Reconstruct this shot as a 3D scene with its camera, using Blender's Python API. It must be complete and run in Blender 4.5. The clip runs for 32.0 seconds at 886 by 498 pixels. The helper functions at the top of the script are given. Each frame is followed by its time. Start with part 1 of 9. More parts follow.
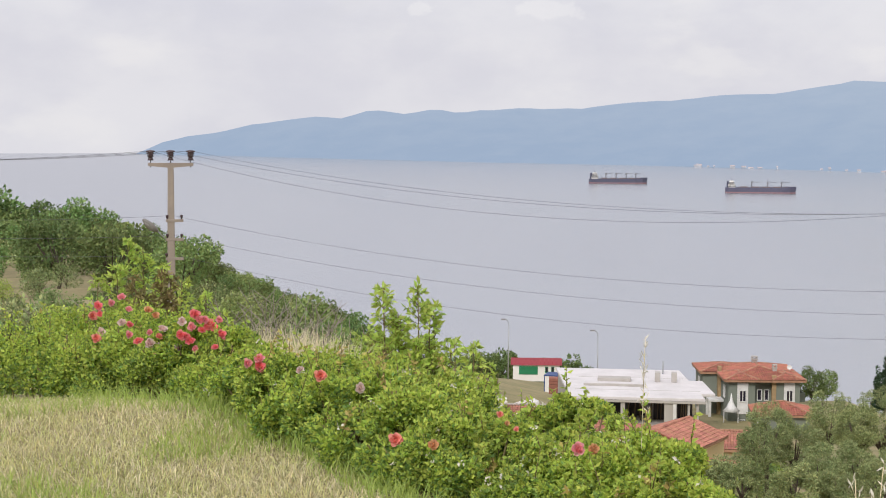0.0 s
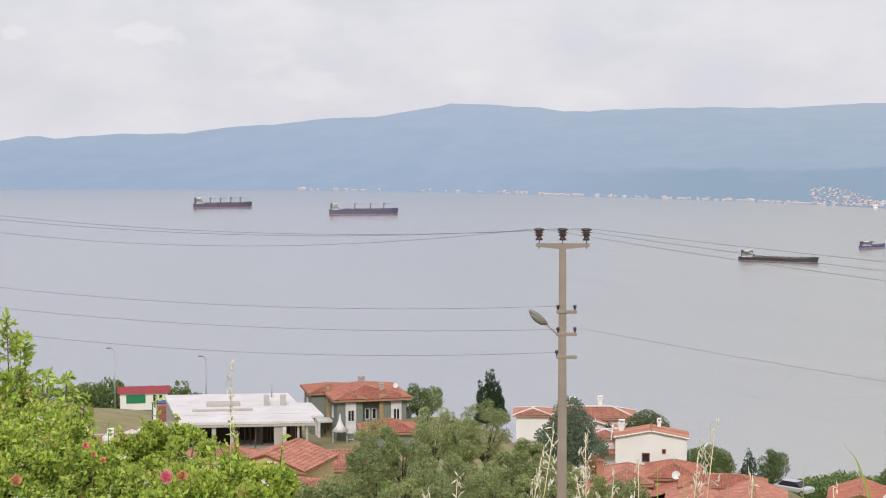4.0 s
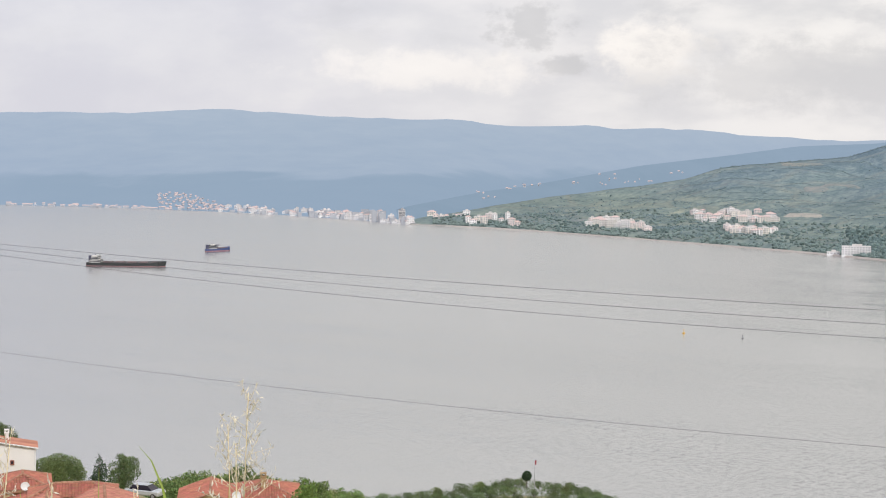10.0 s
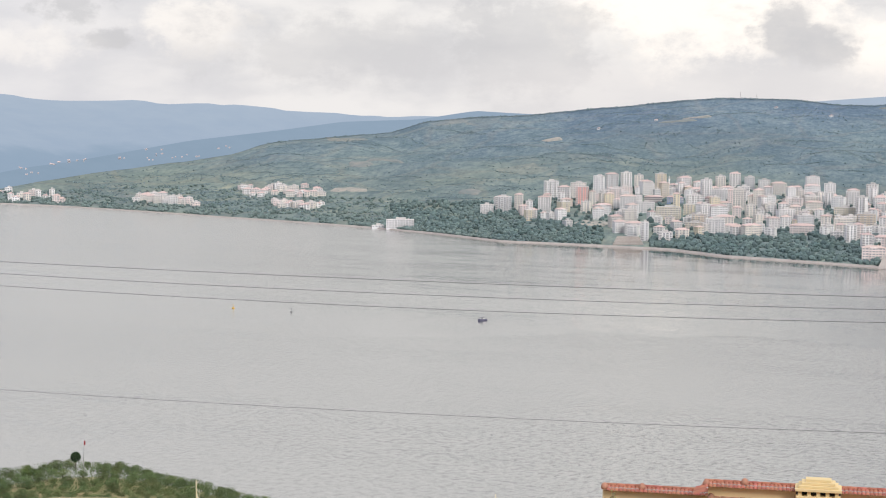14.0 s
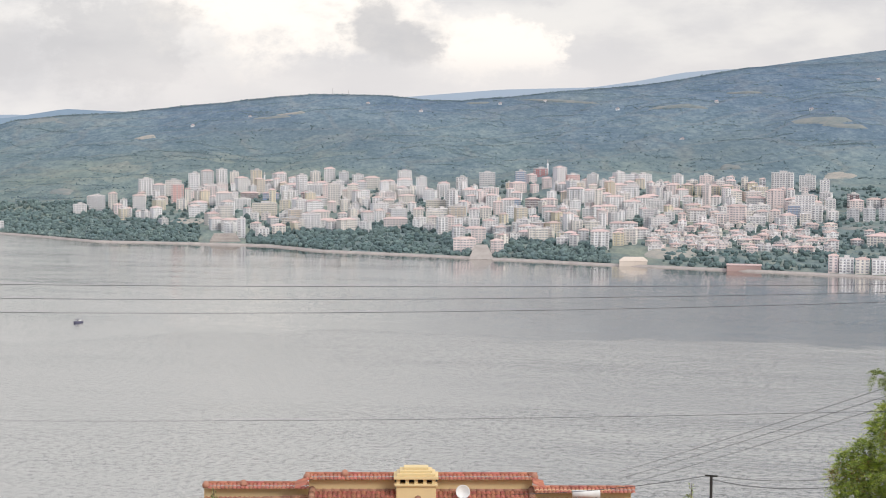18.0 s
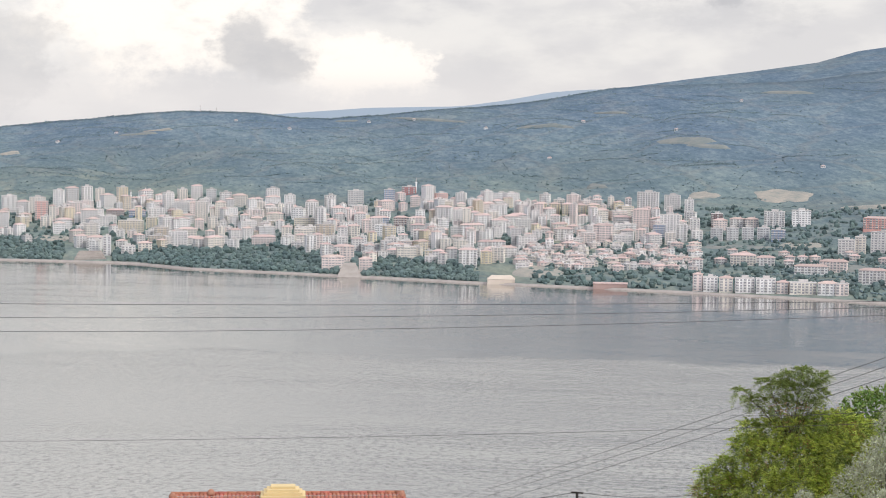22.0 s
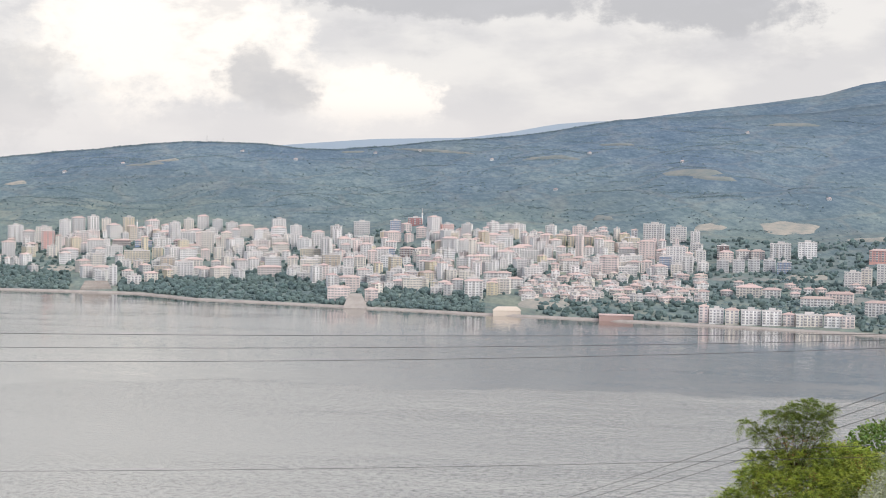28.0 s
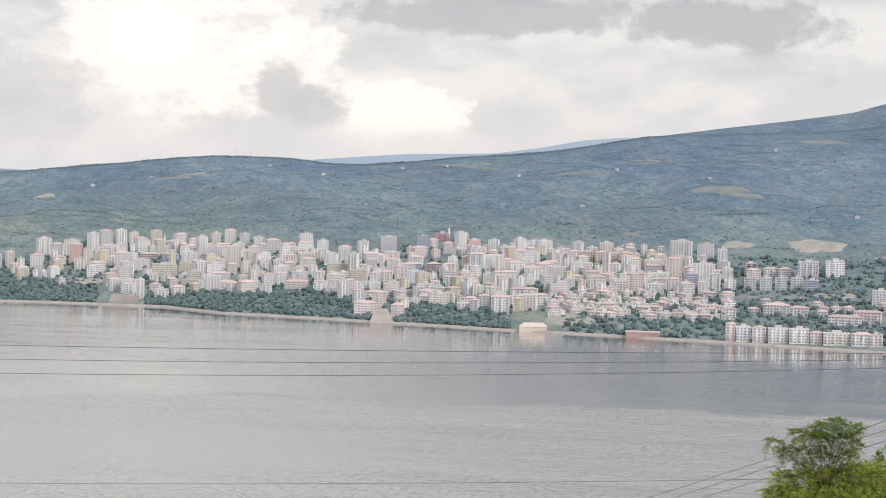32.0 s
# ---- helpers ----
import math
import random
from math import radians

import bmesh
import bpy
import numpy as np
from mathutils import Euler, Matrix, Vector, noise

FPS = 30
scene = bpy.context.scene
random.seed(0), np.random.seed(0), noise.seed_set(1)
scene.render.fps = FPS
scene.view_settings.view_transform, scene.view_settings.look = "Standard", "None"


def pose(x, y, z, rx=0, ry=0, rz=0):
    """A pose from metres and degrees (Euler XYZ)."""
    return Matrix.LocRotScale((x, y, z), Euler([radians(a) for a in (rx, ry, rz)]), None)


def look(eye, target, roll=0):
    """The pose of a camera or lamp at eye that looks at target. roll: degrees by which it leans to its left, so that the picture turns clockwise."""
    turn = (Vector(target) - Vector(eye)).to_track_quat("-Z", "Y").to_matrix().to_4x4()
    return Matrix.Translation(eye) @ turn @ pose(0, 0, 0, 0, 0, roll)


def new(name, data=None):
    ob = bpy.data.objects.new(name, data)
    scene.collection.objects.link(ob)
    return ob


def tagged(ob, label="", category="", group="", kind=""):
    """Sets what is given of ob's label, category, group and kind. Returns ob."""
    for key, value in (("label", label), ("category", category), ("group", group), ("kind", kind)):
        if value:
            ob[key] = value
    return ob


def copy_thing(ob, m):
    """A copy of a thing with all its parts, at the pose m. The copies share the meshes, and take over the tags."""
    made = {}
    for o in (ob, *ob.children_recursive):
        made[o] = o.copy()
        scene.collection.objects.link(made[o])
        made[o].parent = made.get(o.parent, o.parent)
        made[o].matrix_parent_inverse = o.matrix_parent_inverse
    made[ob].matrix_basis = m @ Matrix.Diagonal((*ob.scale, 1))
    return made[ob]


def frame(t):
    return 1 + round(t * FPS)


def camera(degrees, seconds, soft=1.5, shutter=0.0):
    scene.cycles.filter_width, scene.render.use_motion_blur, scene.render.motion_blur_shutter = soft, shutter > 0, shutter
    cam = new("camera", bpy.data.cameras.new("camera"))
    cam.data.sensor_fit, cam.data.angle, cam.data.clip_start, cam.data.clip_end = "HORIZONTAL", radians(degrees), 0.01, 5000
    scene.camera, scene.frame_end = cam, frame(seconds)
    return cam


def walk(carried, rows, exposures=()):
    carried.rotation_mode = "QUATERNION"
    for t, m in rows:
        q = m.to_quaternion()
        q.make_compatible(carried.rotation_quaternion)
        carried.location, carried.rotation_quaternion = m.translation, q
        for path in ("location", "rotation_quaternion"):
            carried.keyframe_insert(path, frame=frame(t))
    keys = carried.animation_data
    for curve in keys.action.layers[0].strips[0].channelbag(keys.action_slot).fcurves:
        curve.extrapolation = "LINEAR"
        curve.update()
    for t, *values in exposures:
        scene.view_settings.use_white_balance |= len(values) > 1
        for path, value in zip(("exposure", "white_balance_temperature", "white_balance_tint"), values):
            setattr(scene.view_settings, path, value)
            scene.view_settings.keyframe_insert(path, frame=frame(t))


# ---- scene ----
# the camera: a slow pan from one standing place on the hillside lawn
EYE = Vector((0.0, 0.0, 180.0))


def aim(azimuth, pitch, roll):
    """A pose held at arm's length from the standing place, looking to a bearing from +y."""
    a, p, a0 = radians(azimuth), radians(pitch), radians(26.8)
    eye = EYE + Vector((math.sin(a) - math.sin(a0), math.cos(a) - math.cos(a0), 0)) * 0.4
    way = Vector((math.sin(a) * math.cos(p), math.cos(a) * math.cos(p), math.sin(p)))
    return look(eye, eye + way, -roll)


cam = camera(27.6, 32.0, soft=1.05)
PATH = [
    (0, aim(14.256, -5.094, -0.346)),
    (0.5, aim(15.460, -4.918, -0.191)),
    (1, aim(16.982, -4.884, -0.159)),
    (1.5, aim(18.505, -4.934, 0.094)),
    (2, aim(19.848, -4.961, 0.222)),
    (2.5, aim(21.254, -4.932, 0.312)),
    (3, aim(22.930, -4.845, 0.279)),
    (3.5, aim(24.808, -4.650, 0.145)),
    (4, aim(26.756, -4.303, 0.092)),
    (4.5, aim(28.665, -4.039, 0.049)),
    (6.5, aim(36.029, -4.262, 0.160)),
    (7, aim(37.883, -4.137, 0.243)),
    (7.5, aim(39.459, -3.860, 0.209)),
    (8, aim(40.716, -3.691, 0.220)),
    (8.5, aim(41.815, -3.683, 0.148)),
    (9, aim(43.230, -3.833, 0.005)),
    (9.5, aim(45.081, -3.969, -0.105)),
    (10, aim(47.308, -4.105, -0.307)),
    (10.5, aim(49.463, -4.231, -0.475)),
    (11, aim(51.192, -4.328, -0.596)),
    (11.5, aim(52.596, -4.443, -0.687)),
    (12, aim(54.108, -4.558, -0.714)),
    (12.5, aim(55.899, -4.639, -0.717)),
    (13, aim(57.877, -4.687, -0.611)),
    (13.5, aim(59.820, -4.691, -0.641)),
    (14, aim(61.620, -4.771, -0.641)),
    (14.5, aim(63.434, -4.902, -0.425)),
    (15, aim(65.420, -4.932, -0.115)),
    (15.5, aim(67.350, -4.916, -0.034)),
    (17.5, aim(73.127, -4.763, -0.167)),
    (18, aim(74.404, -4.778, -0.260)),
    (18.5, aim(75.595, -4.765, -0.392)),
    (19, aim(76.564, -4.717, -0.534)),
    (19.5, aim(77.331, -4.661, -0.675)),
    (20, aim(77.776, -4.661, -0.799)),
    (20.5, aim(78.011, -4.689, -0.863)),
    (21, aim(78.119, -4.703, -0.879)),
    (21.5, aim(78.316, -4.546, -0.791)),
    (22, aim(78.588, -4.168, -0.702)),
    (22.5, aim(78.835, -3.783, -0.701)),
    (23, aim(79.032, -3.534, -0.653)),
    (23.5, aim(79.145, -3.420, -0.635)),
    (24, aim(79.196, -3.382, -0.686)),
    (24.5, aim(79.302, -3.367, -0.737)),
    (26.5, aim(79.215, -3.256, -0.747)),
    (27, aim(78.880, -3.251, -0.818)),
    (27.5, aim(78.587, -3.210, -0.852)),
    (28, aim(78.387, -3.181, -0.884)),
    (28.5, aim(78.279, -3.144, -0.954)),
    (29, aim(78.084, -3.103, -0.899)),
    (29.5, aim(77.891, -3.023, -0.877)),
    (30, aim(77.769, -2.935, -0.927)),
    (30.5, aim(77.723, -2.829, -0.995)),
    (31, aim(77.696, -2.782, -1.078)),
    (31.5, aim(77.660, -2.737, -1.178)),
    (32, aim(77.529, -2.703, -1.228)),
]
walk(cam, PATH)

# world: overcast sky with broken cloud, a veiled sun
def sky_world():
    w = bpy.data.worlds.new("overcast_sky")
    scene.world = w
    w.use_nodes = True
    nt = w.node_tree
    nt.nodes.clear()
    N, L = nt.nodes.new, nt.links.new

    def val(op, a, b=None, c=None, clamp=False):
        n = N("ShaderNodeMath")
        n.operation, n.use_clamp = op, clamp
        for i, v in enumerate((a, b, c)):
            if v is None:
                continue
            if isinstance(v, (int, float)):
                n.inputs[i].default_value = v
            else:
                L(v, n.inputs[i])
        return n.outputs[0]

    def rise(v, lo, hi):
        n = N("ShaderNodeMapRange")
        n.interpolation_type = "SMOOTHSTEP"
        n.inputs["From Min"].default_value, n.inputs["From Max"].default_value = lo, hi
        L(v, n.inputs["Value"])
        return n.outputs["Result"]

    def mixc(f, a, b):
        n = N("ShaderNodeMix")
        n.data_type = "RGBA"
        for sock, v in ((n.inputs["Factor"], f), (n.inputs["A"], a), (n.inputs["B"], b)):
            if isinstance(v, tuple):
                sock.default_value = (*v, 1)
            elif isinstance(v, (int, float)):
                sock.default_value = v
            else:
                L(v, sock)
        return n.outputs["Result"]

    co = N("ShaderNodeTexCoord")
    sep = N("ShaderNodeSeparateXYZ")
    L(co.outputs["Generated"], sep.inputs[0])
    az = val("MULTIPLY", val("ARCTAN2", sep.outputs["X"], sep.outputs["Y"]), 57.2958)
    el = val("MULTIPLY", val("ARCSINE", sep.outputs["Z"]), 57.2958)

    def noise_at(scale, detail, stretch, shift, rough=0.55):
        c = N("ShaderNodeCombineXYZ")
        L(val("MULTIPLY_ADD", az, 1.0, shift), c.inputs[0])
        L(val("MULTIPLY", el, stretch), c.inputs[1])
        n = N("ShaderNodeTexNoise")
        n.inputs["Scale"].default_value, n.inputs["Detail"].default_value = scale, detail
        n.inputs["Roughness"].default_value = rough
        L(c.outputs[0], n.inputs["Vector"])
        return n.outputs["Fac"]

    warp = noise_at(0.55, 7, 1.3, 31.0, 0.62)
    warp2 = noise_at(0.55, 7, 1.3, 87.0, 0.62)

    lump = noise_at(0.9, 4, 1.2, 11.0, 0.5)
    tear = noise_at(1.1, 8, 1.5, 55.0, 0.7)

    def blob(a, e, ra, re, soft=0.5, ragged=1.3):
        """A cloud bank round a bearing, with a billowing edge."""
        da = val("DIVIDE", val("ADD", val("SUBTRACT", az, a), val("MULTIPLY_ADD", lump, 2.4 * min(1.0, ra), -1.2 * min(1.0, ra))), ra)
        de = val("DIVIDE", val("SUBTRACT", el, e), re)
        d = val("SQRT", val("ADD", val("MULTIPLY", da, da), val("MULTIPLY", de, de)))
        d = val("ADD", d, val("MULTIPLY_ADD", warp, ragged * 2, -ragged))
        d = val("ADD", d, val("MULTIPLY_ADD", warp2, ragged, -ragged * 0.5))
        d = val("ADD", d, val("MULTIPLY_ADD", tear, ragged * 1.2, -ragged * 0.6))
        return rise(val("SUBTRACT", 1.0, d), -soft, soft)

    sky = N("ShaderNodeTexSky")
    sky.sky_type, sky.sun_disc = "NISHITA", False
    sky.sun_elevation, sky.sun_rotation = radians(38), radians(215)
    skyc = N("ShaderNodeVectorMath")
    skyc.operation = "SCALE"
    L(sky.outputs[0], skyc.inputs[0])
    skyc.inputs["Scale"].default_value = 0.10
    big = noise_at(0.16, 6, 1.7, 5.0)
    fine = noise_at(0.34, 8, 2.1, 60.0, 0.6)
    soft = noise_at(0.22, 5, 2.4, 140.0, 0.5)
    # pale even veil in the west, broken cloud with lit edges in the east
    veil = mixc(rise(big, 0.36, 0.66), (0.685, 0.68, 0.76), (0.785, 0.775, 0.825))
    veil = mixc(val("MULTIPLY", rise(soft, 0.55, 0.72), 0.5), veil, (0.88, 0.86, 0.87))
    broken = mixc(rise(soft, 0.36, 0.62), (0.74, 0.725, 0.74), (0.94, 0.905, 0.885))
    east = rise(az, 34.0, 60.0)
    warm = mixc(east, veil, broken)
    # a few white puffs in the pale west
    pale = val("MAXIMUM", blob(13.4, 2.5, 0.55, 0.24, 0.3, 1.3), blob(17.6, 2.5, 0.9, 0.28, 0.3, 1.3))
    warm = mixc(val("MULTIPLY", pale, 0.35), warm, (0.93, 0.91, 0.92))
    # bright gaps with the light behind them
    gap = val("MAXIMUM", blob(69.6, 3.4, 4.4, 2.0, 0.35, 0.9), blob(76.2, 1.7, 3.2, 0.9, 0.35, 0.9))
    gap = val("MAXIMUM", gap, val("MULTIPLY", blob(53.8, 2.2, 1.6, 0.8, 0.5), 0.6))
    gap = val("MAXIMUM", gap, val("MULTIPLY", blob(47.0, 1.6, 3.4, 0.5, 0.6), 0.45))
    warm = mixc(val("MULTIPLY", gap, 0.95), warm, (1.18, 1.10, 1.02))
    # a great bank with a slanting edge, mottled, darker at its upper side
    slant = val("ADD", val("ADD", el, -4.6), val("MULTIPLY_ADD", az, 0.59, -0.59 * 72.9))
    slant = val("ADD", slant, val("MULTIPLY_ADD", warp, 3.0, -1.5))
    slant = val("ADD", slant, val("MULTIPLY_ADD", tear, 1.0, -0.5))
    bank = val("MULTIPLY", rise(slant, -0.2, 0.35), rise(az, 70.0, 72.5))
    warm = mixc(val("MULTIPLY", bank, 0.92), warm, mixc(rise(soft, 0.40, 0.60), (0.76, 0.74, 0.75), (0.90, 0.87, 0.85)))
    dark = val("MAXIMUM", blob(86.6, 4.55, 3.0, 0.75, 0.3, 1.0), val("MULTIPLY", blob(79.0, 4.7, 4.2, 0.6, 0.3, 1.0), 0.9))
    # grey clouds against the light
    grey = val("MAXIMUM", blob(72.3, 2.2, 0.75, 0.95, 0.4, 1.15), blob(73.2, 1.6, 1.1, 0.62, 0.4, 1.15))
    grey = val("MAXIMUM", grey, val("MULTIPLY", blob(64.3, 1.8, 2.4, 1.7, 0.35, 1.1), 0.75))
    grey = val("MAXIMUM", grey, val("MULTIPLY", blob(58.4, 1.5, 4.2, 1.0, 0.5), 0.6))
    grey = val("MAXIMUM", grey, val("MULTIPLY", blob(50.0, 2.95, 1.1, 0.75, 0.3, 1.1), 0.9))
    grey = val("MAXIMUM", grey, blob(51.2, 1.75, 0.8, 0.36, 0.3, 1.0))
    grey = val("MAXIMUM", grey, dark)
    grey = val("MULTIPLY", grey, val("MULTIPLY_ADD", fine, 0.8, 0.45), clamp=True)
    warm = mixc(val("MULTIPLY", grey, 0.9), warm, (0.60, 0.59, 0.61))
    warm = mixc(val("MULTIPLY", dark, 0.75), warm, (0.55, 0.545, 0.57))
    band = val("MULTIPLY", rise(el, 1.7, 0.5), rise(az, 60.0, 66.0))
    warm = mixc(val("MULTIPLY", band, 0.55), warm, (0.84, 0.80, 0.795))
    puff = val("MULTIPLY", rise(fine, 0.50, 0.66), val("MULTIPLY", rise(el, 0.8, 3.2), val("MULTIPLY_ADD", east, 0.7, 0.3)))
    warm = mixc(val("MULTIPLY", puff, 0.45), warm, (0.63, 0.62, 0.645))
    low = rise(el, 4.0, -1.5)
    warm = mixc(val("MULTIPLY", low, 0.22), warm, (0.82, 0.815, 0.84))
    # above the view the deck goes on, heavier over the town's hill
    deck = mixc(rise(fine, 0.4, 0.6), (0.60, 0.59, 0.58), (0.70, 0.685, 0.665))
    deck = mixc(rise(az, 22.0, 44.0), mixc(rise(fine, 0.4, 0.6), (0.555, 0.565, 0.655), (0.655, 0.66, 0.735)), deck)
    heavy = mixc(rise(fine, 0.4, 0.6), (0.32, 0.325, 0.345), (0.43, 0.43, 0.44))
    deck = mixc(val("MULTIPLY", rise(az, 66.0, 84.0), rise(el, 17.0, 9.0)), deck, heavy)
    warm = mixc(rise(el, 4.7, 6.6), warm, deck)
    # an overcast sky is brighter overhead than near the horizon
    zen = val("MULTIPLY_ADD", rise(el, 25.0, 70.0), 1.0, 1.0)
    vm = N("ShaderNodeVectorMath")
    vm.operation = "SCALE"
    L(warm, vm.inputs[0])
    L(zen, vm.inputs["Scale"])
    warm = vm.outputs[0]
    cover = mixc(0.94, skyc.outputs[0], warm)
    bg = N("ShaderNodeBackground")
    L(cover, bg.inputs["Color"])
    bg.inputs["Strength"].default_value = 1.0
    out = N("ShaderNodeOutputWorld")
    L(bg.outputs[0], out.inputs["Surface"])


sky_world()
SUN_AZ, SUN_EL = 215, 38
sun = new("sun", bpy.data.lights.new("sun", "SUN"))
sun.data.energy, sun.data.angle, sun.data.color = 2.1, radians(20), (1.0, 0.95, 0.88)
sun.matrix_world = look(Vector((math.sin(radians(SUN_AZ)) * math.cos(radians(SUN_EL)), math.cos(radians(SUN_AZ)) * math.cos(radians(SUN_EL)), math.sin(radians(SUN_EL)))) * 60 + Vector((0, 0, 180)), (0, 0, 180))

# materials
def mat(name, base, other=None, rough=0.8, scale=4.0, bump=0.0, metal=0.0, fine=40.0, vary=0.0, spec=0.4, through_light=0.0, island=0.0, amount=0.6):
    """A surface with two scales of stain and grain; vary: from object to object; island: from leaf to leaf."""
    m = bpy.data.materials.new(name)
    m.use_nodes = True
    nt = m.node_tree
    N, L = nt.nodes.new, nt.links.new
    b = nt.nodes["Principled BSDF"]
    b.inputs["Roughness"].default_value, b.inputs["Metallic"].default_value = rough, metal
    b.inputs["Specular IOR Level"].default_value = spec
    co = N("ShaderNodeTexCoord")
    n1, n2 = N("ShaderNodeTexNoise"), N("ShaderNodeTexNoise")
    n1.inputs["Scale"].default_value, n1.inputs["Detail"].default_value = scale, 5
    n2.inputs["Scale"].default_value, n2.inputs["Detail"].default_value = fine, 3
    L(co.outputs["Object"], n1.inputs["Vector"])
    L(co.outputs["Object"], n2.inputs["Vector"])
    add = N("ShaderNodeMath")
    add.operation = "MULTIPLY_ADD"
    L(n2.outputs["Fac"], add.inputs[0])
    add.inputs[1].default_value = 0.45
    L(n1.outputs["Fac"], add.inputs[2])
    rng = N("ShaderNodeMapRange")
    rng.inputs["From Min"].default_value, rng.inputs["From Max"].default_value = 0.45, 1.0
    L(add.outputs[0], rng.inputs["Value"])
    mix = N("ShaderNodeMix")
    mix.data_type = "RGBA"
    other = other or tuple(c * 0.72 for c in base)
    mix.inputs["A"].default_value, mix.inputs["B"].default_value = (*base, 1), (*other, 1)
    L(rng.outputs[0], mix.inputs["Factor"])
    col = mix.outputs["Result"]
    for amt, kind in ((vary, "ob"), (island, "leaf")):
        if not amt:
            continue
        src = N("ShaderNodeObjectInfo").outputs["Random"] if kind == "ob" else N("ShaderNodeNewGeometry").outputs["Random Per Island"]
        hsv = N("ShaderNodeHueSaturation")
        r = N("ShaderNodeMapRange")
        r.inputs["To Min"].default_value, r.inputs["To Max"].default_value = 1 - amt, 1 + amt
        L(src, r.inputs["Value"])
        L(r.outputs[0], hsv.inputs["Value"])
        h = N("ShaderNodeMapRange")
        h.inputs["To Min"].default_value, h.inputs["To Max"].default_value = 0.5 - amt * 0.07, 0.5 + amt * 0.07
        sc = N("ShaderNodeMath")
        sc.operation = "FRACT"
        mu = N("ShaderNodeMath")
        mu.operation = "MULTIPLY"
        mu.inputs[1].default_value = 7.31
        L(src, mu.inputs[0])
        L(mu.outputs[0], sc.inputs[0])
        L(sc.outputs[0], h.inputs["Value"])
        L(h.outputs[0], hsv.inputs["Hue"])
        L(col, hsv.inputs["Color"])
        col = hsv.outputs["Color"]
    L(col, b.inputs["Base Color"])
    if bump:
        bp = N("ShaderNodeBump")
        bp.inputs["Strength"].default_value, bp.inputs["Distance"].default_value = bump, 0.03
        L(add.outputs[0], bp.inputs["Height"])
        L(bp.outputs[0], b.inputs["Normal"])
    if through_light:
        tr, ms = N("ShaderNodeBsdfTranslucent"), N("ShaderNodeMixShader")
        L(col, tr.inputs["Color"])
        ms.inputs[0].default_value = through_light
        L(b.outputs[0], ms.inputs[1])
        L(tr.outputs[0], ms.inputs[2])
        L(ms.outputs[0], nt.nodes["Material Output"].inputs["Surface"])
    return m


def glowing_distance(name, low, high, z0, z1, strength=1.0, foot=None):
    """A far mountain side, veiled by miles of air: that haze is painted as emission."""
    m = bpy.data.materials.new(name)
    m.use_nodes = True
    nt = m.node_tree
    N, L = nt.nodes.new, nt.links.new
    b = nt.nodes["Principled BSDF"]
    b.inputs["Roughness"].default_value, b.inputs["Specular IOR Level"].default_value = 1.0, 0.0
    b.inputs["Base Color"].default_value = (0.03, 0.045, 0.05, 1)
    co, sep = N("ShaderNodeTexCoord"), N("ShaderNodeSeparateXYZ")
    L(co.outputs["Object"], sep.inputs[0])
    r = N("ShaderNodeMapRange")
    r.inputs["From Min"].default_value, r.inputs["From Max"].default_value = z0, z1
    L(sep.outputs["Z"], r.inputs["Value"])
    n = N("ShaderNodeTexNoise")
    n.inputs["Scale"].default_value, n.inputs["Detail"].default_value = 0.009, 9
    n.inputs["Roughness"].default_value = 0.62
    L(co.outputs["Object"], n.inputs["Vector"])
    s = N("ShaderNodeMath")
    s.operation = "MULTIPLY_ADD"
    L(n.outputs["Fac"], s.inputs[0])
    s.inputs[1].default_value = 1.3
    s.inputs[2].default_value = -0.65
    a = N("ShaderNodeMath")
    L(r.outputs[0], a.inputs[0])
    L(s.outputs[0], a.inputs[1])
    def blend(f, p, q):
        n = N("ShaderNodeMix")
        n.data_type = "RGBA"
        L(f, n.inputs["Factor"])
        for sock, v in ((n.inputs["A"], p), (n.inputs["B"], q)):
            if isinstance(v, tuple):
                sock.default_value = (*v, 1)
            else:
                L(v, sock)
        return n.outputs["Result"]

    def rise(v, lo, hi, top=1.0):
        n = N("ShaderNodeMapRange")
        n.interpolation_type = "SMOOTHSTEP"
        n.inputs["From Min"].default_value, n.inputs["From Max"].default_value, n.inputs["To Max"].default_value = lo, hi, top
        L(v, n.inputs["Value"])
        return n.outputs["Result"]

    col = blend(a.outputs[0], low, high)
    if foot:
        # greyer haze painted into the eastern half, over a darker wooded foot
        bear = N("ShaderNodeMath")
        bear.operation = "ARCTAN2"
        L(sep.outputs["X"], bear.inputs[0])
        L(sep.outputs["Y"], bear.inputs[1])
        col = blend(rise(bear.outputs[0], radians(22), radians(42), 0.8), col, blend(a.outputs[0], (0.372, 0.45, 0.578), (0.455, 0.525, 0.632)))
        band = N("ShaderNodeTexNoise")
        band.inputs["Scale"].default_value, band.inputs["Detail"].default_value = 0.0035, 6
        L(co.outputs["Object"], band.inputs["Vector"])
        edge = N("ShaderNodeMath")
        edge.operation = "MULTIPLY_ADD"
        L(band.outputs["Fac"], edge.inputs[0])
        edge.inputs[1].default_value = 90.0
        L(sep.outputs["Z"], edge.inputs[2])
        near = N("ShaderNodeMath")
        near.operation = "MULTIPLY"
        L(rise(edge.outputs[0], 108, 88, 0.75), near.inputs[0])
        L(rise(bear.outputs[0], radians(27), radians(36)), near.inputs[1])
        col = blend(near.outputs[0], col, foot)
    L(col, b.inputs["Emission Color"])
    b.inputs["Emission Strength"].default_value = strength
    return m


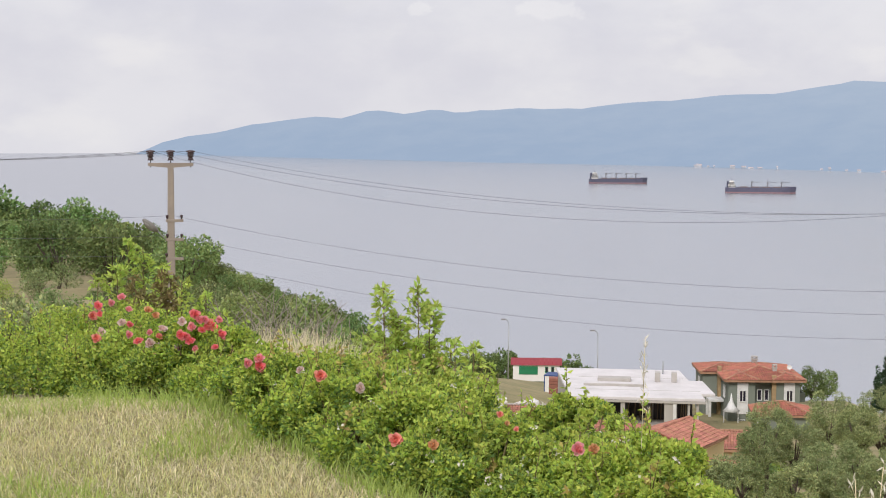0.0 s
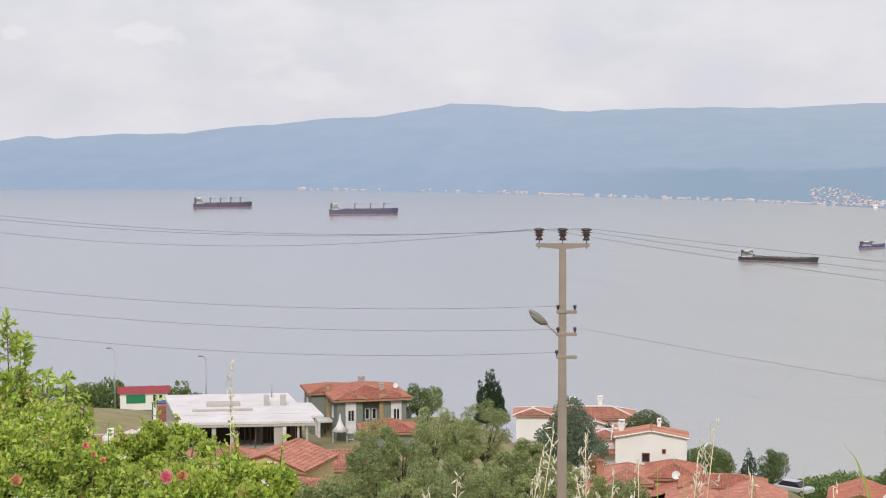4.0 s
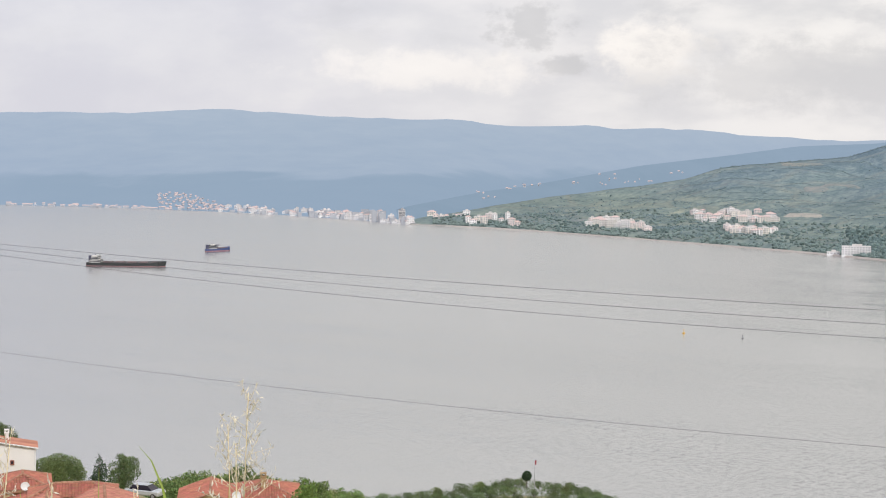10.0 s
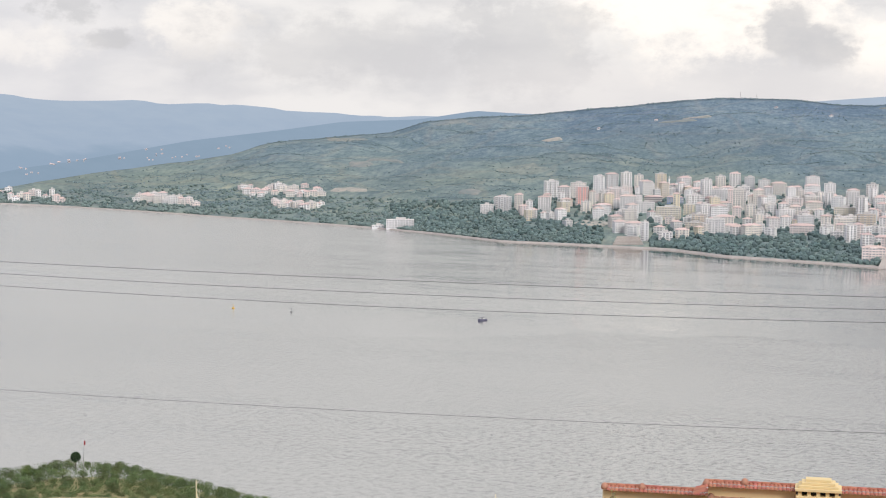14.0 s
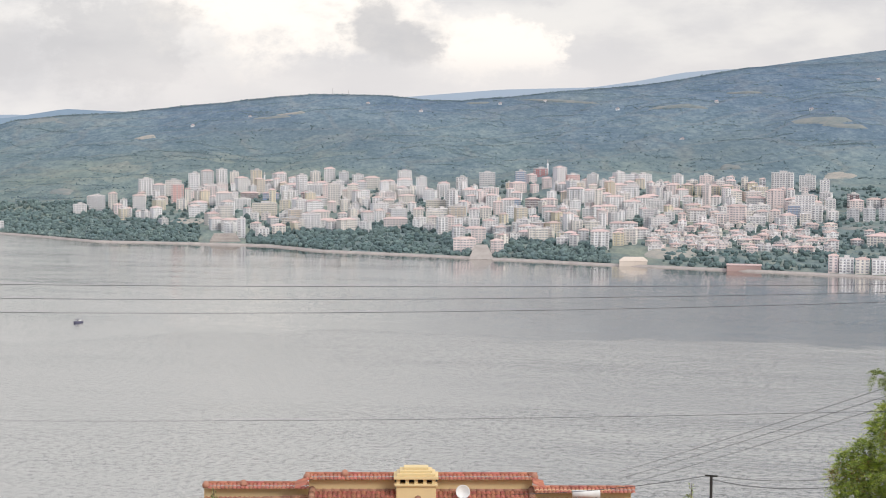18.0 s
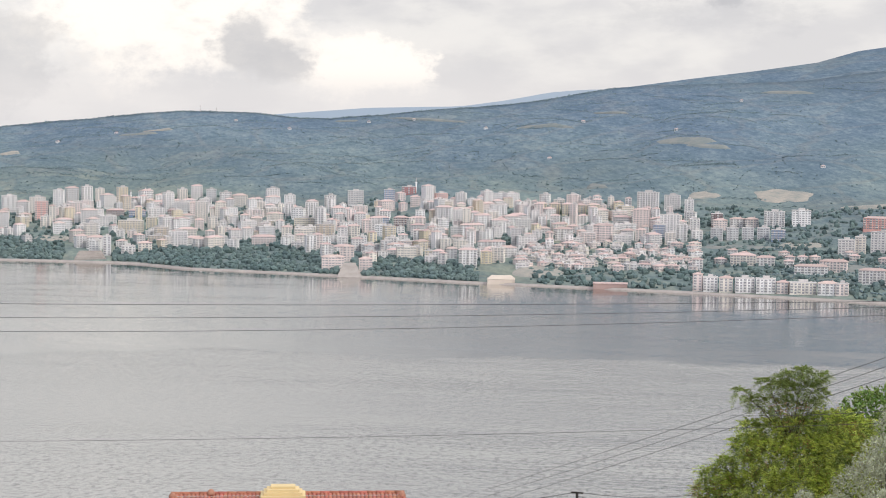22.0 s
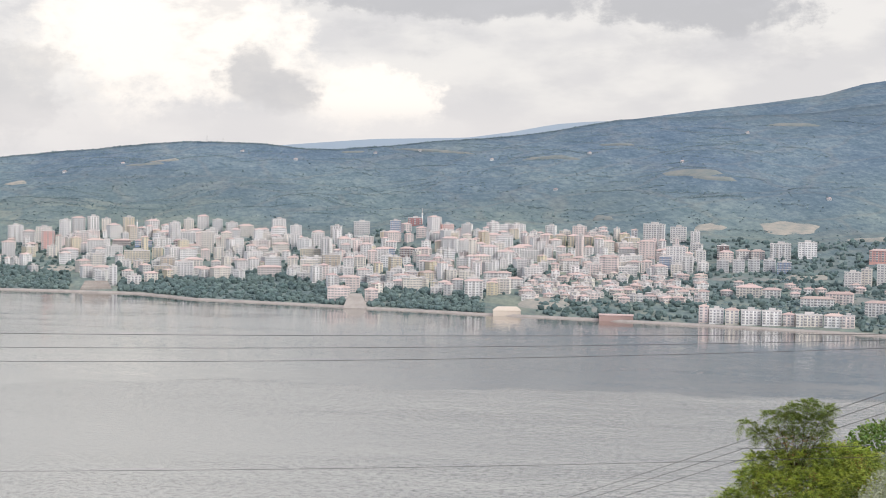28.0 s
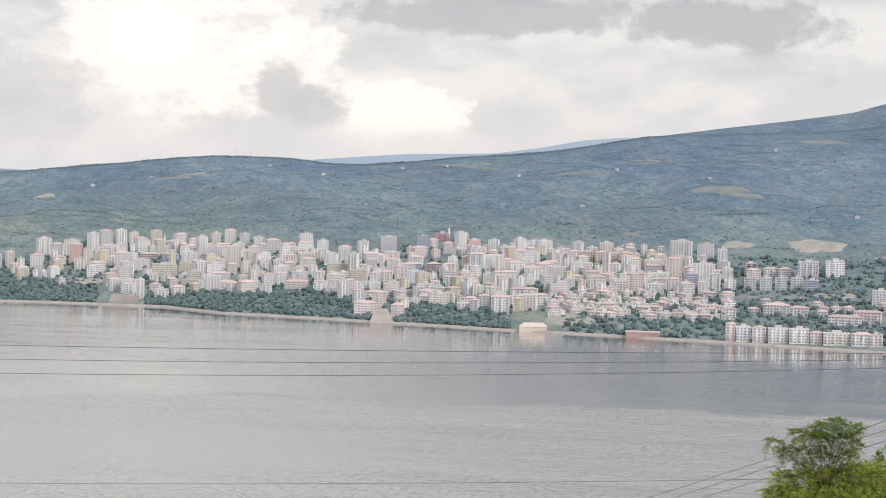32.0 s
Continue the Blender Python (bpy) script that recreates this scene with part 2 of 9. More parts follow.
def water_mat():
    m = bpy.data.materials.new("sea_water")
    m.use_nodes = True
    nt = m.node_tree
    N, L = nt.nodes.new, nt.links.new
    nt.nodes.remove(nt.nodes["Principled BSDF"])
    b, deep, fr, ms = N("ShaderNodeBsdfGlossy"), N("ShaderNodeBsdfDiffuse"), N("ShaderNodeFresnel"), N("ShaderNodeMixShader")
    b.distribution = "MULTI_GGX"
    b.inputs["Color"].default_value = (0.845, 0.84, 0.835, 1)
    deep.inputs["Color"].default_value = (0.060, 0.085, 0.076, 1)
    fr.inputs["IOR"].default_value = 1.33
    L(fr.outputs[0], ms.inputs[0])
    L(deep.outputs[0], ms.inputs[1])
    L(b.outputs[0], ms.inputs[2])
    L(ms.outputs[0], nt.nodes["Material Output"].inputs["Surface"])
    co = N("ShaderNodeTexCoord")
    mp = N("ShaderNodeMapping")
    mp.inputs["Rotation"].default_value = (0, 0, radians(38))
    mp.inputs["Scale"].default_value = (1.0, 0.35, 1.0)
    L(co.outputs["Object"], mp.inputs["Vector"])
    hts = []
    for sc, det in ((0.22, 4), (0.012, 3)):
        n = N("ShaderNodeTexNoise")
        n.inputs["Scale"].default_value, n.inputs["Detail"].default_value = sc, det
        L(mp.outputs[0], n.inputs["Vector"])
        hts.append(n.outputs["Fac"])
    # cat's-paws: rough and smooth lanes
    lane = N("ShaderNodeTexNoise")
    lane.inputs["Scale"].default_value, lane.inputs["Detail"].default_value = 0.0032, 4
    L(mp.outputs[0], lane.inputs["Vector"])
    r = N("ShaderNodeMapRange")
    r.inputs["From Min"].default_value, r.inputs["From Max"].default_value = 0.35, 0.65
    r.inputs["To Min"].default_value, r.inputs["To Max"].default_value = 0.25, 1.0
    L(lane.outputs["Fac"], r.inputs["Value"])
    # wind-ruffled in the open bay, calmer beyond a wind line in the lee of the town's shore
    sep = N("ShaderNodeSeparateXYZ")
    L(co.outputs["Object"], sep.inputs[0])

    def op(kind, a, b2, c=None):
        n = N("ShaderNodeMath")
        n.operation = kind
        for i, v in enumerate((a, b2, c)):
            if isinstance(v, (int, float)):
                n.inputs[i].default_value = v
            elif v is not None:
                L(v, n.inputs[i])
        return n.outputs[0]

    def rise(v, lo, hi):
        n = N("ShaderNodeMapRange")
        n.interpolation_type = "SMOOTHSTEP"
        n.inputs["From Min"].default_value, n.inputs["From Max"].default_value = lo, hi
        L(v, n.inputs["Value"])
        return n.outputs["Result"]

    dist = op("SQRT", op("ADD", op("MULTIPLY", sep.outputs["X"], sep.outputs["X"]), op("MULTIPLY", sep.outputs["Y"], sep.outputs["Y"])), 0.0)
    wob = N("ShaderNodeTexNoise")
    wob.inputs["Scale"].default_value, wob.inputs["Detail"].default_value = 0.006, 5
    L(co.outputs["Object"], wob.inputs["Vector"])
    line = rise(op("MULTIPLY_ADD", wob.outputs["Fac"], 240.0, dist), 1462, 1492)
    side = rise(op("MULTIPLY_ADD", sep.outputs["X"], -0.5, sep.outputs["Y"]), 420, -250)
    calm = op("MULTIPLY", line, side)
    # wavelets painted into the reflection strength: more or less of the sky shows
    rip = N("ShaderNodeTexNoise")
    rip.inputs["Scale"].default_value, rip.inputs["Detail"].default_value = 0.27, 4
    rip.inputs["Roughness"].default_value = 0.65
    L(co.outputs["Object"], rip.inputs["Vector"])
    swing = N("ShaderNodeMapRange")
    swing.inputs["From Min"].default_value, swing.inputs["From Max"].default_value = 0.34, 0.66
    swing.inputs["To Min"].default_value, swing.inputs["To Max"].default_value = -0.34, 0.30
    L(rip.outputs["Fac"], swing.inputs["Value"])
    rough = op("MULTIPLY", op("MULTIPLY", op("MULTIPLY_ADD", calm, -0.75, 1.0), r.outputs[0]), op("MULTIPLY_ADD", rise(op("MULTIPLY_ADD", sep.outputs["X"], -0.62, sep.outputs["Y"]), 500, -200), 0.8, 0.2))
    L(op("MULTIPLY", fr.outputs[0], op("MULTIPLY_ADD", swing.outputs[0], rough, 1.0)), ms.inputs[0])
    L(op("MULTIPLY_ADD", calm, -0.195, 0.25), b.inputs["Roughness"])
    bp = N("ShaderNodeBump")
    bp.inputs["Distance"].default_value = 0.9
    L(op("MULTIPLY", op("MULTIPLY_ADD", calm, -0.7, 1.0), r.outputs[0]), bp.inputs["Strength"])
    L(op("MULTIPLY_ADD", hts[1], 6.0, hts[0]), bp.inputs["Height"])
    L(bp.outputs[0], b.inputs["Normal"])
    L(bp.outputs[0], fr.inputs["Normal"])
    return m


M_WATER = water_mat()
M_FAR = glowing_distance("far_mountain_haze_glow", (0.355, 0.44, 0.605), (0.445, 0.515, 0.655), 0, 260, 0.86, (0.285, 0.375, 0.505))
M_MID = glowing_distance("middle_mountain_haze_glow", (0.26, 0.345, 0.46), (0.31, 0.395, 0.52), 0, 200, 0.85)
M_SOIL = mat("dry_grass_soil", (0.36, 0.29, 0.16), (0.19, 0.18, 0.075), 0.95, 0.25, 0.3, fine=3)
M_BEACH = mat("pale_shingle", (0.44, 0.40, 0.37), None, 0.9, 0.1, fine=0.6)

# helpers for meshes
def mesh_ob(name, verts, faces, material, smooth=False):
    me = bpy.data.meshes.new(name)
    me.from_pydata(verts, [], faces)
    if material:
        me.materials.append(material)
    if smooth:
        me.shade_smooth()
    return new(name, me)


def part(name, bm, material, parent, label="", smooth=False, kind=""):
    """Links a bmesh as one mesh object under a thing or a part."""
    me = bpy.data.meshes.new(name)
    bm.to_mesh(me)
    bm.free()
    for m in material if isinstance(material, (list, tuple)) else [material]:
        me.materials.append(m)
    if smooth:
        me.shade_smooth()
    ob = new(name, me)
    ob.parent = parent
    return tagged(ob, label=label, kind=kind)


def shared(name, me, parent, m, kind=""):
    ob = new(name, me)
    ob.parent = parent
    ob.matrix_basis = m
    return tagged(ob, kind=kind)


def thing(name, m, label, category, group="", kind=""):
    ob = new(name)
    ob.matrix_basis = m
    return tagged(ob, label, category, group, kind)


def box(bm, x0, y0, z0, x1, y1, z1, bevel=0.0, mi=0):
    """Adds a box to bm between two corners."""
    vs = [bm.verts.new(p) for p in ((x0, y0, z0), (x1, y0, z0), (x1, y1, z0), (x0, y1, z0), (x0, y0, z1), (x1, y0, z1), (x1, y1, z1), (x0, y1, z1))]
    fs = []
    for q in ((0, 3, 2, 1), (4, 5, 6, 7), (0, 1, 5, 4), (1, 2, 6, 5), (2, 3, 7, 6), (3, 0, 4, 7)):
        f = bm.faces.new([vs[i] for i in q])
        f.material_index = mi
        fs.append(f)
    if bevel:
        es = list({e for f in fs for e in f.edges})
        bmesh.ops.bevel(bm, geom=es, offset=bevel, segments=1, affect="EDGES")
    return bm


def boxes(*rows, bevel=0.0):
    bm = bmesh.new()
    for r in rows:
        box(bm, *r, bevel=bevel)
    return bm


def rod(bm, a, b, r0, r1=None, n=8, mi=0):
    """Adds a tapered rod from a to b."""
    a, b = Vector(a), Vector(b)
    r1 = r0 if r1 is None else r1
    q = (b - a).to_track_quat("Z", "Y").to_matrix()
    rings = []
    for c, r in ((a, r0), (b, r1)):
        rings.append([bm.verts.new(c + q @ Vector((r * math.cos(2 * math.pi * i / n), r * math.sin(2 * math.pi * i / n), 0))) for i in range(n)])
    for i in range(n):
        f = bm.faces.new((rings[0][i], rings[0][(i + 1) % n], rings[1][(i + 1) % n], rings[1][i]))
        f.smooth, f.material_index = True, mi
    for ring in (rings[0][::-1], rings[1]):
        bm.faces.new(ring).material_index = mi
    return bm


def lathe(bm, prof, c=(0, 0, 0), n=16, mi=0):
    """Adds a turned shape: prof holds (radius, height) from below."""
    rings = [[bm.verts.new((c[0] + r * math.cos(2 * math.pi * i / n), c[1] + r * math.sin(2 * math.pi * i / n), c[2] + z)) for i in range(n)] for r, z in prof]
    for a, b in zip(rings, rings[1:]):
        for i in range(n):
            f = bm.faces.new((a[i], a[(i + 1) % n], b[(i + 1) % n], b[i]))
            f.smooth, f.material_index = True, mi
    bm.faces.new(rings[0][::-1])
    bm.faces.new(rings[-1])
    return bm


def pol(azimuth, r, z=0.0):
    a = radians(azimuth)
    return Vector((r * math.sin(a), r * math.cos(a), z))


def tab(x, *pairs):
    return float(np.interp(x, [p[0] for p in pairs], [p[1] for p in pairs]))


def smooth01(v, a, b):
    u = min(1.0, max(0.0, (v - a) / (b - a)))
    return u * u * (3 - 2 * u)


# the ground on this side: lawn, slope, terraces, left ridge, knoll
def ground_z(x, y):
    r = math.hypot(x, y)
    az = math.degrees(math.atan2(x, y))
    left = tab(r, (0, 178.4), (9, 178.4), (12, 178.0), (20, 176.3), (40, 173.2), (77, 170.0), (150, 164), (220, 159), (300, 153), (340, 140), (450, 70), (570, -4), (900, -8))
    if az > 0:
        left -= tab(az, (0, 0), (3, 0), (12, 15), (20, 18)) * tab(r, (60, 0), (300, 1), (500, 0.2))
    mid = tab(r, (0, 178.4), (8, 178.3), (11, 177.2), (20, 172.8), (40, 167.6), (64, 163.2), (100, 157), (150, 149), (190, 143.6), (225, 141.5), (270, 133), (350, 112), (450, 78), (545, 52), (590, 42), (720, -4), (900, -8))
    right = tab(r, (0, 178.4), (6, 177.6), (11, 175.3), (20, 171.6), (40, 165.5), (64, 160), (90, 154), (150, 139), (200, 128), (270, 110), (350, 90), (450, 63), (560, 36), (650, -4), (900, -8))
    low = tab(r, (0, 178.4), (8, 178.2), (11, 176.8), (20, 172.6), (40, 167), (64, 162.6), (100, 155), (150, 145), (200, 135.5), (270, 119.5), (350, 101), (450, 77), (545, 55), (590, 45), (720, -4), (900, -8))
    k = smooth01(az, 27, 33)
    mid = mid * (1 - k) + low * k
    # the lawn's lip falls away sooner towards the sea
    lip = tab(r, (0, 178.4), (4.3, 178.3), (5.5, 177.8), (7, 177.0), (9, 176.0), (12, 174.6), (20, 171.6), (40, 166.5), (64, 162))
    if r < 64:
        g = smooth01(az, 19.5, 23)
        mid = mid * (1 - g) + min(lip, mid) * g
    u, v = smooth01(az, 9, 20), smooth01(az, 52, 60)
    if az < -60:
        u = v = 0.0
    z = (left * (1 - u) + mid * u) * (1 - v) + right * v
    # dry grassy bank before the roadside shed
    w = math.exp(-((az - 17.0) / 1.3) ** 2 - ((r - 250) / 10) ** 2)
    z += (139.4 - z) * w
    # the grassy shoulder where the lane ends
    w = math.exp(-((az - 37.7) / 1.1) ** 2 - ((r - 208) / 14) ** 2)
    z += (137.0 - z) * w
    # the knoll above the shore
    if 40 < az < 60:
        crest = tab(az, (42, 52), (43.7, 53.0), (46.4, 55.0), (48.1, 57.5), (49.8, 60.2), (51.2, 59.6), (52.7, 55.4), (53.8, 52.6), (55, 49.0), (57, 44))
        w = math.exp(-((r - 575) / 60) ** 2) * smooth01(az, 41, 43.5) * (1 - smooth01(az, 56, 59))
        z = z * (1 - w) + crest * w
    z += (noise.noise(Vector((x * 0.06, y * 0.06, 0))) * 0.9 + noise.noise(Vector((x * 0.3, y * 0.3, 4))) * 0.2) * smooth01(r, 12, 60)
    return z


def build_ground():
    azs = [-180 + 12 * i for i in range(13)] + [-24 + 1.5 * i for i in range(96)] + [120 + 10 * i for i in range(6)]
    rs = [0.6 * 1.085 ** i for i in range(90)]
    rs = [r for r in rs if r < 880]
    verts = [(0, 0, 178.4)]
    for r in rs:
        for a in azs:
            p = pol(a, r)
            verts.append((p.x, p.y, ground_z(p.x, p.y)))
    n = len(azs)
    faces = [(0, 1 + (j + 1) % n, 1 + j) for j in range(n)]
    for i in range(len(rs) - 1):
        for j in range(n):
            a, b = 1 + i * n + j, 1 + i * n + (j + 1) % n
            faces.append((a, b, b + n, a + n))
    ob = mesh_ob("ground", verts, [f[::-1] for f in faces], M_SOIL, True)
    tagged(ob, "hillside ground of dry grass and soil falling to the sea", "ground", kind="structure")


build_ground()


# the sea, one flat sheet to the horizon
def build_sea():
    n, rs = 120, (300, 1200, 2600, 4950)
    verts = [tuple(pol(360 * j / n, r)) for r in rs for j in range(n)]
    faces = [tuple(reversed(range(n)))]
    for i in range(len(rs) - 1):
        for j in range(n):
            a, b = i * n + j, i * n + (j + 1) % n
            faces.append((a, a + n, b + n, b))
    ob = mesh_ob("sea", verts, faces, M_WATER)
    tagged(ob, "calm grey sea of a wide bay with fine ripples", "water", kind="structure")


build_sea()


# the far shore
def shore_r(az):
    return tab(az, (-5, 4940), (4.8, 4892), (10, 4620), (15.5, 4405), (20.8, 4300), (27, 4130), (31, 3930), (36, 3720), (40.6, 3493), (44.6, 3234), (46.2, 3097), (49.2, 2972), (54.6, 2692), (59.1, 2500), (61, 2411), (63.5, 2275), (66.2, 2236), (68.8, 2195), (70.6, 2114), (75.9, 2017), (79.5, 1961), (84, 1915), (89, 1870), (93, 1838), (110, 1800))


def deg_of_shore(az):
    return -math.degrees(math.atan(180 / shore_r(az)))


def ridge_far(az):
    return tab(az, (4.6, -2.09), (5.4, -1.72), (7.5, -1.34), (8.9, -1.08), (10.1, -0.9), (11, -0.92), (12, -0.7), (13.1, -0.79), (13.9, -0.68), (14.8, -0.77), (15.5, -0.68), (18.3, -0.6), (20.1, -0.43), (22.6, -0.19), (24, -0.13), (25.9, 0.08), (27, 0.31), (28.6, 0.22), (30.6, 0.06), (32, 0.13), (36.6, 0.18), (38.3, 0.21), (40.2, 0.27), (42.4, 0.16), (44.6, 0.06), (47.8, 0.0), (48.7, -0.12), (51, -0.19), (54.4, -0.25), (56.1, -0.33), (57.4, -0.52), (59.4, -0.58), (64, -0.6), (70, -0.8))


def ridge_mid(az):
    return tab(az, (44.4, -3.2), (45.4, -2.98), (46.2, -2.75), (48.6, -2.27), (50, -2.08), (53.6, -1.41), (56.4, -1.06), (58.4, -0.77), (60.8, -0.67), (62.6, -0.38), (63.8, -0.44), (68, -0.6))


def ridge_green(az):
    return tab(az, (45.9, -3.31), (46.9, -3.05), (49.7, -2.62), (52.2, -2.24), (54.9, -1.8), (56, -1.46), (58.1, -1.26), (59.9, -1.06), (61, -0.73), (62.6, -0.58), (64.4, -0.48), (66.1, -0.28), (68.8, -0.02), (70.2, 0.1), (71, 0.12), (72.5, 0.08), (73.9, -0.03), (75, -0.07), (76.6, 0.03), (78.1, 0.24), (80, 0.4), (82, 0.66), (83.9, 1.0), (87.4, 1.2), (90, 1.31), (92.9, 1.68), (104, 2.2))


def ridge_right(az):
    return tab(az, (83, 0.8), (84.1, 0.99), (86.5, 1.33), (88.3, 1.56), (90.2, 1.84), (91.4, 2.19), (92.9, 2.42), (104, 3.4))


def ridge_blue(az):
    return tab(az, (70, -0.3), (73.5, 0.06), (76.2, 0.28), (79.1, 0.36), (80.5, 0.56), (81.9, 0.83), (83, 0.93), (84.1, 0.96), (88, 0.9))


def height_seen(az, r, el):
    return 180 + r * math.tan(radians(el))


def green_depth(az):
    return tab(az, (45.9, 40), (46.5, 60), (49, 350), (54, 900), (60, 1500), (70, 1900), (104, 2100))


def green_z(az, s):
    """The height of the near far-shore at a bearing; s runs from the water (0) to the crest (1)."""
    r = shore_r(az) + green_depth(az) * s
    e0, e1 = deg_of_shore(az), ridge_green(az)
    bend = s ** 0.85
    z = height_seen(az, r, e0 + (e1 - e0) * bend)
    p = pol(az, r)
    z += (noise.fractal(Vector((p.x * 0.004, p.y * 0.004, 0)), 1.0, 2.0, 4) * 13 + noise.noise(Vector((p.x * 0.02, p.y * 0.02, 3))) * 2) * smooth01(s, 0.05, 0.45) * (1 - 0.75 * smooth01(s, 0.6, 1.0))
    z += noise.fractal(Vector((p.x * 0.0022, p.y * 0.0022, 6)), 1.0, 2.1, 5) * 24 * smooth01(s, 0.42, 0.62) * (1 - smooth01(s, 0.8, 0.97))
    return max(z, 1.6 if s > 0 else -1.5)


def polar_sheet(name, azs, ss, r_of, z_of, material, label, skirt=True):
    verts, faces = [], []
    for s in ss:
        for a in azs:
            r = r_of(a, s)
            verts.append(tuple(pol(a, r, z_of(a, s))))
    n = len(azs)
    if skirt:
        for a in azs:
            verts.append(tuple(pol(a, min(r_of(a, 1.0) + 60, 4985), -3)))
    rows = len(ss) + (1 if skirt else 0)
    for i in range(rows - 1):
        for j in range(n - 1):
            a = i * n + j
            faces.append((a, a + n, a + n + 1, a + 1))
    return tagged(mesh_ob(name, verts, [f[::-1] for f in faces], material, True), label, "hills", kind="structure")


def hill_mat():
    """Wooded hillside with paler fields and tracks; distance haze put into its blue tones."""
    m = bpy.data.materials.new("hazy_wooded_hillside")
    m.use_nodes = True
    nt = m.node_tree
    N, L = nt.nodes.new, nt.links.new
    b = nt.nodes["Principled BSDF"]
    b.inputs["Roughness"].default_value, b.inputs["Specular IOR Level"].default_value = 1.0, 0.05
    co = N("ShaderNodeTexCoord")

    def tex(sc, det, rough=0.6):
        n = N("ShaderNodeTexNoise")
        n.inputs["Scale"].default_value, n.inputs["Detail"].default_value, n.inputs["Roughness"].default_value = sc, det, rough
        L(co.outputs["Object"], n.inputs["Vector"])
        return n.outputs["Fac"]

    def ramp(v, *stops):
        n = N("ShaderNodeValToRGB")
        while len(n.color_ramp.elements) < len(stops):
            n.color_ramp.elements.new(0.5)
        for e, (at, c) in zip(n.color_ramp.elements, stops):
            e.position, e.color = at, (*c, 1)
        L(v, n.inputs[0])
        return n.outputs["Color"]

    def mix(f, a, c, mode="MIX"):
        n = N("ShaderNodeMix")
        n.data_type, n.blend_type = "RGBA", mode
        if isinstance(f, float):
            n.inputs["Factor"].default_value = f
        else:
            L(f, n.inputs["Factor"])
        L(a, n.inputs["A"])
        L(c, n.inputs["B"])
        return n.outputs["Result"]

    # seen from the side, so that crowns and hedges stand upright on the slope
    side = N("ShaderNodeMapping")
    side.inputs["Rotation"].default_value = (0, 0, radians(75))
    turned = N("ShaderNodeMapping")
    turned.inputs["Scale"].default_value = (0.5, 0.12, 1.5)
    L(co.outputs["Object"], side.inputs["Vector"])
    L(side.outputs[0], turned.inputs["Vector"])

    def upright(sc, det, rough=0.6):
        n = N("ShaderNodeTexNoise")
        n.inputs["Scale"].default_value, n.inputs["Detail"].default_value, n.inputs["Roughness"].default_value = sc, det, rough
        L(turned.outputs[0], n.inputs["Vector"])
        return n.outputs["Fac"]

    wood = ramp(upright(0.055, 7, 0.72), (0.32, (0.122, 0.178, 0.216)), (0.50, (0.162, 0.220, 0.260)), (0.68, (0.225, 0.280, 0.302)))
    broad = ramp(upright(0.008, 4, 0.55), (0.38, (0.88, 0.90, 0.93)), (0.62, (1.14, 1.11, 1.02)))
    vor = N("ShaderNodeTexVoronoi")
    vor.inputs["Scale"].default_value = 0.017
    warp = N("ShaderNodeMix")
    warp.data_type = "VECTOR"
    warp.inputs["Factor"].default_value = 0.12
    far = N("ShaderNodeTexNoise")
    far.inputs["Scale"].default_value, far.inputs["Detail"].default_value = 0.012, 4
    L(co.outputs["Object"], far.inputs["Vector"])
    big = N("ShaderNodeVectorMath")
    big.operation = "SCALE"
    big.inputs["Scale"].default_value = 400.0
    L(far.outputs["Color"], big.inputs[0])
    L(co.outputs["Object"], warp.inputs["A"])
    L(big.outputs[0], warp.inputs["B"])
    L(warp.outputs["Result"], vor.inputs["Vector"])
    lane = N("ShaderNodeTexVoronoi")
    lane.feature = "DISTANCE_TO_EDGE"
    lane.inputs["Scale"].default_value = 0.006
    L(warp.outputs["Result"], lane.inputs["Vector"])
    thin = N("ShaderNodeMapRange")
    thin.inputs["From Min"].default_value, thin.inputs["From Max"].default_value = 0.05, 0.015
    thin.inputs["To Max"].default_value = 0.4
    L(lane.outputs["Distance"], thin.inputs["Value"])
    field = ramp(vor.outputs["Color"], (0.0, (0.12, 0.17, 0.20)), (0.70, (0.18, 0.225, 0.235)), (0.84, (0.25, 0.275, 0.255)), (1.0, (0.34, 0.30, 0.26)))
    track = ramp(tex(0.05, 3), (0.3, (0.20, 0.205, 0.19)), (0.7, (0.34, 0.31, 0.28)))
    n = N("ShaderNodeMapRange")
    n.inputs["From Min"].default_value, n.inputs["From Max"].default_value = 0.46, 0.62
    L(tex(0.0022, 3), n.inputs["Value"])
    col = mix(thin.outputs[0], mix(n.outputs[0], wood, mix(0.4, field, wood)), mix(0.5, track, wood))
    # haze put into the colour: bluer higher up; browner green ground below
    sep = N("ShaderNodeSeparateXYZ")
    L(co.outputs["Object"], sep.inputs[0])
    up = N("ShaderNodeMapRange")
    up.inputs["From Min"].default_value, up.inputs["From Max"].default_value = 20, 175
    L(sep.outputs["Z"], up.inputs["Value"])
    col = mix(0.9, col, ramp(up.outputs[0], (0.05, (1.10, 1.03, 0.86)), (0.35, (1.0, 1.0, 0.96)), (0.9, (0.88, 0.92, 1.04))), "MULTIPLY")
    col = mix(0.9, col, broad, "MULTIPLY")
    grain = ramp(upright(0.22, 5, 0.7), (0.34, (0.80, 0.82, 0.86)), (0.66, (1.17, 1.15, 1.10)))
    col = mix(0.85, col, grain, "MULTIPLY")
    L(col, b.inputs["Base Color"])
    bp = N("ShaderNodeBump")
    bp.inputs["Strength"].default_value, bp.inputs["Distance"].default_value = 0.4, 3.0
    L(upright(0.2, 4), bp.inputs["Height"])
    L(bp.outputs[0], b.inputs["Normal"])
    return m


M_HILL = hill_mat()


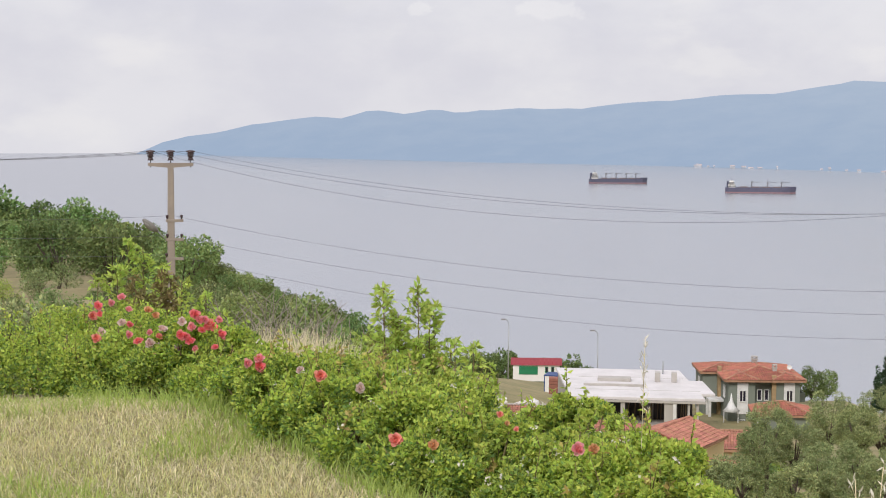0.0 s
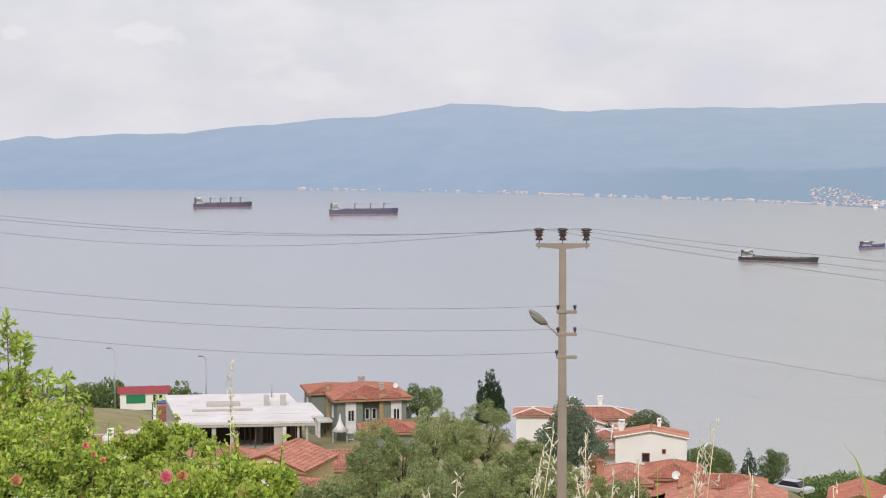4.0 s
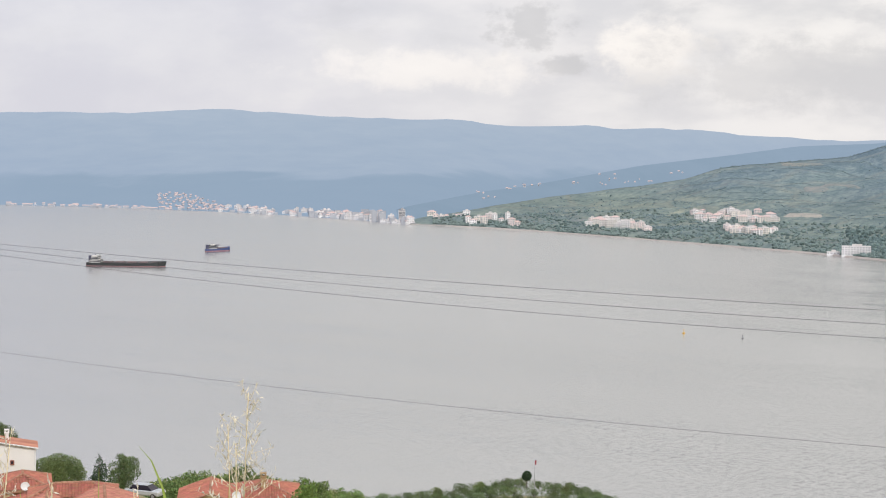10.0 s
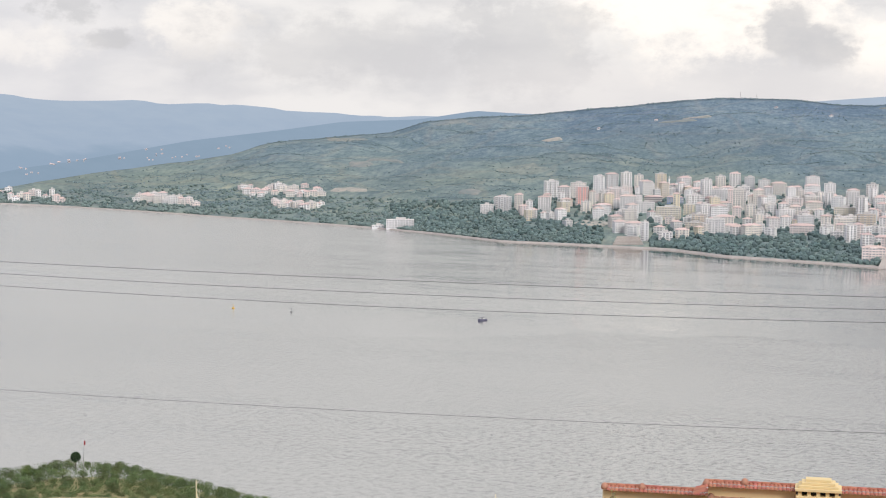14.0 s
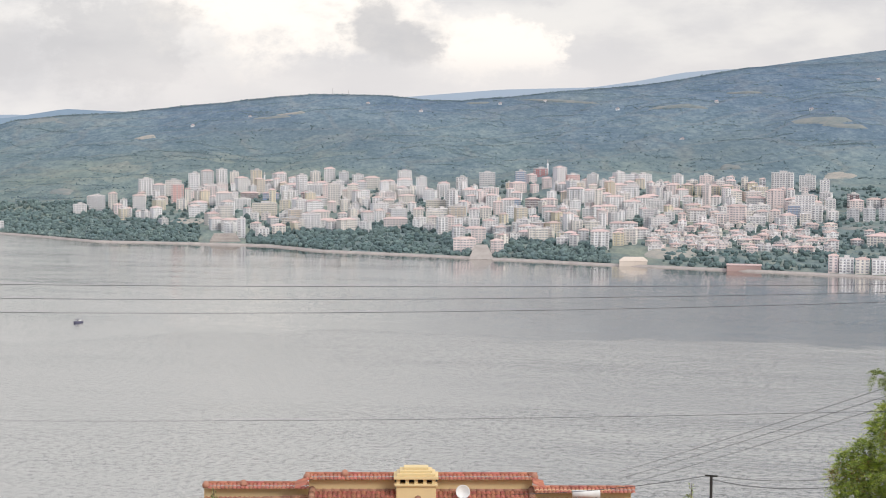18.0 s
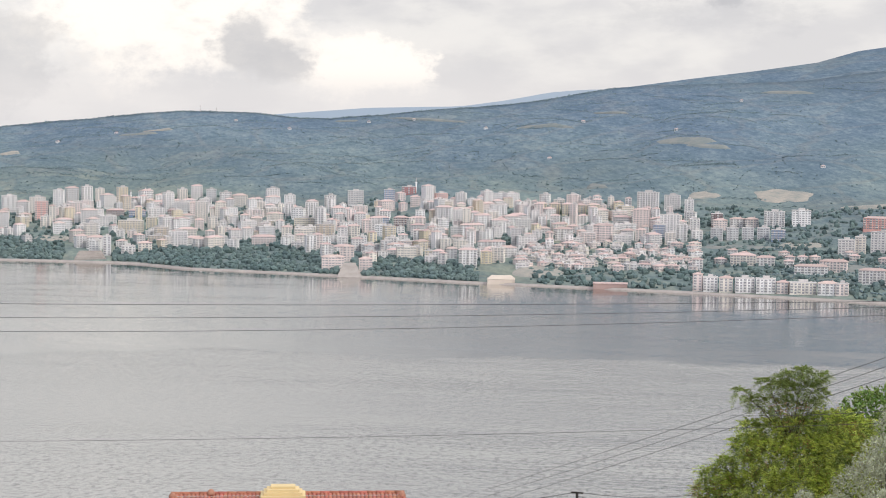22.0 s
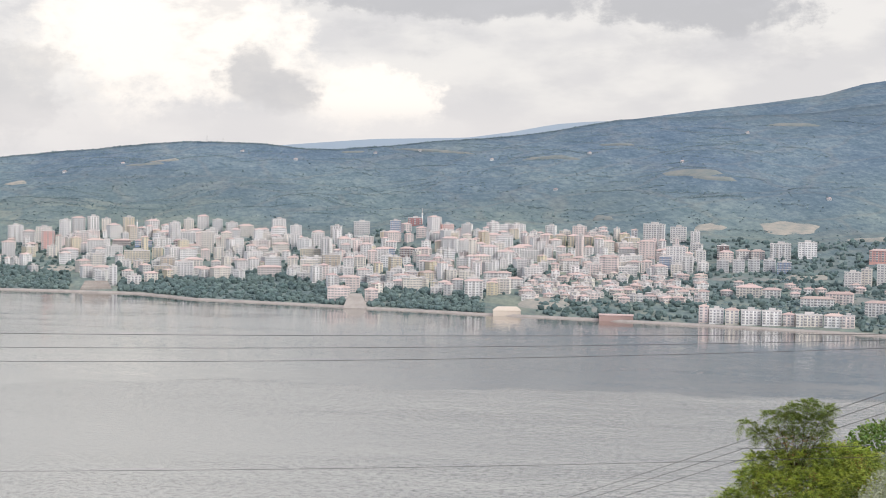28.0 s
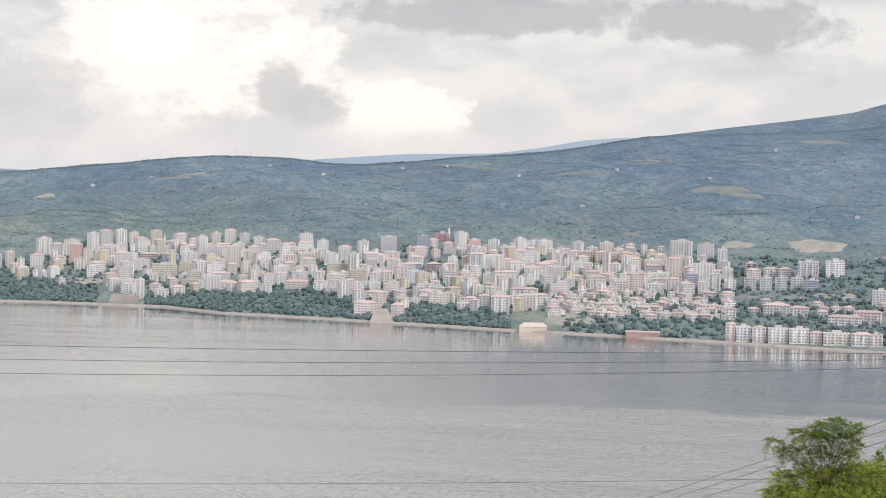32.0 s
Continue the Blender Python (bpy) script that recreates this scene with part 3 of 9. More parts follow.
def build_hills():
    step = lambda a, b, d: [a + d * i for i in range(int(round((b - a) / d)) + 1)]
    ss = [0, 0.006, 0.02, 0.05] + [0.1 + 0.025 * i for i in range(37)]
    ss[-1] = 1.0
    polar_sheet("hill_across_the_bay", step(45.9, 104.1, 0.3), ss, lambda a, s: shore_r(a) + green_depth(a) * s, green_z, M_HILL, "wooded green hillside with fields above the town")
    steps = [i / 14 for i in range(15)]

    def far_r(a, s):
        base = shore_r(a) if a < 45.5 else max(shore_r(a), tab(a, (45.5, 3170), (50, 4000), (58, 4600), (70, 4700)))
        return base + (4930 - base) * s

    def far_z(a, s):
        r = far_r(a, s)
        e0 = deg_of_shore(a) if a < 45.5 else -math.degrees(math.atan(180 / far_r(a, 0)))
        z = height_seen(a, r, e0 + (ridge_far(a) - e0) * s ** 0.9)
        p = pol(a, r)
        return max(z + noise.fractal(Vector((p.x * 0.003, p.y * 0.003, 9)), 1.0, 2.0, 4) * 14 * s * (1 - s) + noise.fractal(Vector((p.x * 0.008, p.y * 0.008, 2)), 1.0, 2.0, 4) * 7 * s, 0.5 if s else -1.0)

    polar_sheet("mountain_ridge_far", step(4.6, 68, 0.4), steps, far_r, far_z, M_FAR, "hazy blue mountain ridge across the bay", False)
    mr = lambda a, s: tab(a, (44.4, 3260), (46.2, 3160), (50, 3500), (58, 4250), (68, 4450)) + 180 * s
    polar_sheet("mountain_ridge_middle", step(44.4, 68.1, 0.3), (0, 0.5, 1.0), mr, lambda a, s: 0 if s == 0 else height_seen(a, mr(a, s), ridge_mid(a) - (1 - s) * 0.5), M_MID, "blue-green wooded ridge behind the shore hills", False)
    rr = lambda a, s: 4180 + 420 * s
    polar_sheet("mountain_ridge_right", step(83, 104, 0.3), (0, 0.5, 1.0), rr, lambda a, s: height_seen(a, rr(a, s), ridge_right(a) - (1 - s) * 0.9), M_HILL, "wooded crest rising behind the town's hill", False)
    br = lambda a, s: 4800 + 100 * s
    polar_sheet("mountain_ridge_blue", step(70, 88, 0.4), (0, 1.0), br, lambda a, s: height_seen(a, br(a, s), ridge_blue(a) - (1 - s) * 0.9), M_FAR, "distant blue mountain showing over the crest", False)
    # a pale strand along the water
    azs = step(45.9, 104.1, 0.3)
    polar_sheet("strand", azs, (0, 0.5, 1.0), lambda a, s: shore_r(a) - 2 + 4 * s, lambda a, s: (-0.5, 0.8, 2.0)[int(s * 2)], M_BEACH, "pale shingle strand along the town's waterfront", False)


build_hills()

# ships at anchor
# hull blue lightened in its colour for the haze of the distance
M_HULL_DARK = mat("dark_blue_hull_paint", (0.085, 0.085, 0.135), None, 0.5, 0.2, fine=2, vary=0.1)
M_HULL_RED = mat("red_boot_topping", (0.33, 0.17, 0.18), None, 0.6, 0.3, fine=2)
M_SHIPWHITE = mat("ship_white_paint", (0.75, 0.75, 0.74), (0.5, 0.46, 0.42), 0.5, 0.3, fine=2)
M_CRANE = mat("crane_pale_grey", (0.24, 0.24, 0.27), None, 0.5, 0.4, fine=2)
M_DECK = mat("rust_red_deck", (0.22, 0.17, 0.17), None, 0.8, 0.2, fine=2)
M_DARKGLASS = mat("dark_window_glass", (0.05, 0.06, 0.07), None, 0.15, 1.0, spec=0.6)


def hull_section(bm, length, beam, z0, z1, mi=0, rake=0.05, sheer=0.0):
    """A hull slice, bow towards +x."""
    prof = [(-0.5, 0.72), (-0.46, 0.96), (-0.3, 1.0), (0.3, 1.0), (0.42, 0.72), (0.5, 0.03)]
    rings = []
    for z, k in ((z0, 0.0), (z1, rake)):
        row = [(x * length * (1 + (k if x > 0.3 else 0)), w * beam / 2, z + (sheer if x > 0.35 and k else 0)) for x, w in prof]
        rings.append([bm.verts.new(p) for p in row] + [bm.verts.new((x, -y, zz)) for x, y, zz in row[::-1]])
    n = len(rings[0])
    for i in range(n):
        f = bm.faces.new((rings[0][i], rings[1][i], rings[1][(i + 1) % n], rings[0][(i + 1) % n]))
        f.material_index = mi
    bm.faces.new(rings[1][::-1])
    bm.faces.new(rings[0])
    return bm


def bulk_carrier(at, heading, length, cranes, label, hull=None, free=8.0, red=1.3, tall=15.0):
    beam = length * 0.15
    ship = thing("cargo_ship", Matrix.Translation(at) @ pose(0, 0, 0, 0, 0, heading), label, "ship", "anchored ships")
    part("boot_topping", hull_section(bmesh.new(), length * 0.97, beam, -3, red, rake=0.01), M_HULL_RED, ship)
    part("hull", hull_section(bmesh.new(), length * 0.97, beam * 1.01, red, free, rake=0.03, sheer=2.2), hull or M_HULL_DARK, ship)
    x0 = -length * 0.47
    bm = bmesh.new()
    box(bm, x0 + 3, -beam * 0.42, free, x0 + 16, beam * 0.42, free + tall * 0.45)
    box(bm, x0 + 4.5, -beam * 0.36, free + tall * 0.45, x0 + 14, beam * 0.36, free + tall * 0.8)
    box(bm, x0 + 6, -beam * 0.5, free + tall * 0.8, x0 + 12.5, beam * 0.5, free + tall)
    house = part("superstructure", bm, M_SHIPWHITE, ship)
    bm = bmesh.new()
    for k in range(4):
        box(bm, x0 + 3 if k < 2 else x0 + 4.5, -beam * 0.43, free + tall * (0.12 + 0.2 * k), x0 + (16.05 if k < 2 else 14.05), beam * 0.43 * (1 if k < 2 else 0.85), free + tall * (0.12 + 0.2 * k) + 0.9)
    part("window_band", bm, M_DARKGLASS, house)
    part("funnel", boxes((x0 + 0.5, -2.2, free, x0 + 4, 2.2, free + tall * 0.95), bevel=0.4), M_HULL_DARK, ship)
    part("mast", rod(bmesh.new(), (x0 + 9, 0, free + tall), (x0 + 9, 0, free + tall * 1.5), 0.5, 0.2), M_CRANE, ship)
    n = len(cranes)
    for c in cranes:
        x = length * c
        bm = rod(bmesh.new(), (x, 0, free), (x, 0, free + tall * 0.75), 1.1, 0.9)
        box(bm, x - 1.6, -1.6, free + tall * 0.62, x + 1.6, 1.6, free + tall * 0.95)
        crane = part("deck_crane", bm, M_CRANE, ship)
        part("jib", rod(bmesh.new(), (x, 0.6, free + tall * 0.86), (x + length * 0.115, 0.6, free + tall * 0.82), 0.6, 0.4), M_CRANE, crane)
    for i in range(5):
        x = -length * 0.28 + i * length * 0.15
        part("hatch_cover", boxes((x, -beam * 0.32, free, x + length * 0.11, beam * 0.32, free + 1.6), bevel=0.2), M_DECK, ship)
    part("foremast", rod(bmesh.new(), (length * 0.45, 0, free), (length * 0.45, 0, free + tall * 0.7), 0.4, 0.2), M_CRANE, ship)
    return ship


bulk_carrier((1181, 3284, 0), -14 + 0, 115, (-0.2, -0.03, 0.14, 0.3), "dark-hulled bulk carrier with four deck cranes, red boot topping", free=8.5, tall=11.5)
bulk_carrier((1323, 2940, 0), -22, 126, (-0.12, 0.1, 0.29), "dark-hulled bulk carrier with three raised deck cranes at anchor", free=9.0, tall=11.5)
bulk_carrier((1348, 1768, 0), -55, 101, (), "low black coaster with white wheelhouse aft, deeply laden", mat("black_hull_paint", (0.03, 0.035, 0.035), None, 0.5, 0.2), free=4.2, red=0.6, tall=8.5)
bulk_carrier((1589, 1882, 0), -10, 39, (-0.02,), "small red-decked coaster with blue hull and white wheelhouse", mat("blue_hull_paint", (0.06, 0.09, 0.22), None, 0.5, 0.2), free=3.6, red=1.2, tall=6.0)


# small craft and buoys
def fishing_boat(at, heading):
    b = thing("fishing_boat", Matrix.Translation(at) @ pose(0, 0, 0, 0, 0, heading), "small dark wooden fishing boat with an awning", "boat")
    part("hull", hull_section(bmesh.new(), 8.6, 2.9, -0.4, 1.1, rake=0.08, sheer=0.5), M_HULL_DARK, b)
    part("cabin", boxes((-2.2, -0.9, 1.1, 0.4, 0.9, 2.6), bevel=0.08), M_SHIPWHITE, b)
    part("awning", boxes((-3.9, -1.2, 2.7, 2.2, 1.2, 2.82), bevel=0.03), M_HULL_DARK, b)
    for x in (-3.7, 2.0):
        for y in (-1.1, 1.1):
            part("awning_post", rod(bmesh.new(), (x, y, 1.0), (x, y, 2.7), 0.05), M_CRANE, b)


fishing_boat((1299.7, 664.7, 0), 155)


def buoy(at, material, label, mark):
    b = thing("sea_buoy", Matrix.Translation(at), label, "buoy")
    part("float", lathe(bmesh.new(), [(0.9, -0.6), (1.3, 0.2), (1.1, 0.7), (0.3, 0.9)]), material, b)
    part("mast", rod(bmesh.new(), (0, 0, 0.8), (0, 0, 3.2), 0.14), material, b)
    bm = bmesh.new()
    if mark:
        rod(bm, (-0.8, 0, 2.6), (0.8, 0, 3.4), 0.16)
        rod(bm, (-0.8, 0, 3.4), (0.8, 0, 2.6), 0.16)
    else:
        lathe(bm, [(0.1, 2.2), (0.5, 2.6), (0.5, 3.0), (0.1, 3.4)])
    part("topmark", bm, material, b)


buoy((1257.8, 881.6, 0), mat("yellow_buoy_paint", (0.75, 0.45, 0.05), None, 0.5), "yellow marker buoy with a crossed topmark", True)
buoy((1263.9, 826.6, 0), mat("grey_buoy_paint", (0.30, 0.30, 0.30), None, 0.5), "grey marker buoy riding on calm water", False)

# the town across the bay
WALLS = [mat("facade_" + n, c, tuple(v * 0.86 for v in c), 0.85, 0.08, fine=0.6, vary=0.09) for n, c in (
    ("white", (0.88, 0.865, 0.86)), ("cream", (0.84, 0.79, 0.72)), ("pinkish", (0.84, 0.73, 0.70)), ("grey", (0.68, 0.68, 0.69)), ("sand", (0.70, 0.61, 0.49)),
    # hazed: a wall grey with the far town's distance haze in its colour
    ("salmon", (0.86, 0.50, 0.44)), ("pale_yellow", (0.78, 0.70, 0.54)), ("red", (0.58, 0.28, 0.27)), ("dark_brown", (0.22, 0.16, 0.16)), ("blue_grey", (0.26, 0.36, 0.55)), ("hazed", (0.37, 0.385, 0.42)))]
# terracotta with its red greyed to paint the haze over the bay
M_TOWNROOF = mat("haze_greyed_terracotta", (0.58, 0.44, 0.41), (0.52, 0.41, 0.39), 0.9, 0.1, fine=1.0, vary=0.15)
M_FLATROOF = mat("grey_roofing", (0.66, 0.63, 0.62), None, 0.9, 0.1, fine=0.8, vary=0.1)
# dark glass lightened in its colour to stand for distance haze
M_TOWNGLASS = mat("hazy_town_windows", (0.27, 0.275, 0.30), (0.40, 0.39, 0.41), 0.35, 0.3, fine=1.0)
M_HALL = mat("cream_hall_paint", (0.66, 0.58, 0.50), (0.58, 0.50, 0.43), 0.9, 0.1, fine=1.0)
M_PAVILION = mat("dull_pink_paint", (0.42, 0.30, 0.27), (0.36, 0.26, 0.24), 0.9, 0.1, fine=1.0)
M_SLAB = mat("pale_balcony_concrete", (0.80, 0.77, 0.75), None, 0.9, 0.2, fine=1.0)
STOREY = 2.9
_made, _count, _rest = {}, {}, ([], [], [])


def block_meshes(w, d, floors, roof, style):
    """Meshes of one apartment block: walls, window panes, balconies, roof. The front looks to -y."""
    key = (w, d, floors, roof, style)
    if key in _made:
        return _made[key]
    h = floors * STOREY
    wall = boxes((-w / 2, -d / 2, -7, w / 2, d / 2, h))
    if style == 1:
        box(wall, -w * 0.16, -d / 2 - 1.0, -7, w * 0.16, -d / 2 + 0.1, h + 0.8)
    glass, slab = bmesh.new(), bmesh.new()
    bays = max(2, int(w / 3.6))
    for k in range(floors):
        z = k * STOREY + 0.9
        for face in range(3):
            span, n = (w, bays) if face == 0 else (d, max(2, int(d / 4)))
            for i in range(n):
                c = -span / 2 + (i + 0.5) * span / n
                hw = 1.0 if (i + style) % 2 else 1.45
                if face == 0:
                    if style == 1 and abs(c) < w * 0.16:
                        box(glass, c - hw, -d / 2 - 1.06, z, c + hw, -d / 2 - 1.0, z + 1.3)
                    else:
                        box(glass, c - hw, -d / 2 - 0.06, z - (0.6 if style == 2 and i % 2 else 0), c + hw, -d / 2, z + 1.35)
                elif face == 1:
                    box(glass, -w / 2 - 0.06, c - 0.6, z, -w / 2, c + 0.6, z + 1.3)
                else:
                    box(glass, w / 2, c - 0.6, z, w / 2 + 0.06, c + 0.6, z + 1.3)
        if style in (0, 2) and k:
            for i in range(0, bays, 2):
                c = -w / 2 + (i + 0.5) * w / bays
                box(slab, c - 1.6, -d / 2 - 1.25, z - 1.0, c + 1.6, -d / 2, z - 0.1)
        if style == 3 and k:
            box(slab, -w / 2 - 0.2, -d / 2 - 0.5, z - 1.05, w / 2 + 0.2, -d / 2, z - 0.35)
    top = bmesh.new()
    if roof:
        e, rise = 0.7, min(w, d) * 0.2
        lo = [top.verts.new(p) for p in ((-w / 2 - e, -d / 2 - e, h), (w / 2 + e, -d / 2 - e, h), (w / 2 + e, d / 2 + e, h), (-w / 2 - e, d / 2 + e, h))]
        k = min(w, d) / 2
        a, b = (top.verts.new((-w / 2 + k, 0, h + rise)), top.verts.new((w / 2 - k, 0, h + rise))) if w >= d else (top.verts.new((0, -d / 2 + k, h + rise)), top.verts.new((0, d / 2 - k, h + rise)))
        if w >= d:
            for q in ((lo[0], lo[1], b, a), (lo[1], lo[2], b), (lo[2], lo[3], a, b), (lo[3], lo[0], a)):
                top.faces.new(q)
        else:
            for q in ((lo[0], lo[1], a), (lo[1], lo[2], b, a), (lo[2], lo[3], b), (lo[3], lo[0], a, b)):
                top.faces.new(q)
        top.faces.new(lo[::-1])
        box(top, w * 0.18, 0.5, h + rise * 0.3, w * 0.18 + 0.9, 1.4, h + rise + 1.0)
    else:
        box(top, -w / 2 - 0.3, -d / 2 - 0.3, h, w / 2 + 0.3, d / 2 + 0.3, h + 0.5)
        box(top, -w * 0.15, -d * 0.1, h + 0.5, w * 0.2, d * 0.25, h + 3.0)
        box(top, w * 0.28, -d * 0.3, h + 0.5, w * 0.28 + 1.6, -d * 0.3 + 1.6, h + 1.9)
    out = []
    for name, bm in (("apartment_block", wall), ("glazing", glass), ("balcony_column", slab), ("roof", top)):
        me = bpy.data.meshes.new(name)
        bm.to_mesh(me)
        bm.free()
        out.append(me)
    out[1].materials.append(M_TOWNGLASS)
    out[2].materials.append(M_SLAB)
    out[3].materials.append(M_TOWNROOF if roof else M_FLATROOF)
    out[0].materials.append(WALLS[0])
    _made[key] = out
    return out


COLOUR = ("white", "cream", "pinkish", "grey", "sand-coloured", "salmon", "pale yellow", "red", "dark brown", "blue-grey", "pale grey")


def apartment(at, yaw, w, d, floors, roof, style, colour, name="apartment_block", label="", group="town apartment blocks"):
    walls, glass, slab, top = block_meshes(w, d, floors, roof, style)
    m = Matrix.Translation(at) @ pose(0, 0, 0, 0, 0, yaw)
    _count[name] = _count.get(name, 0) + 1
    hazy = group.startswith("far")
    if _count[name] > (285 if name == "apartment_block" else 150) or group.startswith("far"):
        for me, slot in ((walls, colour), (glass, len(WALLS)), (slab, len(WALLS) + 1), (top, len(WALLS) + (2 if roof else 3)))[:1 if hazy and colour == 10 else 4]:
            n = len(_rest[0])
            _rest[0].extend(tuple(m @ v.co) for v in me.vertices)
            for p in me.polygons:
                _rest[1].append([n + i for i in p.vertices])
                _rest[2].append(slot)
        return None
    ob = new(name, walls)
    ob.matrix_basis = Matrix.Translation(at) @ pose(0, 0, 0, 0, 0, yaw)
    ob.material_slots[0].link = "OBJECT"
    ob.material_slots[0].material = WALLS[colour]
    size = "low" if floors < 4 else ("mid-rise" if floors < 8 else "tall")
    tagged(ob, label or "%s %s apartment block with %s roof" % (size, COLOUR[colour], "tiled hip" if roof else "flat grey"), "building", group)
    for n, me in (("glazing", glass), ("balcony_column", slab), ("roof", top)):
        if me.polygons:
            p = new(n, me)
            p.parent = ob
            if n != "roof":
                p["kind"] = "stuff"
    return ob


def hill_s(az, el):
    e0, e1 = deg_of_shore(az), ridge_green(az)
    return max(0.008, (max(el, e0 + 0.02) - e0) / (e1 - e0)) ** (1 / 0.85)


def hill_spot(az, el):
    """The place on the far hillside that lies at a bearing and an elevation from the lawn."""
    s = hill_s(az, el)
    return pol(az, shore_r(az) + green_depth(az) * s, green_z(az, s))


def town_low(az):
    return tab(az, (63, -3.7), (65.4, -3.95), (66.9, -4.13), (67.9, -4.4), (68.8, -4.28), (70.6, -4.23), (72.9, -4.1), (74.5, -4.3), (75.2, -4.75), (76.3, -4.74), (76.8, -4.47), (79.5, -4.71), (80.6, -4.6), (80.9, -4.1), (86.3, -3.85), (87, -3.7))


def town_top(az):
    return tab(az, (63, -3.1), (64.4, -2.95), (65.4, -2.65), (66.4, -2.35), (68.5, -2.23), (71.1, -2.33), (73.2, -2.35), (74.1, -2.61), (75.9, -2.5), (77.7, -2.38), (80.4, -2.22), (82.3, -2.25), (84, -2.4), (86.1, -2.37), (86.4, -2.45))


def far_spot(az, d):
    """A place on the far mountain's foot, d metres from the water."""
    r = shore_r(az) + d
    e0, s = deg_of_shore(az), d / (4930 - shore_r(az))
    return pol(az, r, height_seen(az, r, e0 + (ridge_far(az) - e0) * s ** 0.9))


def far_house(at, yaw, w, h, colour):
    """A little gabled house far off, joined to the rest of the far town."""
    m = Matrix.Translation(at) @ pose(0, 0, 0, 0, 0, yaw)
    n = len(_rest[0])
    _rest[0].extend(tuple(m @ Vector(q)) for q in ((-w / 2, -3, -0.6), (w / 2, -3, -0.6), (w / 2, 3, -0.6), (-w / 2, 3, -0.6), (-w / 2, -3, h), (w / 2, -3, h), (w / 2, 3, h), (-w / 2, 3, h), (-w / 2, 0, h + 1.0), (w / 2, 0, h + 1.0)))
    for q, slot in (((0, 1, 5, 4), colour), ((1, 2, 6, 9, 5), colour), ((2, 3, 7, 6), colour), ((3, 0, 4, 8, 7), colour), ((4, 5, 9, 8), len(WALLS) + 2), ((6, 7, 8, 9), len(WALLS) + 2)):
        _rest[1].append([n + i for i in q])
        _rest[2].append(slot)


def build_town():
    rnd = random.Random(7)
    taken = []
    # landmarks: bearing, elevation of the foot, width, height, flat or tiled, style, colour
    marks = []
    marks += [(66.02, -3.36, 18, 28, 0, 0, 5), (68.49, -2.80, 17, 30, 0, 0, 6), (76.87, -2.89, 16, 24, 0, 3, 9), (77.5, -2.63, 21, 13, 0, 0, 7), (77.7, -2.93, 15, 15, 1, 0, 2)]
    marks += [(81.71 + 0.412 * i, -3.01 - 0.012 * i, 16, 15, 1, 2, 6) for i in range(5)]
    marks += [(85.83, -2.80, 22, 21, 0, 3, 0), (85.07, -2.92, 30, 31, 0, 2, 0), (84.86, -3.37, 21, 25, 1, 1, 2), (85.76, -3.66, 24, 29, 0, 3, 0), (86.15, -3.76, 13, 21, 0, 0, 0)]
    marks += [(87.23, -3.20, 15, 16, 0, 0, 8), (87.34, -3.32, 18, 14, 1, 1, 2), (87.87, -3.22, 20, 12, 1, 0, 0), (88.31, -3.25, 18, 13, 1, 2, 2), (89.01, -3.27, 27, 20, 0, 2, 0), (89.83, -3.25, 24, 20, 0, 1, 0)]
    marks += [(87.24 + 0.48 * i, -3.73 + 0.03 * i, 14.5, 15.5, 0, 1, 3) for i in range(4)]
    marks += [(92.41, -3.38, 56, 15, 1, 0, 5), (92.39, -4.03, 32, 24, 0, 3, 0), (91.23, -4.10, 19, 17.5, 0, 3, 0), (91.66, -4.08, 12, 21, 0, 1, 1)]
    marks += [(86.66, -4.67, 12, 13, 1, 0, 0), (88.07, -4.50, 29, 12, 1, 2, 1), (88.77, -4.48, 21, 9, 1, 2, 0), (90.17, -4.72, 36, 9, 1, 0, 0), (90.86, -4.63, 30, 11, 1, 2, 2), (92.08, -4.97, 30, 15, 1, 2, 0), (92.76, -5.07, 22, 15, 1, 2, 2)]
    marks += [(75.1, -4.84, 26, 15, 1, 1, 2), (76.14, -4.90, 15, 15, 1, 1, 2), (75.54, -4.57, 17, 16, 1, 1, 2), (79.39, -4.73, 21, 20, 1, 0, 0), (79.96, -4.22, 20, 13, 1, 0, 0), (80.32, -4.21, 20, 12, 1, 0, 0), (68.67, -4.42, 17, 12, 0, 2, 0), (69.19, -4.32, 17, 12, 1, 0, 1)]
    marks += [(86.68, -5.33, 10, 16, 1, 0, 2), (87.07, -5.33, 15, 15, 0, 2, 0), (87.56, -5.34, 14, 14, 1, 2, 1), (88.14, -5.34, 20, 14, 0, 2, 0), (88.79, -5.34, 20, 14, 0, 0, 0), (89.32, -5.34, 12, 13, 1, 2, 2), (89.93, -5.34, 27, 13, 0, 2, 1), (90.71, -5.34, 20, 12, 1, 0, 0), (91.14, -5.34, 13, 12, 0, 2, 2)]
    for az, el, w, h, roof, style, colour in marks:
        p = hill_spot(az, el)
        apartment(p, -az + rnd.uniform(-6, 6), w, 12 if w > 12 else 10, max(2, round(h / STOREY)), roof, style, colour)
        taken.append((az, el, w))
    # blue glass office
    apartment(hill_spot(89.14, -3.69), -89, 17, 12, 5, 0, 3, 9, label="small blue-grey office block with glazed bands")
    apartment(hill_spot(85.44, -3.70), -85, 15, 12, 6, 0, 3, 9, label="dark glazed office block among white towers")
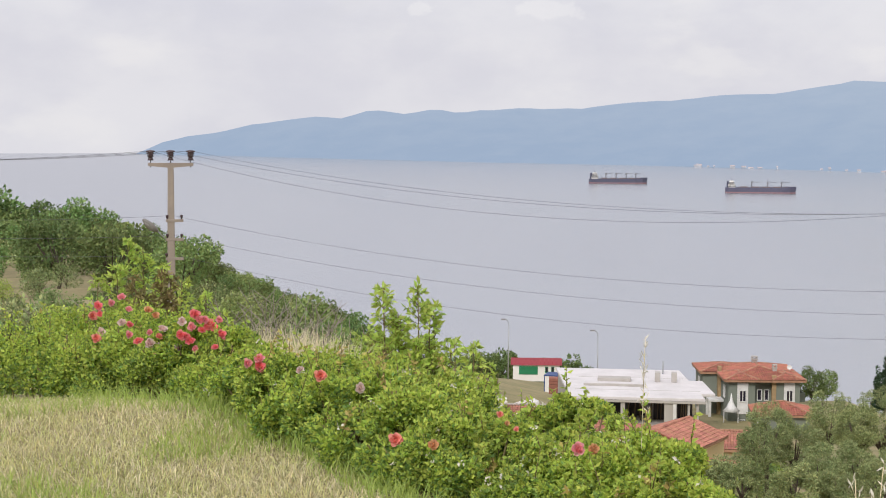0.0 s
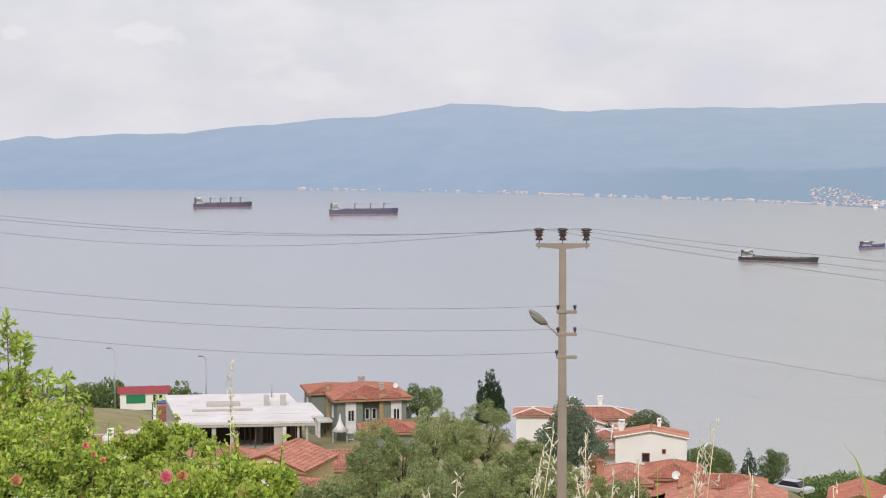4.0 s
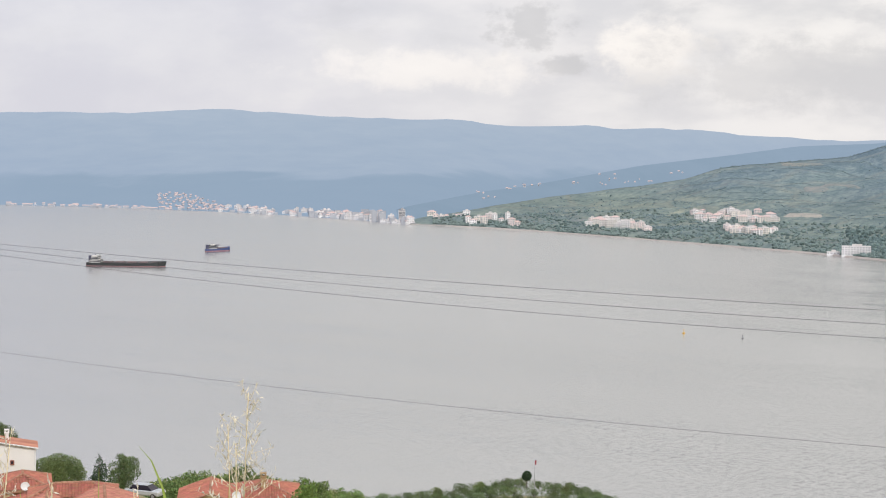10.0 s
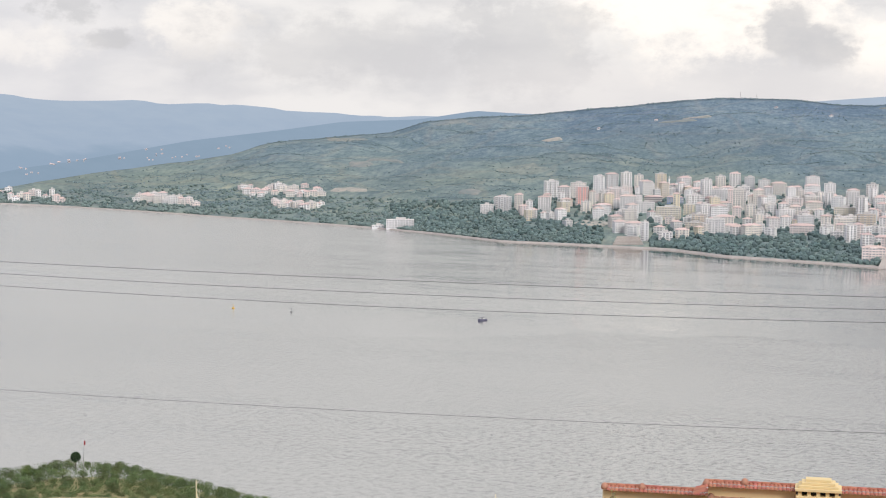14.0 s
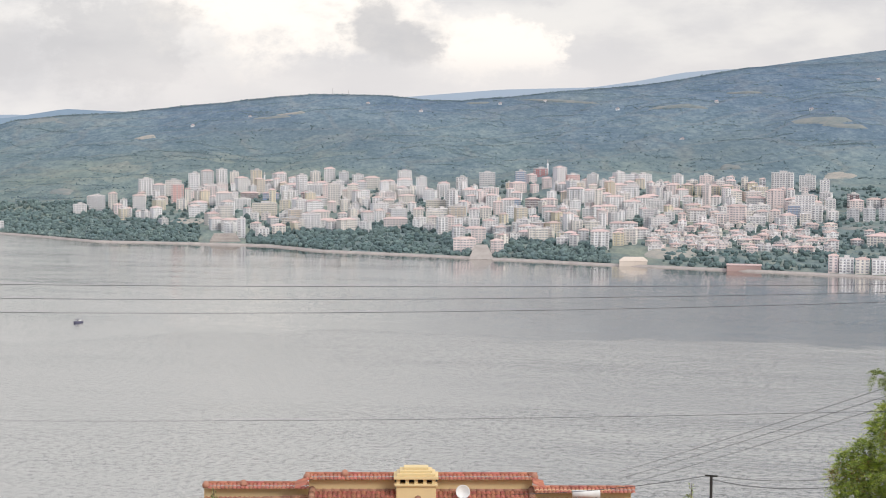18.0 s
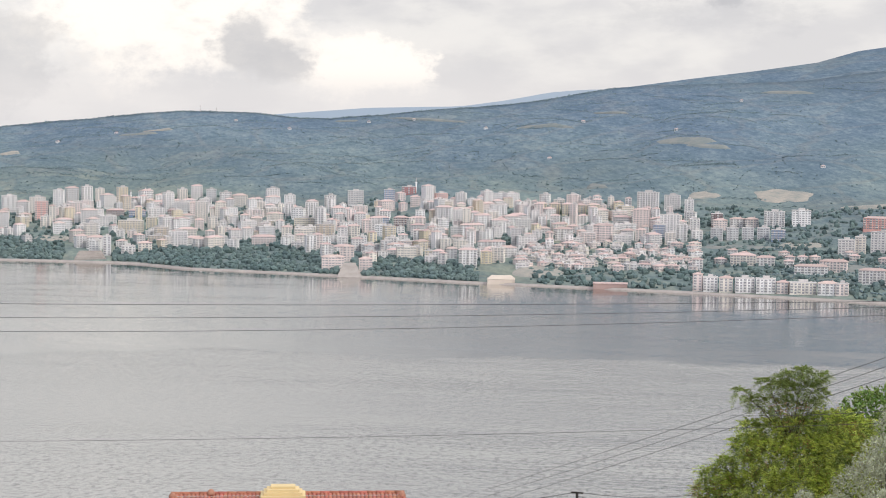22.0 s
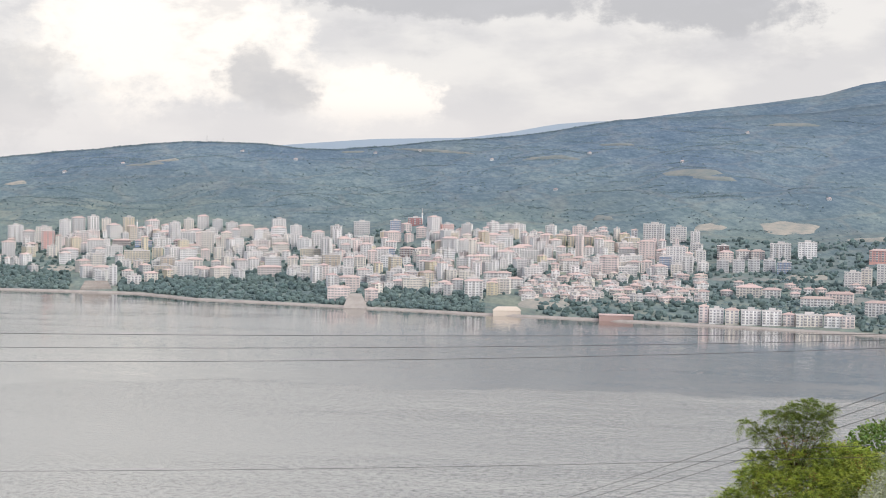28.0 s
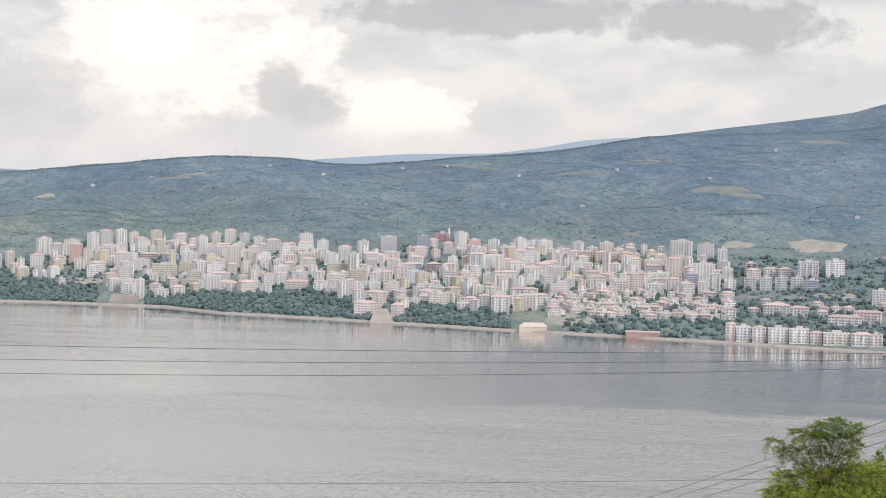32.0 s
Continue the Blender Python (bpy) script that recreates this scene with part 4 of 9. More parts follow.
    # streets of blocks that climb the slope one above another
    for k, (az, el) in enumerate(((65.04, -3.02), (65.45, -3.1), (65.9, -2.98), (66.55, -2.83), (66.95, -2.74), (67.4, -2.70), (67.8, -2.68), (69.64, -2.81), (69.95, -2.83), (70.35, -2.74), (70.8, -2.70), (71.25, -2.73), (71.7, -2.78), (72.15, -2.80), (73.18, -2.71), (73.72, -2.88), (74.43, -2.94), (75.0, -2.86), (75.8, -2.80))):
        w = (22, 18, 24, 16, 20, 17, 14, 13, 14, 15, 17, 15, 18, 22, 20, 17, 18, 16, 24)[k]
        apartment(hill_spot(az, el), -az + rnd.uniform(-12, 12), w, 13, (9, 7, 8, 9, 8, 9, 8, 5, 5, 6, 7, 6, 7, 6, 9, 8, 6, 7, 7)[k], 1 if k % 3 == 1 else 0, (0, 2, 3, 1)[k % 4], (0, 0, 1, 0, 3, 0, 1)[k % 7])
        taken.append((az, el, w))
    for az, el, w, fl, colour in ((68.27, -3.20, 26, 3, 8), (68.95, -3.24, 24, 3, 9), (70.08, -3.32, 17, 4, 8), (76.6, -3.43, 24, 4, 9), (77.25, -3.43, 20, 4, 8), (68.75, -3.72, 34, 6, 6), (72.9, -4.1, 30, 4, 2), (74.2, -3.5, 30, 4, 6)):
        apartment(hill_spot(az, el), -az, w, 12, fl, 0 if colour == 6 else 1, 3, colour)
        taken.append((az, el, w))
    sizes = [(9, 10), (10, 10), (12, 11), (13, 11), (15, 12), (18, 12), (23, 12)]
    row = 0
    while row < 12:
        az = 63.0 + 0.17 * (row % 3)
        while az < 86.7:
            low, top = town_low(az), town_top(az) - 0.42
            el = low + 0.185 * row + 0.06 * math.sin(az * 1.9 + row * 1.3)
            w, d = rnd.choice(sizes)
            r = shore_r(az) + green_depth(az) * hill_s(az, max(el, low))
            free = el < top + 0.05 and rnd.random() > (0.10 if az > 66.5 else 0.5)
            if 72.0 < az < 72.5 and -3.2 < el < -2.9 or 65.6 < az < 67 and -4.1 < el < -3.75:
                free = False
            for a, e, tw in taken:
                if abs(a - az) * r * 0.01745 < (tw + w) * 0.5 and -0.13 < el - e < 0.17:
                    free = False
            if free:
                tall = rnd.random()
                upper = row * 0.185 > 0.5 * (top - low)
                floors = rnd.choice((3, 4, 5, 5)) if not upper else rnd.choice((4, 5, 5, 7))
                if tall > 0.88:
                    floors += 3
                room = (town_top(az) + rnd.uniform(-0.06, 0.08) - el) * 0.01745 * r
                floors = max(3, min(floors, int(room / STOREY)))
                colour = rnd.choices(range(7), (13, 5.0, 4.5, 2.0, 0.6, 0.1, 1.4))[0]
                roof = 1 if rnd.random() < 0.45 else 0
                turn = rnd.choice((0, 0, 0, 12, -14, 28)) + rnd.uniform(-5, 5)
                apartment(hill_spot(az, el), -az + turn, w, d, floors, roof, rnd.choice((0, 2, 3, 3, 1)), colour)
                az += math.degrees((w + rnd.choice((0.6, 1.0, 1.5, 3.0, 6.0))) / r)
            else:
                az += math.degrees(rnd.uniform(6, 14) / r)
        row += 1
    # low villas among trees below the dense rows
    for k in range(118):
        az, el = rnd.uniform(80.9, 86.6), rnd.uniform(-4.8, -3.95)
        apartment(hill_spot(az, el), -az + rnd.uniform(-40, 40), rnd.choice((9, 12, 15)), 9, 2, 1 if rnd.random() < 0.45 else 0, rnd.choice((0, 1)), rnd.choice((0, 0, 1, 2, 2)), "villa", "low villa with a tiled roof among trees", "town villas")
    for k in range(16):
        az, el = rnd.uniform(87.2, 93), rnd.uniform(-4.5, -4.15)
        apartment(hill_spot(az, el), -az + rnd.uniform(-30, 30), 11, 9, 2, 1, 0, rnd.choice((0, 0, 2)), "villa", "low villa with a tiled roof among trees", "town villas")
    # settlements along the shore towards the head of the bay
    for a0, a1, e0, e1, n, fl in ((48.0, 49.8, -3.36, -3.16, 10, 3), (51.9, 53.9, -3.46, -3.24, 17, 3), (55.2, 57.8, -3.14, -2.86, 30, 2), (56.2, 57.8, -3.58, -3.40, 15, 2), (46.9, 48.2, -3.14, -3.0, 8, 2)):
        for k in range(n):
            az = a0 + (a1 - a0) * (k + rnd.random() * 0.6) / n
            el = rnd.uniform(e0, e1)
            apartment(hill_spot(az, el), -az + rnd.uniform(-10, 10), rnd.choice((9, 12, 15)), 11, max(2, fl + rnd.randrange(-1, 2)), rnd.random() < 0.5, rnd.randrange(4), rnd.choice((0, 0, 1, 2)), "apartment_block", "pale holiday apartment block on the green shore", "shore settlements")
    apartment(hill_spot(60.25, -4.12), -60, 38, 12, 4, 0, 3, 3, label="pale grey waterfront hotel with rows of balconies")
    apartment(hill_spot(59.55, -4.20), -60, 17, 8, 1, 0, 3, 3, "boathouse", "low pale boathouse at the water's edge")
    # the far town at the head of the bay, on flat land by the water
    for k in range(150):
        az = 40.2 + 6.1 * rnd.random() ** 0.7
        fl = 1 + int(rnd.random() * 2) if az < 44.4 else 1 + int(rnd.random() * 4)
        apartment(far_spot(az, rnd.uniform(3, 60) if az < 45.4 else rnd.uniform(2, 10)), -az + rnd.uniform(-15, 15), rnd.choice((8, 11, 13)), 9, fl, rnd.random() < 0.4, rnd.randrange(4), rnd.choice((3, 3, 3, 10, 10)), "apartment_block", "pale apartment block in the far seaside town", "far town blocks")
    for k in range(150):
        u = rnd.random()
        az = 38.3 + 2.2 * u
        p = far_spot(az, 10 + rnd.random() ** 1.3 * (20 + 165 * math.sin(math.pi * min(1.0, 0.3 + u * 0.7))))
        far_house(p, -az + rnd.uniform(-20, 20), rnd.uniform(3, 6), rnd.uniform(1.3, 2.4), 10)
    # taller blocks at the head of the bay
    for k in range(22):
        az = 45.0 + 0.95 * rnd.random()
        apartment(far_spot(min(az, 45.4), rnd.uniform(2, 14)) if az < 45.4 else hill_spot(max(az, 46.0), deg_of_shore(46.0) + 0.05), -az, rnd.choice((9, 12)), 9, rnd.choice((4, 5, 6)), 0, 2, rnd.choice((0, 10)), "apartment_block", "white block at the head of the bay", "far town blocks")
    for az, el in ((48.45, -2.3), (48.84, -2.46), (49.47, -2.12), (50.01, -2.06), (50.54, -2.04), (52.5, -1.68), (52.24, -1.98), (53.13, -1.95), (53.66, -1.86), (52.77, -1.86), (51.4, -1.95), (54.6, -1.6)):
        for q in range(3):
            a, r = az + rnd.uniform(-0.25, 0.25), tab(az, (44.4, 3240), (46.2, 3140), (50, 3470), (58, 4200))
            far_house(pol(a, r, height_seen(a, r, el + rnd.uniform(-0.06, 0.03))), -a, rnd.uniform(2, 6), rnd.uniform(0.8, 1.5), 10)
    # farm houses high on the hill
    for az, el in ((73.69, -0.5), (81.93, -1.36), (90.45, -1.64), (72.01, -0.21), (82.98, -0.13), (66.51, -0.99), (77.62, -0.12), (79.9, -0.3), (85.9, -0.35), (68.3, -0.8), (76.2, -0.22), (87.9, 0.6)):
        apartment(hill_spot(az, el), -az + rnd.uniform(-20, 20), 7, 6, 1, 1, 0, 0, "villa", "small white farm house on the wooded hill", "hill farms")
    for az, n in ((22.9, 7), (24.3, 5), (26.5, 4), (28.6, 6), (29.8, 14), (31.2, 8), (32.6, 9), (34.3, 12), (35.4, 9), (36.2, 12), (37.4, 12), (38.4, 14)):
        for k in range(n):
            a = az + rnd.uniform(-0.75, 0.75)
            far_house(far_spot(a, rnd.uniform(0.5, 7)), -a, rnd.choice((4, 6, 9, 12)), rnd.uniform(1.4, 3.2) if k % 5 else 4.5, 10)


build_town()


def rest_of_town():
    ob = mesh_ob("upper_town", _rest[0], _rest[1], None)
    for m in WALLS + [M_TOWNGLASS, M_SLAB, M_TOWNROOF, M_FLATROOF]:
        ob.data.materials.append(m)
    ob.data.polygons.foreach_set("material_index", _rest[2])
    tagged(ob, "crowded pale apartment blocks of the upper and far town", "buildings", kind="stuff")


rest_of_town()


def minaret(az, el, h, label="slender white minaret with a pointed cap"):
    t = thing("minaret", Matrix.Translation(hill_spot(az, el)), label, "minaret", "minarets")
    part("shaft", rod(bmesh.new(), (0, 0, -2), (0, 0, h * 0.72), 1.3, 1.0, 10), WALLS[0], t)
    part("gallery", lathe(bmesh.new(), [(1.0, h * 0.6), (1.9, h * 0.63), (1.9, h * 0.66), (1.0, h * 0.66)], n=10), WALLS[0], t)
    part("cap", rod(bmesh.new(), (0, 0, h * 0.72), (0, 0, h), 1.1, 0.1, 10), M_FLATROOF, t)


minaret(77.72, -2.6, 24)
minaret(68.75, -2.62, 17)
minaret(69.2, -2.62, 17)


def mosque():
    t = thing("mosque", Matrix.Translation(hill_spot(68.97, -2.76)) @ pose(0, 0, 0, 0, 0, -69), "white domed mosque among apartment towers", "mosque")
    part("prayer_hall", boxes((-9, -7, -4, 9, 7, 7)), WALLS[0], t)
    part("dome", lathe(bmesh.new(), [(6.2, 7), (6.0, 9), (4.6, 11.6), (2.4, 13), (0.2, 13.5)]), M_FLATROOF, t)


mosque()


def shore_works():
    # tent-roofed hall, long pink pavilion, stepped plaza, slipway
    t = thing("waterfront_hall", Matrix.Translation(hill_spot(80.46, -5.24)) @ pose(0, 0, 0, 0, 0, -80), "low cream waterfront hall with a pale pitched roof", "hall")
    part("wall", boxes((-15, -7, -3, 15, 7, 4.0)), M_HALL, t)
    bm = bmesh.new()
    v = [bm.verts.new(p) for p in ((-15.5, -7.5, 4.0), (15.5, -7.5, 4.0), (15.5, 7.5, 4.0), (-15.5, 7.5, 4.0), (-10, 0, 8.2), (11, 0, 8.2))]
    for q in ((0, 1, 5, 4), (1, 2, 5), (2, 3, 4, 5), (3, 0, 4), (3, 2, 1, 0)):
        bm.faces.new([v[i] for i in q])
    part("roof", bm, M_HALL, t)
    t = thing("waterfront_pavilion", Matrix.Translation(hill_spot(83.93, -5.32)) @ pose(0, 0, 0, 0, 0, -84), "long low pink pavilion by the strand", "pavilion")
    part("wall", boxes((-18, -6, -3, 18, 6, 4.2)), M_PAVILION, t)
    part("roof", boxes((-18.6, -6.6, 4.2, 18.6, 6.6, 5.2), bevel=0.2), M_TOWNROOF, t)
    t = thing("stepped_plaza", Matrix.Translation(hill_spot(67.5, -4.52)) @ pose(0, 0, 0, 0, 0, -67), "broad concrete steps going up from the waterfront", "steps")
    for i in range(6):
        part("step", boxes((-19 + i, -10 + 3.6 * i, -3, 19 - i, -6 + 3.6 * i, 1.2 + 1.5 * i), bevel=0.1), M_BEACH, t)
    t = thing("slipway", Matrix.Translation(hill_spot(75.63, -5.06)) @ pose(0, 0, 0, 0, 0, -75), "pale concrete slipway running up from the water", "slipway")
    bm = bmesh.new()
    v = [bm.verts.new(p) for p in ((-14, -14, -1), (14, -14, -1), (7, 26, 12), (-7, 26, 12), (-14, -14, -4), (14, -14, -4), (7, 26, -4), (-7, 26, -4))]
    for q in ((0, 1, 2, 3), (1, 0, 4, 5), (2, 1, 5, 6), (3, 2, 6, 7), (0, 3, 7, 4)):
        bm.faces.new([v[i] for i in q])
    part("ramp", bm, M_BEACH, t)


shore_works()


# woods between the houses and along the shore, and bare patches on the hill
# distance haze is mixed into all three crown colours, paler and bluer
M_WOODS = mat("hazy_tree_crowns", (0.10, 0.15, 0.155), (0.155, 0.205, 0.195), 1.0, 0.02, fine=0.9, spec=0.05, island=0.25)
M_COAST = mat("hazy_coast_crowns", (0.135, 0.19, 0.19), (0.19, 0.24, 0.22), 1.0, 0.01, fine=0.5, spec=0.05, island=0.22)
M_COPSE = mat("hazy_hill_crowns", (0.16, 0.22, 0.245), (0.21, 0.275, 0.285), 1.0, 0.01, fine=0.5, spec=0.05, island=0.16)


def woods():
    rnd = random.Random(11)
    ico = bmesh.new()
    bmesh.ops.create_icosphere(ico, subdivisions=1, radius=1.0)
    unit = [v.co.copy() for v in ico.verts]
    tri = [[v.index for v in f.verts] for f in ico.faces]
    ico.free()
    verts, faces = [], []

    def clump(p, r, tall=0.95):
        n = len(verts)
        for u in unit:
            k = r * rnd.uniform(0.7, 1.2)
            verts.append((p.x + u.x * k, p.y + u.y * k, p.z + r * 0.5 + u.z * k * tall))
        faces.extend([[n + i for i in f] for f in tri])

    for k in range(9500):
        az = rnd.uniform(60, 93.6)
        lo, hi = deg_of_shore(az) + 0.06, (town_low(az) + 0.05 if az < 80.5 else -3.7)
        if rnd.random() < 0.62:
            el = lo + (hi - lo) * rnd.random()
        else:
            el = rnd.uniform(town_low(az), town_top(az) - 0.25)
        if 79.7 < az < 81.4 and el < -4.6 or 75.3 < az < 76.0 and el < -4.75 or 66.7 < az < 68.2 and el < -4.0:
            continue
        if 86.5 < az < 91.4 and el < -5.2:
            continue
        if az > 80 and noise.noise(Vector((az * 1.7, el * 5, 2))) < rnd.uniform(-0.5, 0.15):
            continue
        clump(hill_spot(az, el), rnd.uniform(1.5, 3.7) * (1.0 if rnd.random() < 0.8 else 1.35), rnd.uniform(0.7, 1.15))
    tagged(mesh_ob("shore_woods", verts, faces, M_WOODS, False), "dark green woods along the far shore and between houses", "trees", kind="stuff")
    verts, faces = [], []
    for k in range(4200):
        az = rnd.uniform(47, 64)
        e0 = deg_of_shore(az)
        el = e0 + 0.05 + rnd.random() ** 2 * min(0.9, (ridge_green(az) - e0) * 0.6)
        if noise.noise(Vector((az * 2.2, el * 7, 3))) > rnd.uniform(-0.45, 0.25):
            clump(hill_spot(az, el), rnd.uniform(1.6, 3.4), 0.8)
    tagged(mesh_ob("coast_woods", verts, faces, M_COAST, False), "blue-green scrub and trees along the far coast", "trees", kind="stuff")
    verts, faces = [], []
    # hedgerows and strips of wood that run across the slope
    for k in range(240):
        az = rnd.uniform(49, 94)
        e0, e1 = deg_of_shore(az), ridge_green(az)
        lo = town_top(az) + 0.08 if 64 < az < 87 else e0 + 0.3
        if lo > e1 - 0.1:
            continue
        el, slope, n = rnd.uniform(lo, e1 - 0.06), rnd.uniform(-0.14, 0.14), rnd.randrange(8, 60)
        for i in range(n):
            a = az + i * 0.045
            if a < 94.5 and el + slope * i * 0.045 < ridge_green(a) - 0.03:
                clump(hill_spot(a, el + slope * i * 0.045 + rnd.uniform(-0.02, 0.02)), rnd.uniform(0.7, 1.9), 0.6)
    # lone crowns thinly spread between them
    for k in range(9000):
        az = rnd.uniform(50, 95)
        e0, e1 = deg_of_shore(az), ridge_green(az)
        lo = town_top(az) + 0.02 if 64 < az < 87 else e0 + 0.25
        el = lo + (e1 - 0.05 - lo) * rnd.random() ** 1.4
        if lo < e1 - 0.1 and noise.noise(Vector((az * 0.9, el * 3.5, 5))) > rnd.uniform(-0.5, 0.3):
            clump(hill_spot(az, el), rnd.uniform(0.8, 1.9), 0.7)
    # the crest's own trees against the sky
    for k in range(1500):
        az = rnd.uniform(56, 84)
        clump(hill_spot(az, ridge_green(az) - rnd.uniform(0.0, 0.04)), rnd.uniform(0.7, 1.7) * (1.0 + 0.9 * max(0.0, noise.noise(Vector((az * 3.0, 0, 1))))), 0.8)
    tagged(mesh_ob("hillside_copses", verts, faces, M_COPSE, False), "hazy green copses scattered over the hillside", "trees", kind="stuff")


woods()
M_BARE = mat("bare_quarried_earth", (0.43, 0.38, 0.33), (0.24, 0.265, 0.25), 1.0, 0.05, fine=0.2)
M_FIELD = mat("dry_hill_field", (0.27, 0.27, 0.25), (0.165, 0.205, 0.21), 1.0, 0.05, fine=0.2)


def patch(az, el, wa, we, material, name, label, seed, lift=3.0):
    """A field or bare place lying on the far hillside."""
    rnd = random.Random(seed)
    n, rings = 26, 5
    verts, faces = [], []
    wob = [rnd.uniform(0.45, 1.4) for _ in range(n)]
    wob = [(wob[i - 2] + 2 * wob[i - 1] + 2 * wob[i] + wob[(i + 1) % n]) / 6 for i in range(n)]

    def spot(k, j):
        f = k / (rings - 1) * (wob[j] * 0.5 + wob[j - 1] * 0.5)
        t = 2 * math.pi * j / n
        p = hill_spot(az + wa * f * math.cos(t), el + we * f * math.sin(t))
        p.z += lift * (1.0 if k < rings - 1 else -0.8)
        return tuple(p)

    for k in range(rings):
        verts.extend(spot(max(k, 0.02), j) for j in range(n))
    for k in range(rings - 1):
        for j in range(n):
            faces.append((k * n + j, k * n + (j + 1) % n, (k + 1) * n + (j + 1) % n, (k + 1) * n + j))
    tagged(mesh_ob(name, verts, faces, material, True), label, "field", kind="structure")


def parcels():
    """Bare earth, ploughed strips and dry fields lying on the far hillside."""
    for k, (az, el, wa, we, m, name, label) in enumerate((
            (89.2, -2.33, 1.15, 0.17, M_BARE, "ground_quarry", "pale bare earth of a hillside quarry"),
            (86.75, -2.42, 0.55, 0.10, M_BARE, "ground_quarry", "small bare earth scar above the towers"),
            (92.2, -2.62, 1.3, 0.13, M_BARE, "ground_terrace", "pale bare earth terraces on the hillside"),
            (83.4, -2.1, 0.4, 0.06, M_FIELD, "ground_field", "dry knoll above the upper blocks"),
            (86.2, -1.0, 1.1, 0.10, M_FIELD, "ground_orchard", "reddish bare orchard field on the hill"),
            (86.9, -1.12, 0.7, 0.05, M_FIELD, "ground_orchard", "reddish bare orchard field on the hill"),
            (65.05, -1.29, 0.5, 0.05, M_BARE, "ground_field", "pale dry strip on the hill"),
            (68.9, -0.92, 0.9, 0.05, M_FIELD, "ground_field", "pale dry field high on the hill"),
            (69.6, -0.78, 0.6, 0.03, M_BARE, "ground_field", "pale dry field high on the hill"),
            (78.0, -0.08, 1.2, 0.03, M_FIELD, "ground_field", "dry strip along the crest"),
            (81.8, -0.34, 1.2, 0.045, M_FIELD, "ground_field", "dry strip across the upper slope"),
            (83.8, 0.2, 0.7, 0.03, M_FIELD, "ground_field", "dry strip below the crest"),
            (89.2, 0.9, 0.9, 0.05, M_FIELD, "ground_field", "dry bare shoulder of the upper hill"),
            (75.5, -0.17, 0.5, 0.02, M_FIELD, "ground_field", "dry strip along the crest"),
            (59.0, -2.2, 0.5, 0.11, M_FIELD, "ground_field", "reddish ploughed field on the hill"),
            (59.8, -2.05, 0.8, 0.05, M_FIELD, "ground_field", "reddish ploughed field on the hill"),
            (58.6, -2.95, 0.7, 0.05, M_BARE, "ground_field", "pale bare strip on the shore hill"),
            (52.0, -3.12, 1.0, 0.035, M_FIELD, "ground_field", "reddish bank above the shore houses"),
            (62.4, -3.0, 0.5, 0.07, M_FIELD, "ground_field", "reddish bare field beside the town"),
            (66.3, -3.92, 0.65, 0.10, M_BARE, "ground_lot", "bare brown building lot at the town's edge"),
            (72.2, -3.06, 0.25, 0.12, M_BARE, "ground_lot", "pale bare slope between the blocks"),
            (81.6, -4.85, 0.8, 0.22, M_BARE, "ground_bank", "bare brown earth bank behind the waterfront hall"),
            (83.0, -5.0, 0.4, 0.12, M_FIELD, "ground_bank", "dry bank above the strand"),
            (88.0, -3.95, 1.3, 0.07, M_FIELD, "ground_lot", "dry bank below the grey apartment rows"),
            (89.8, -3.85, 0.8, 0.12, M_BARE, "ground_lot", "pale building lot beside the blue office"),
            (91.5, -4.55, 0.8, 0.12, M_FIELD, "ground_lot", "dry slope above the waterfront rows"))):
        patch(az, el, wa, we, m, name, label, k + 1, 2.2)


parcels()


def mast_on_hill(az, h):
    p = hill_spot(az, ridge_green(az) - 0.02)
    t = thing("antenna_mast", Matrix.Translation(p), "slender grey antenna mast on the hill's crest", "mast", "hilltop masts")
    part("mast", rod(bmesh.new(), (0, 0, -4), (0, 0, h), 0.9, 0.3, 6), M_FLATROOF, t)
    for k in range(3):
        part("antenna", boxes((-1.2, -0.3, h * (0.6 + 0.13 * k), 1.2, 0.3, h * (0.6 + 0.13 * k) + 1.6)), M_FLATROOF, t)


mast_on_hill(70.9, 15)
mast_on_hill(71.4, 10)
# power line: concrete poles, insulators, wires, lamps
M_CONC = mat("weathered_concrete_pole", (0.36, 0.30, 0.25), (0.26, 0.22, 0.19), 0.9, 1.2, 0.35, fine=18)
M_INSUL = mat("brown_glazed_insulator", (0.075, 0.045, 0.05), None, 0.25, 3.0, spec=0.6)
M_WIRE = mat("weathered_wire", (0.13, 0.13, 0.14), None, 0.6, 1.0, metal=0.3)
M_STEEL = mat("galvanised_steel", (0.50, 0.51, 0.52), None, 0.45, 2.0, metal=0.6, fine=20)
M_LAMPGREY = mat("weathered_lamp_grey", (0.20, 0.19, 0.18), (0.30, 0.28, 0.26), 0.6, 2.0)
M_LENS = mat("lamp_lens_dull", (0.25, 0.24, 0.22), None, 0.2, 3.0, spec=0.6)


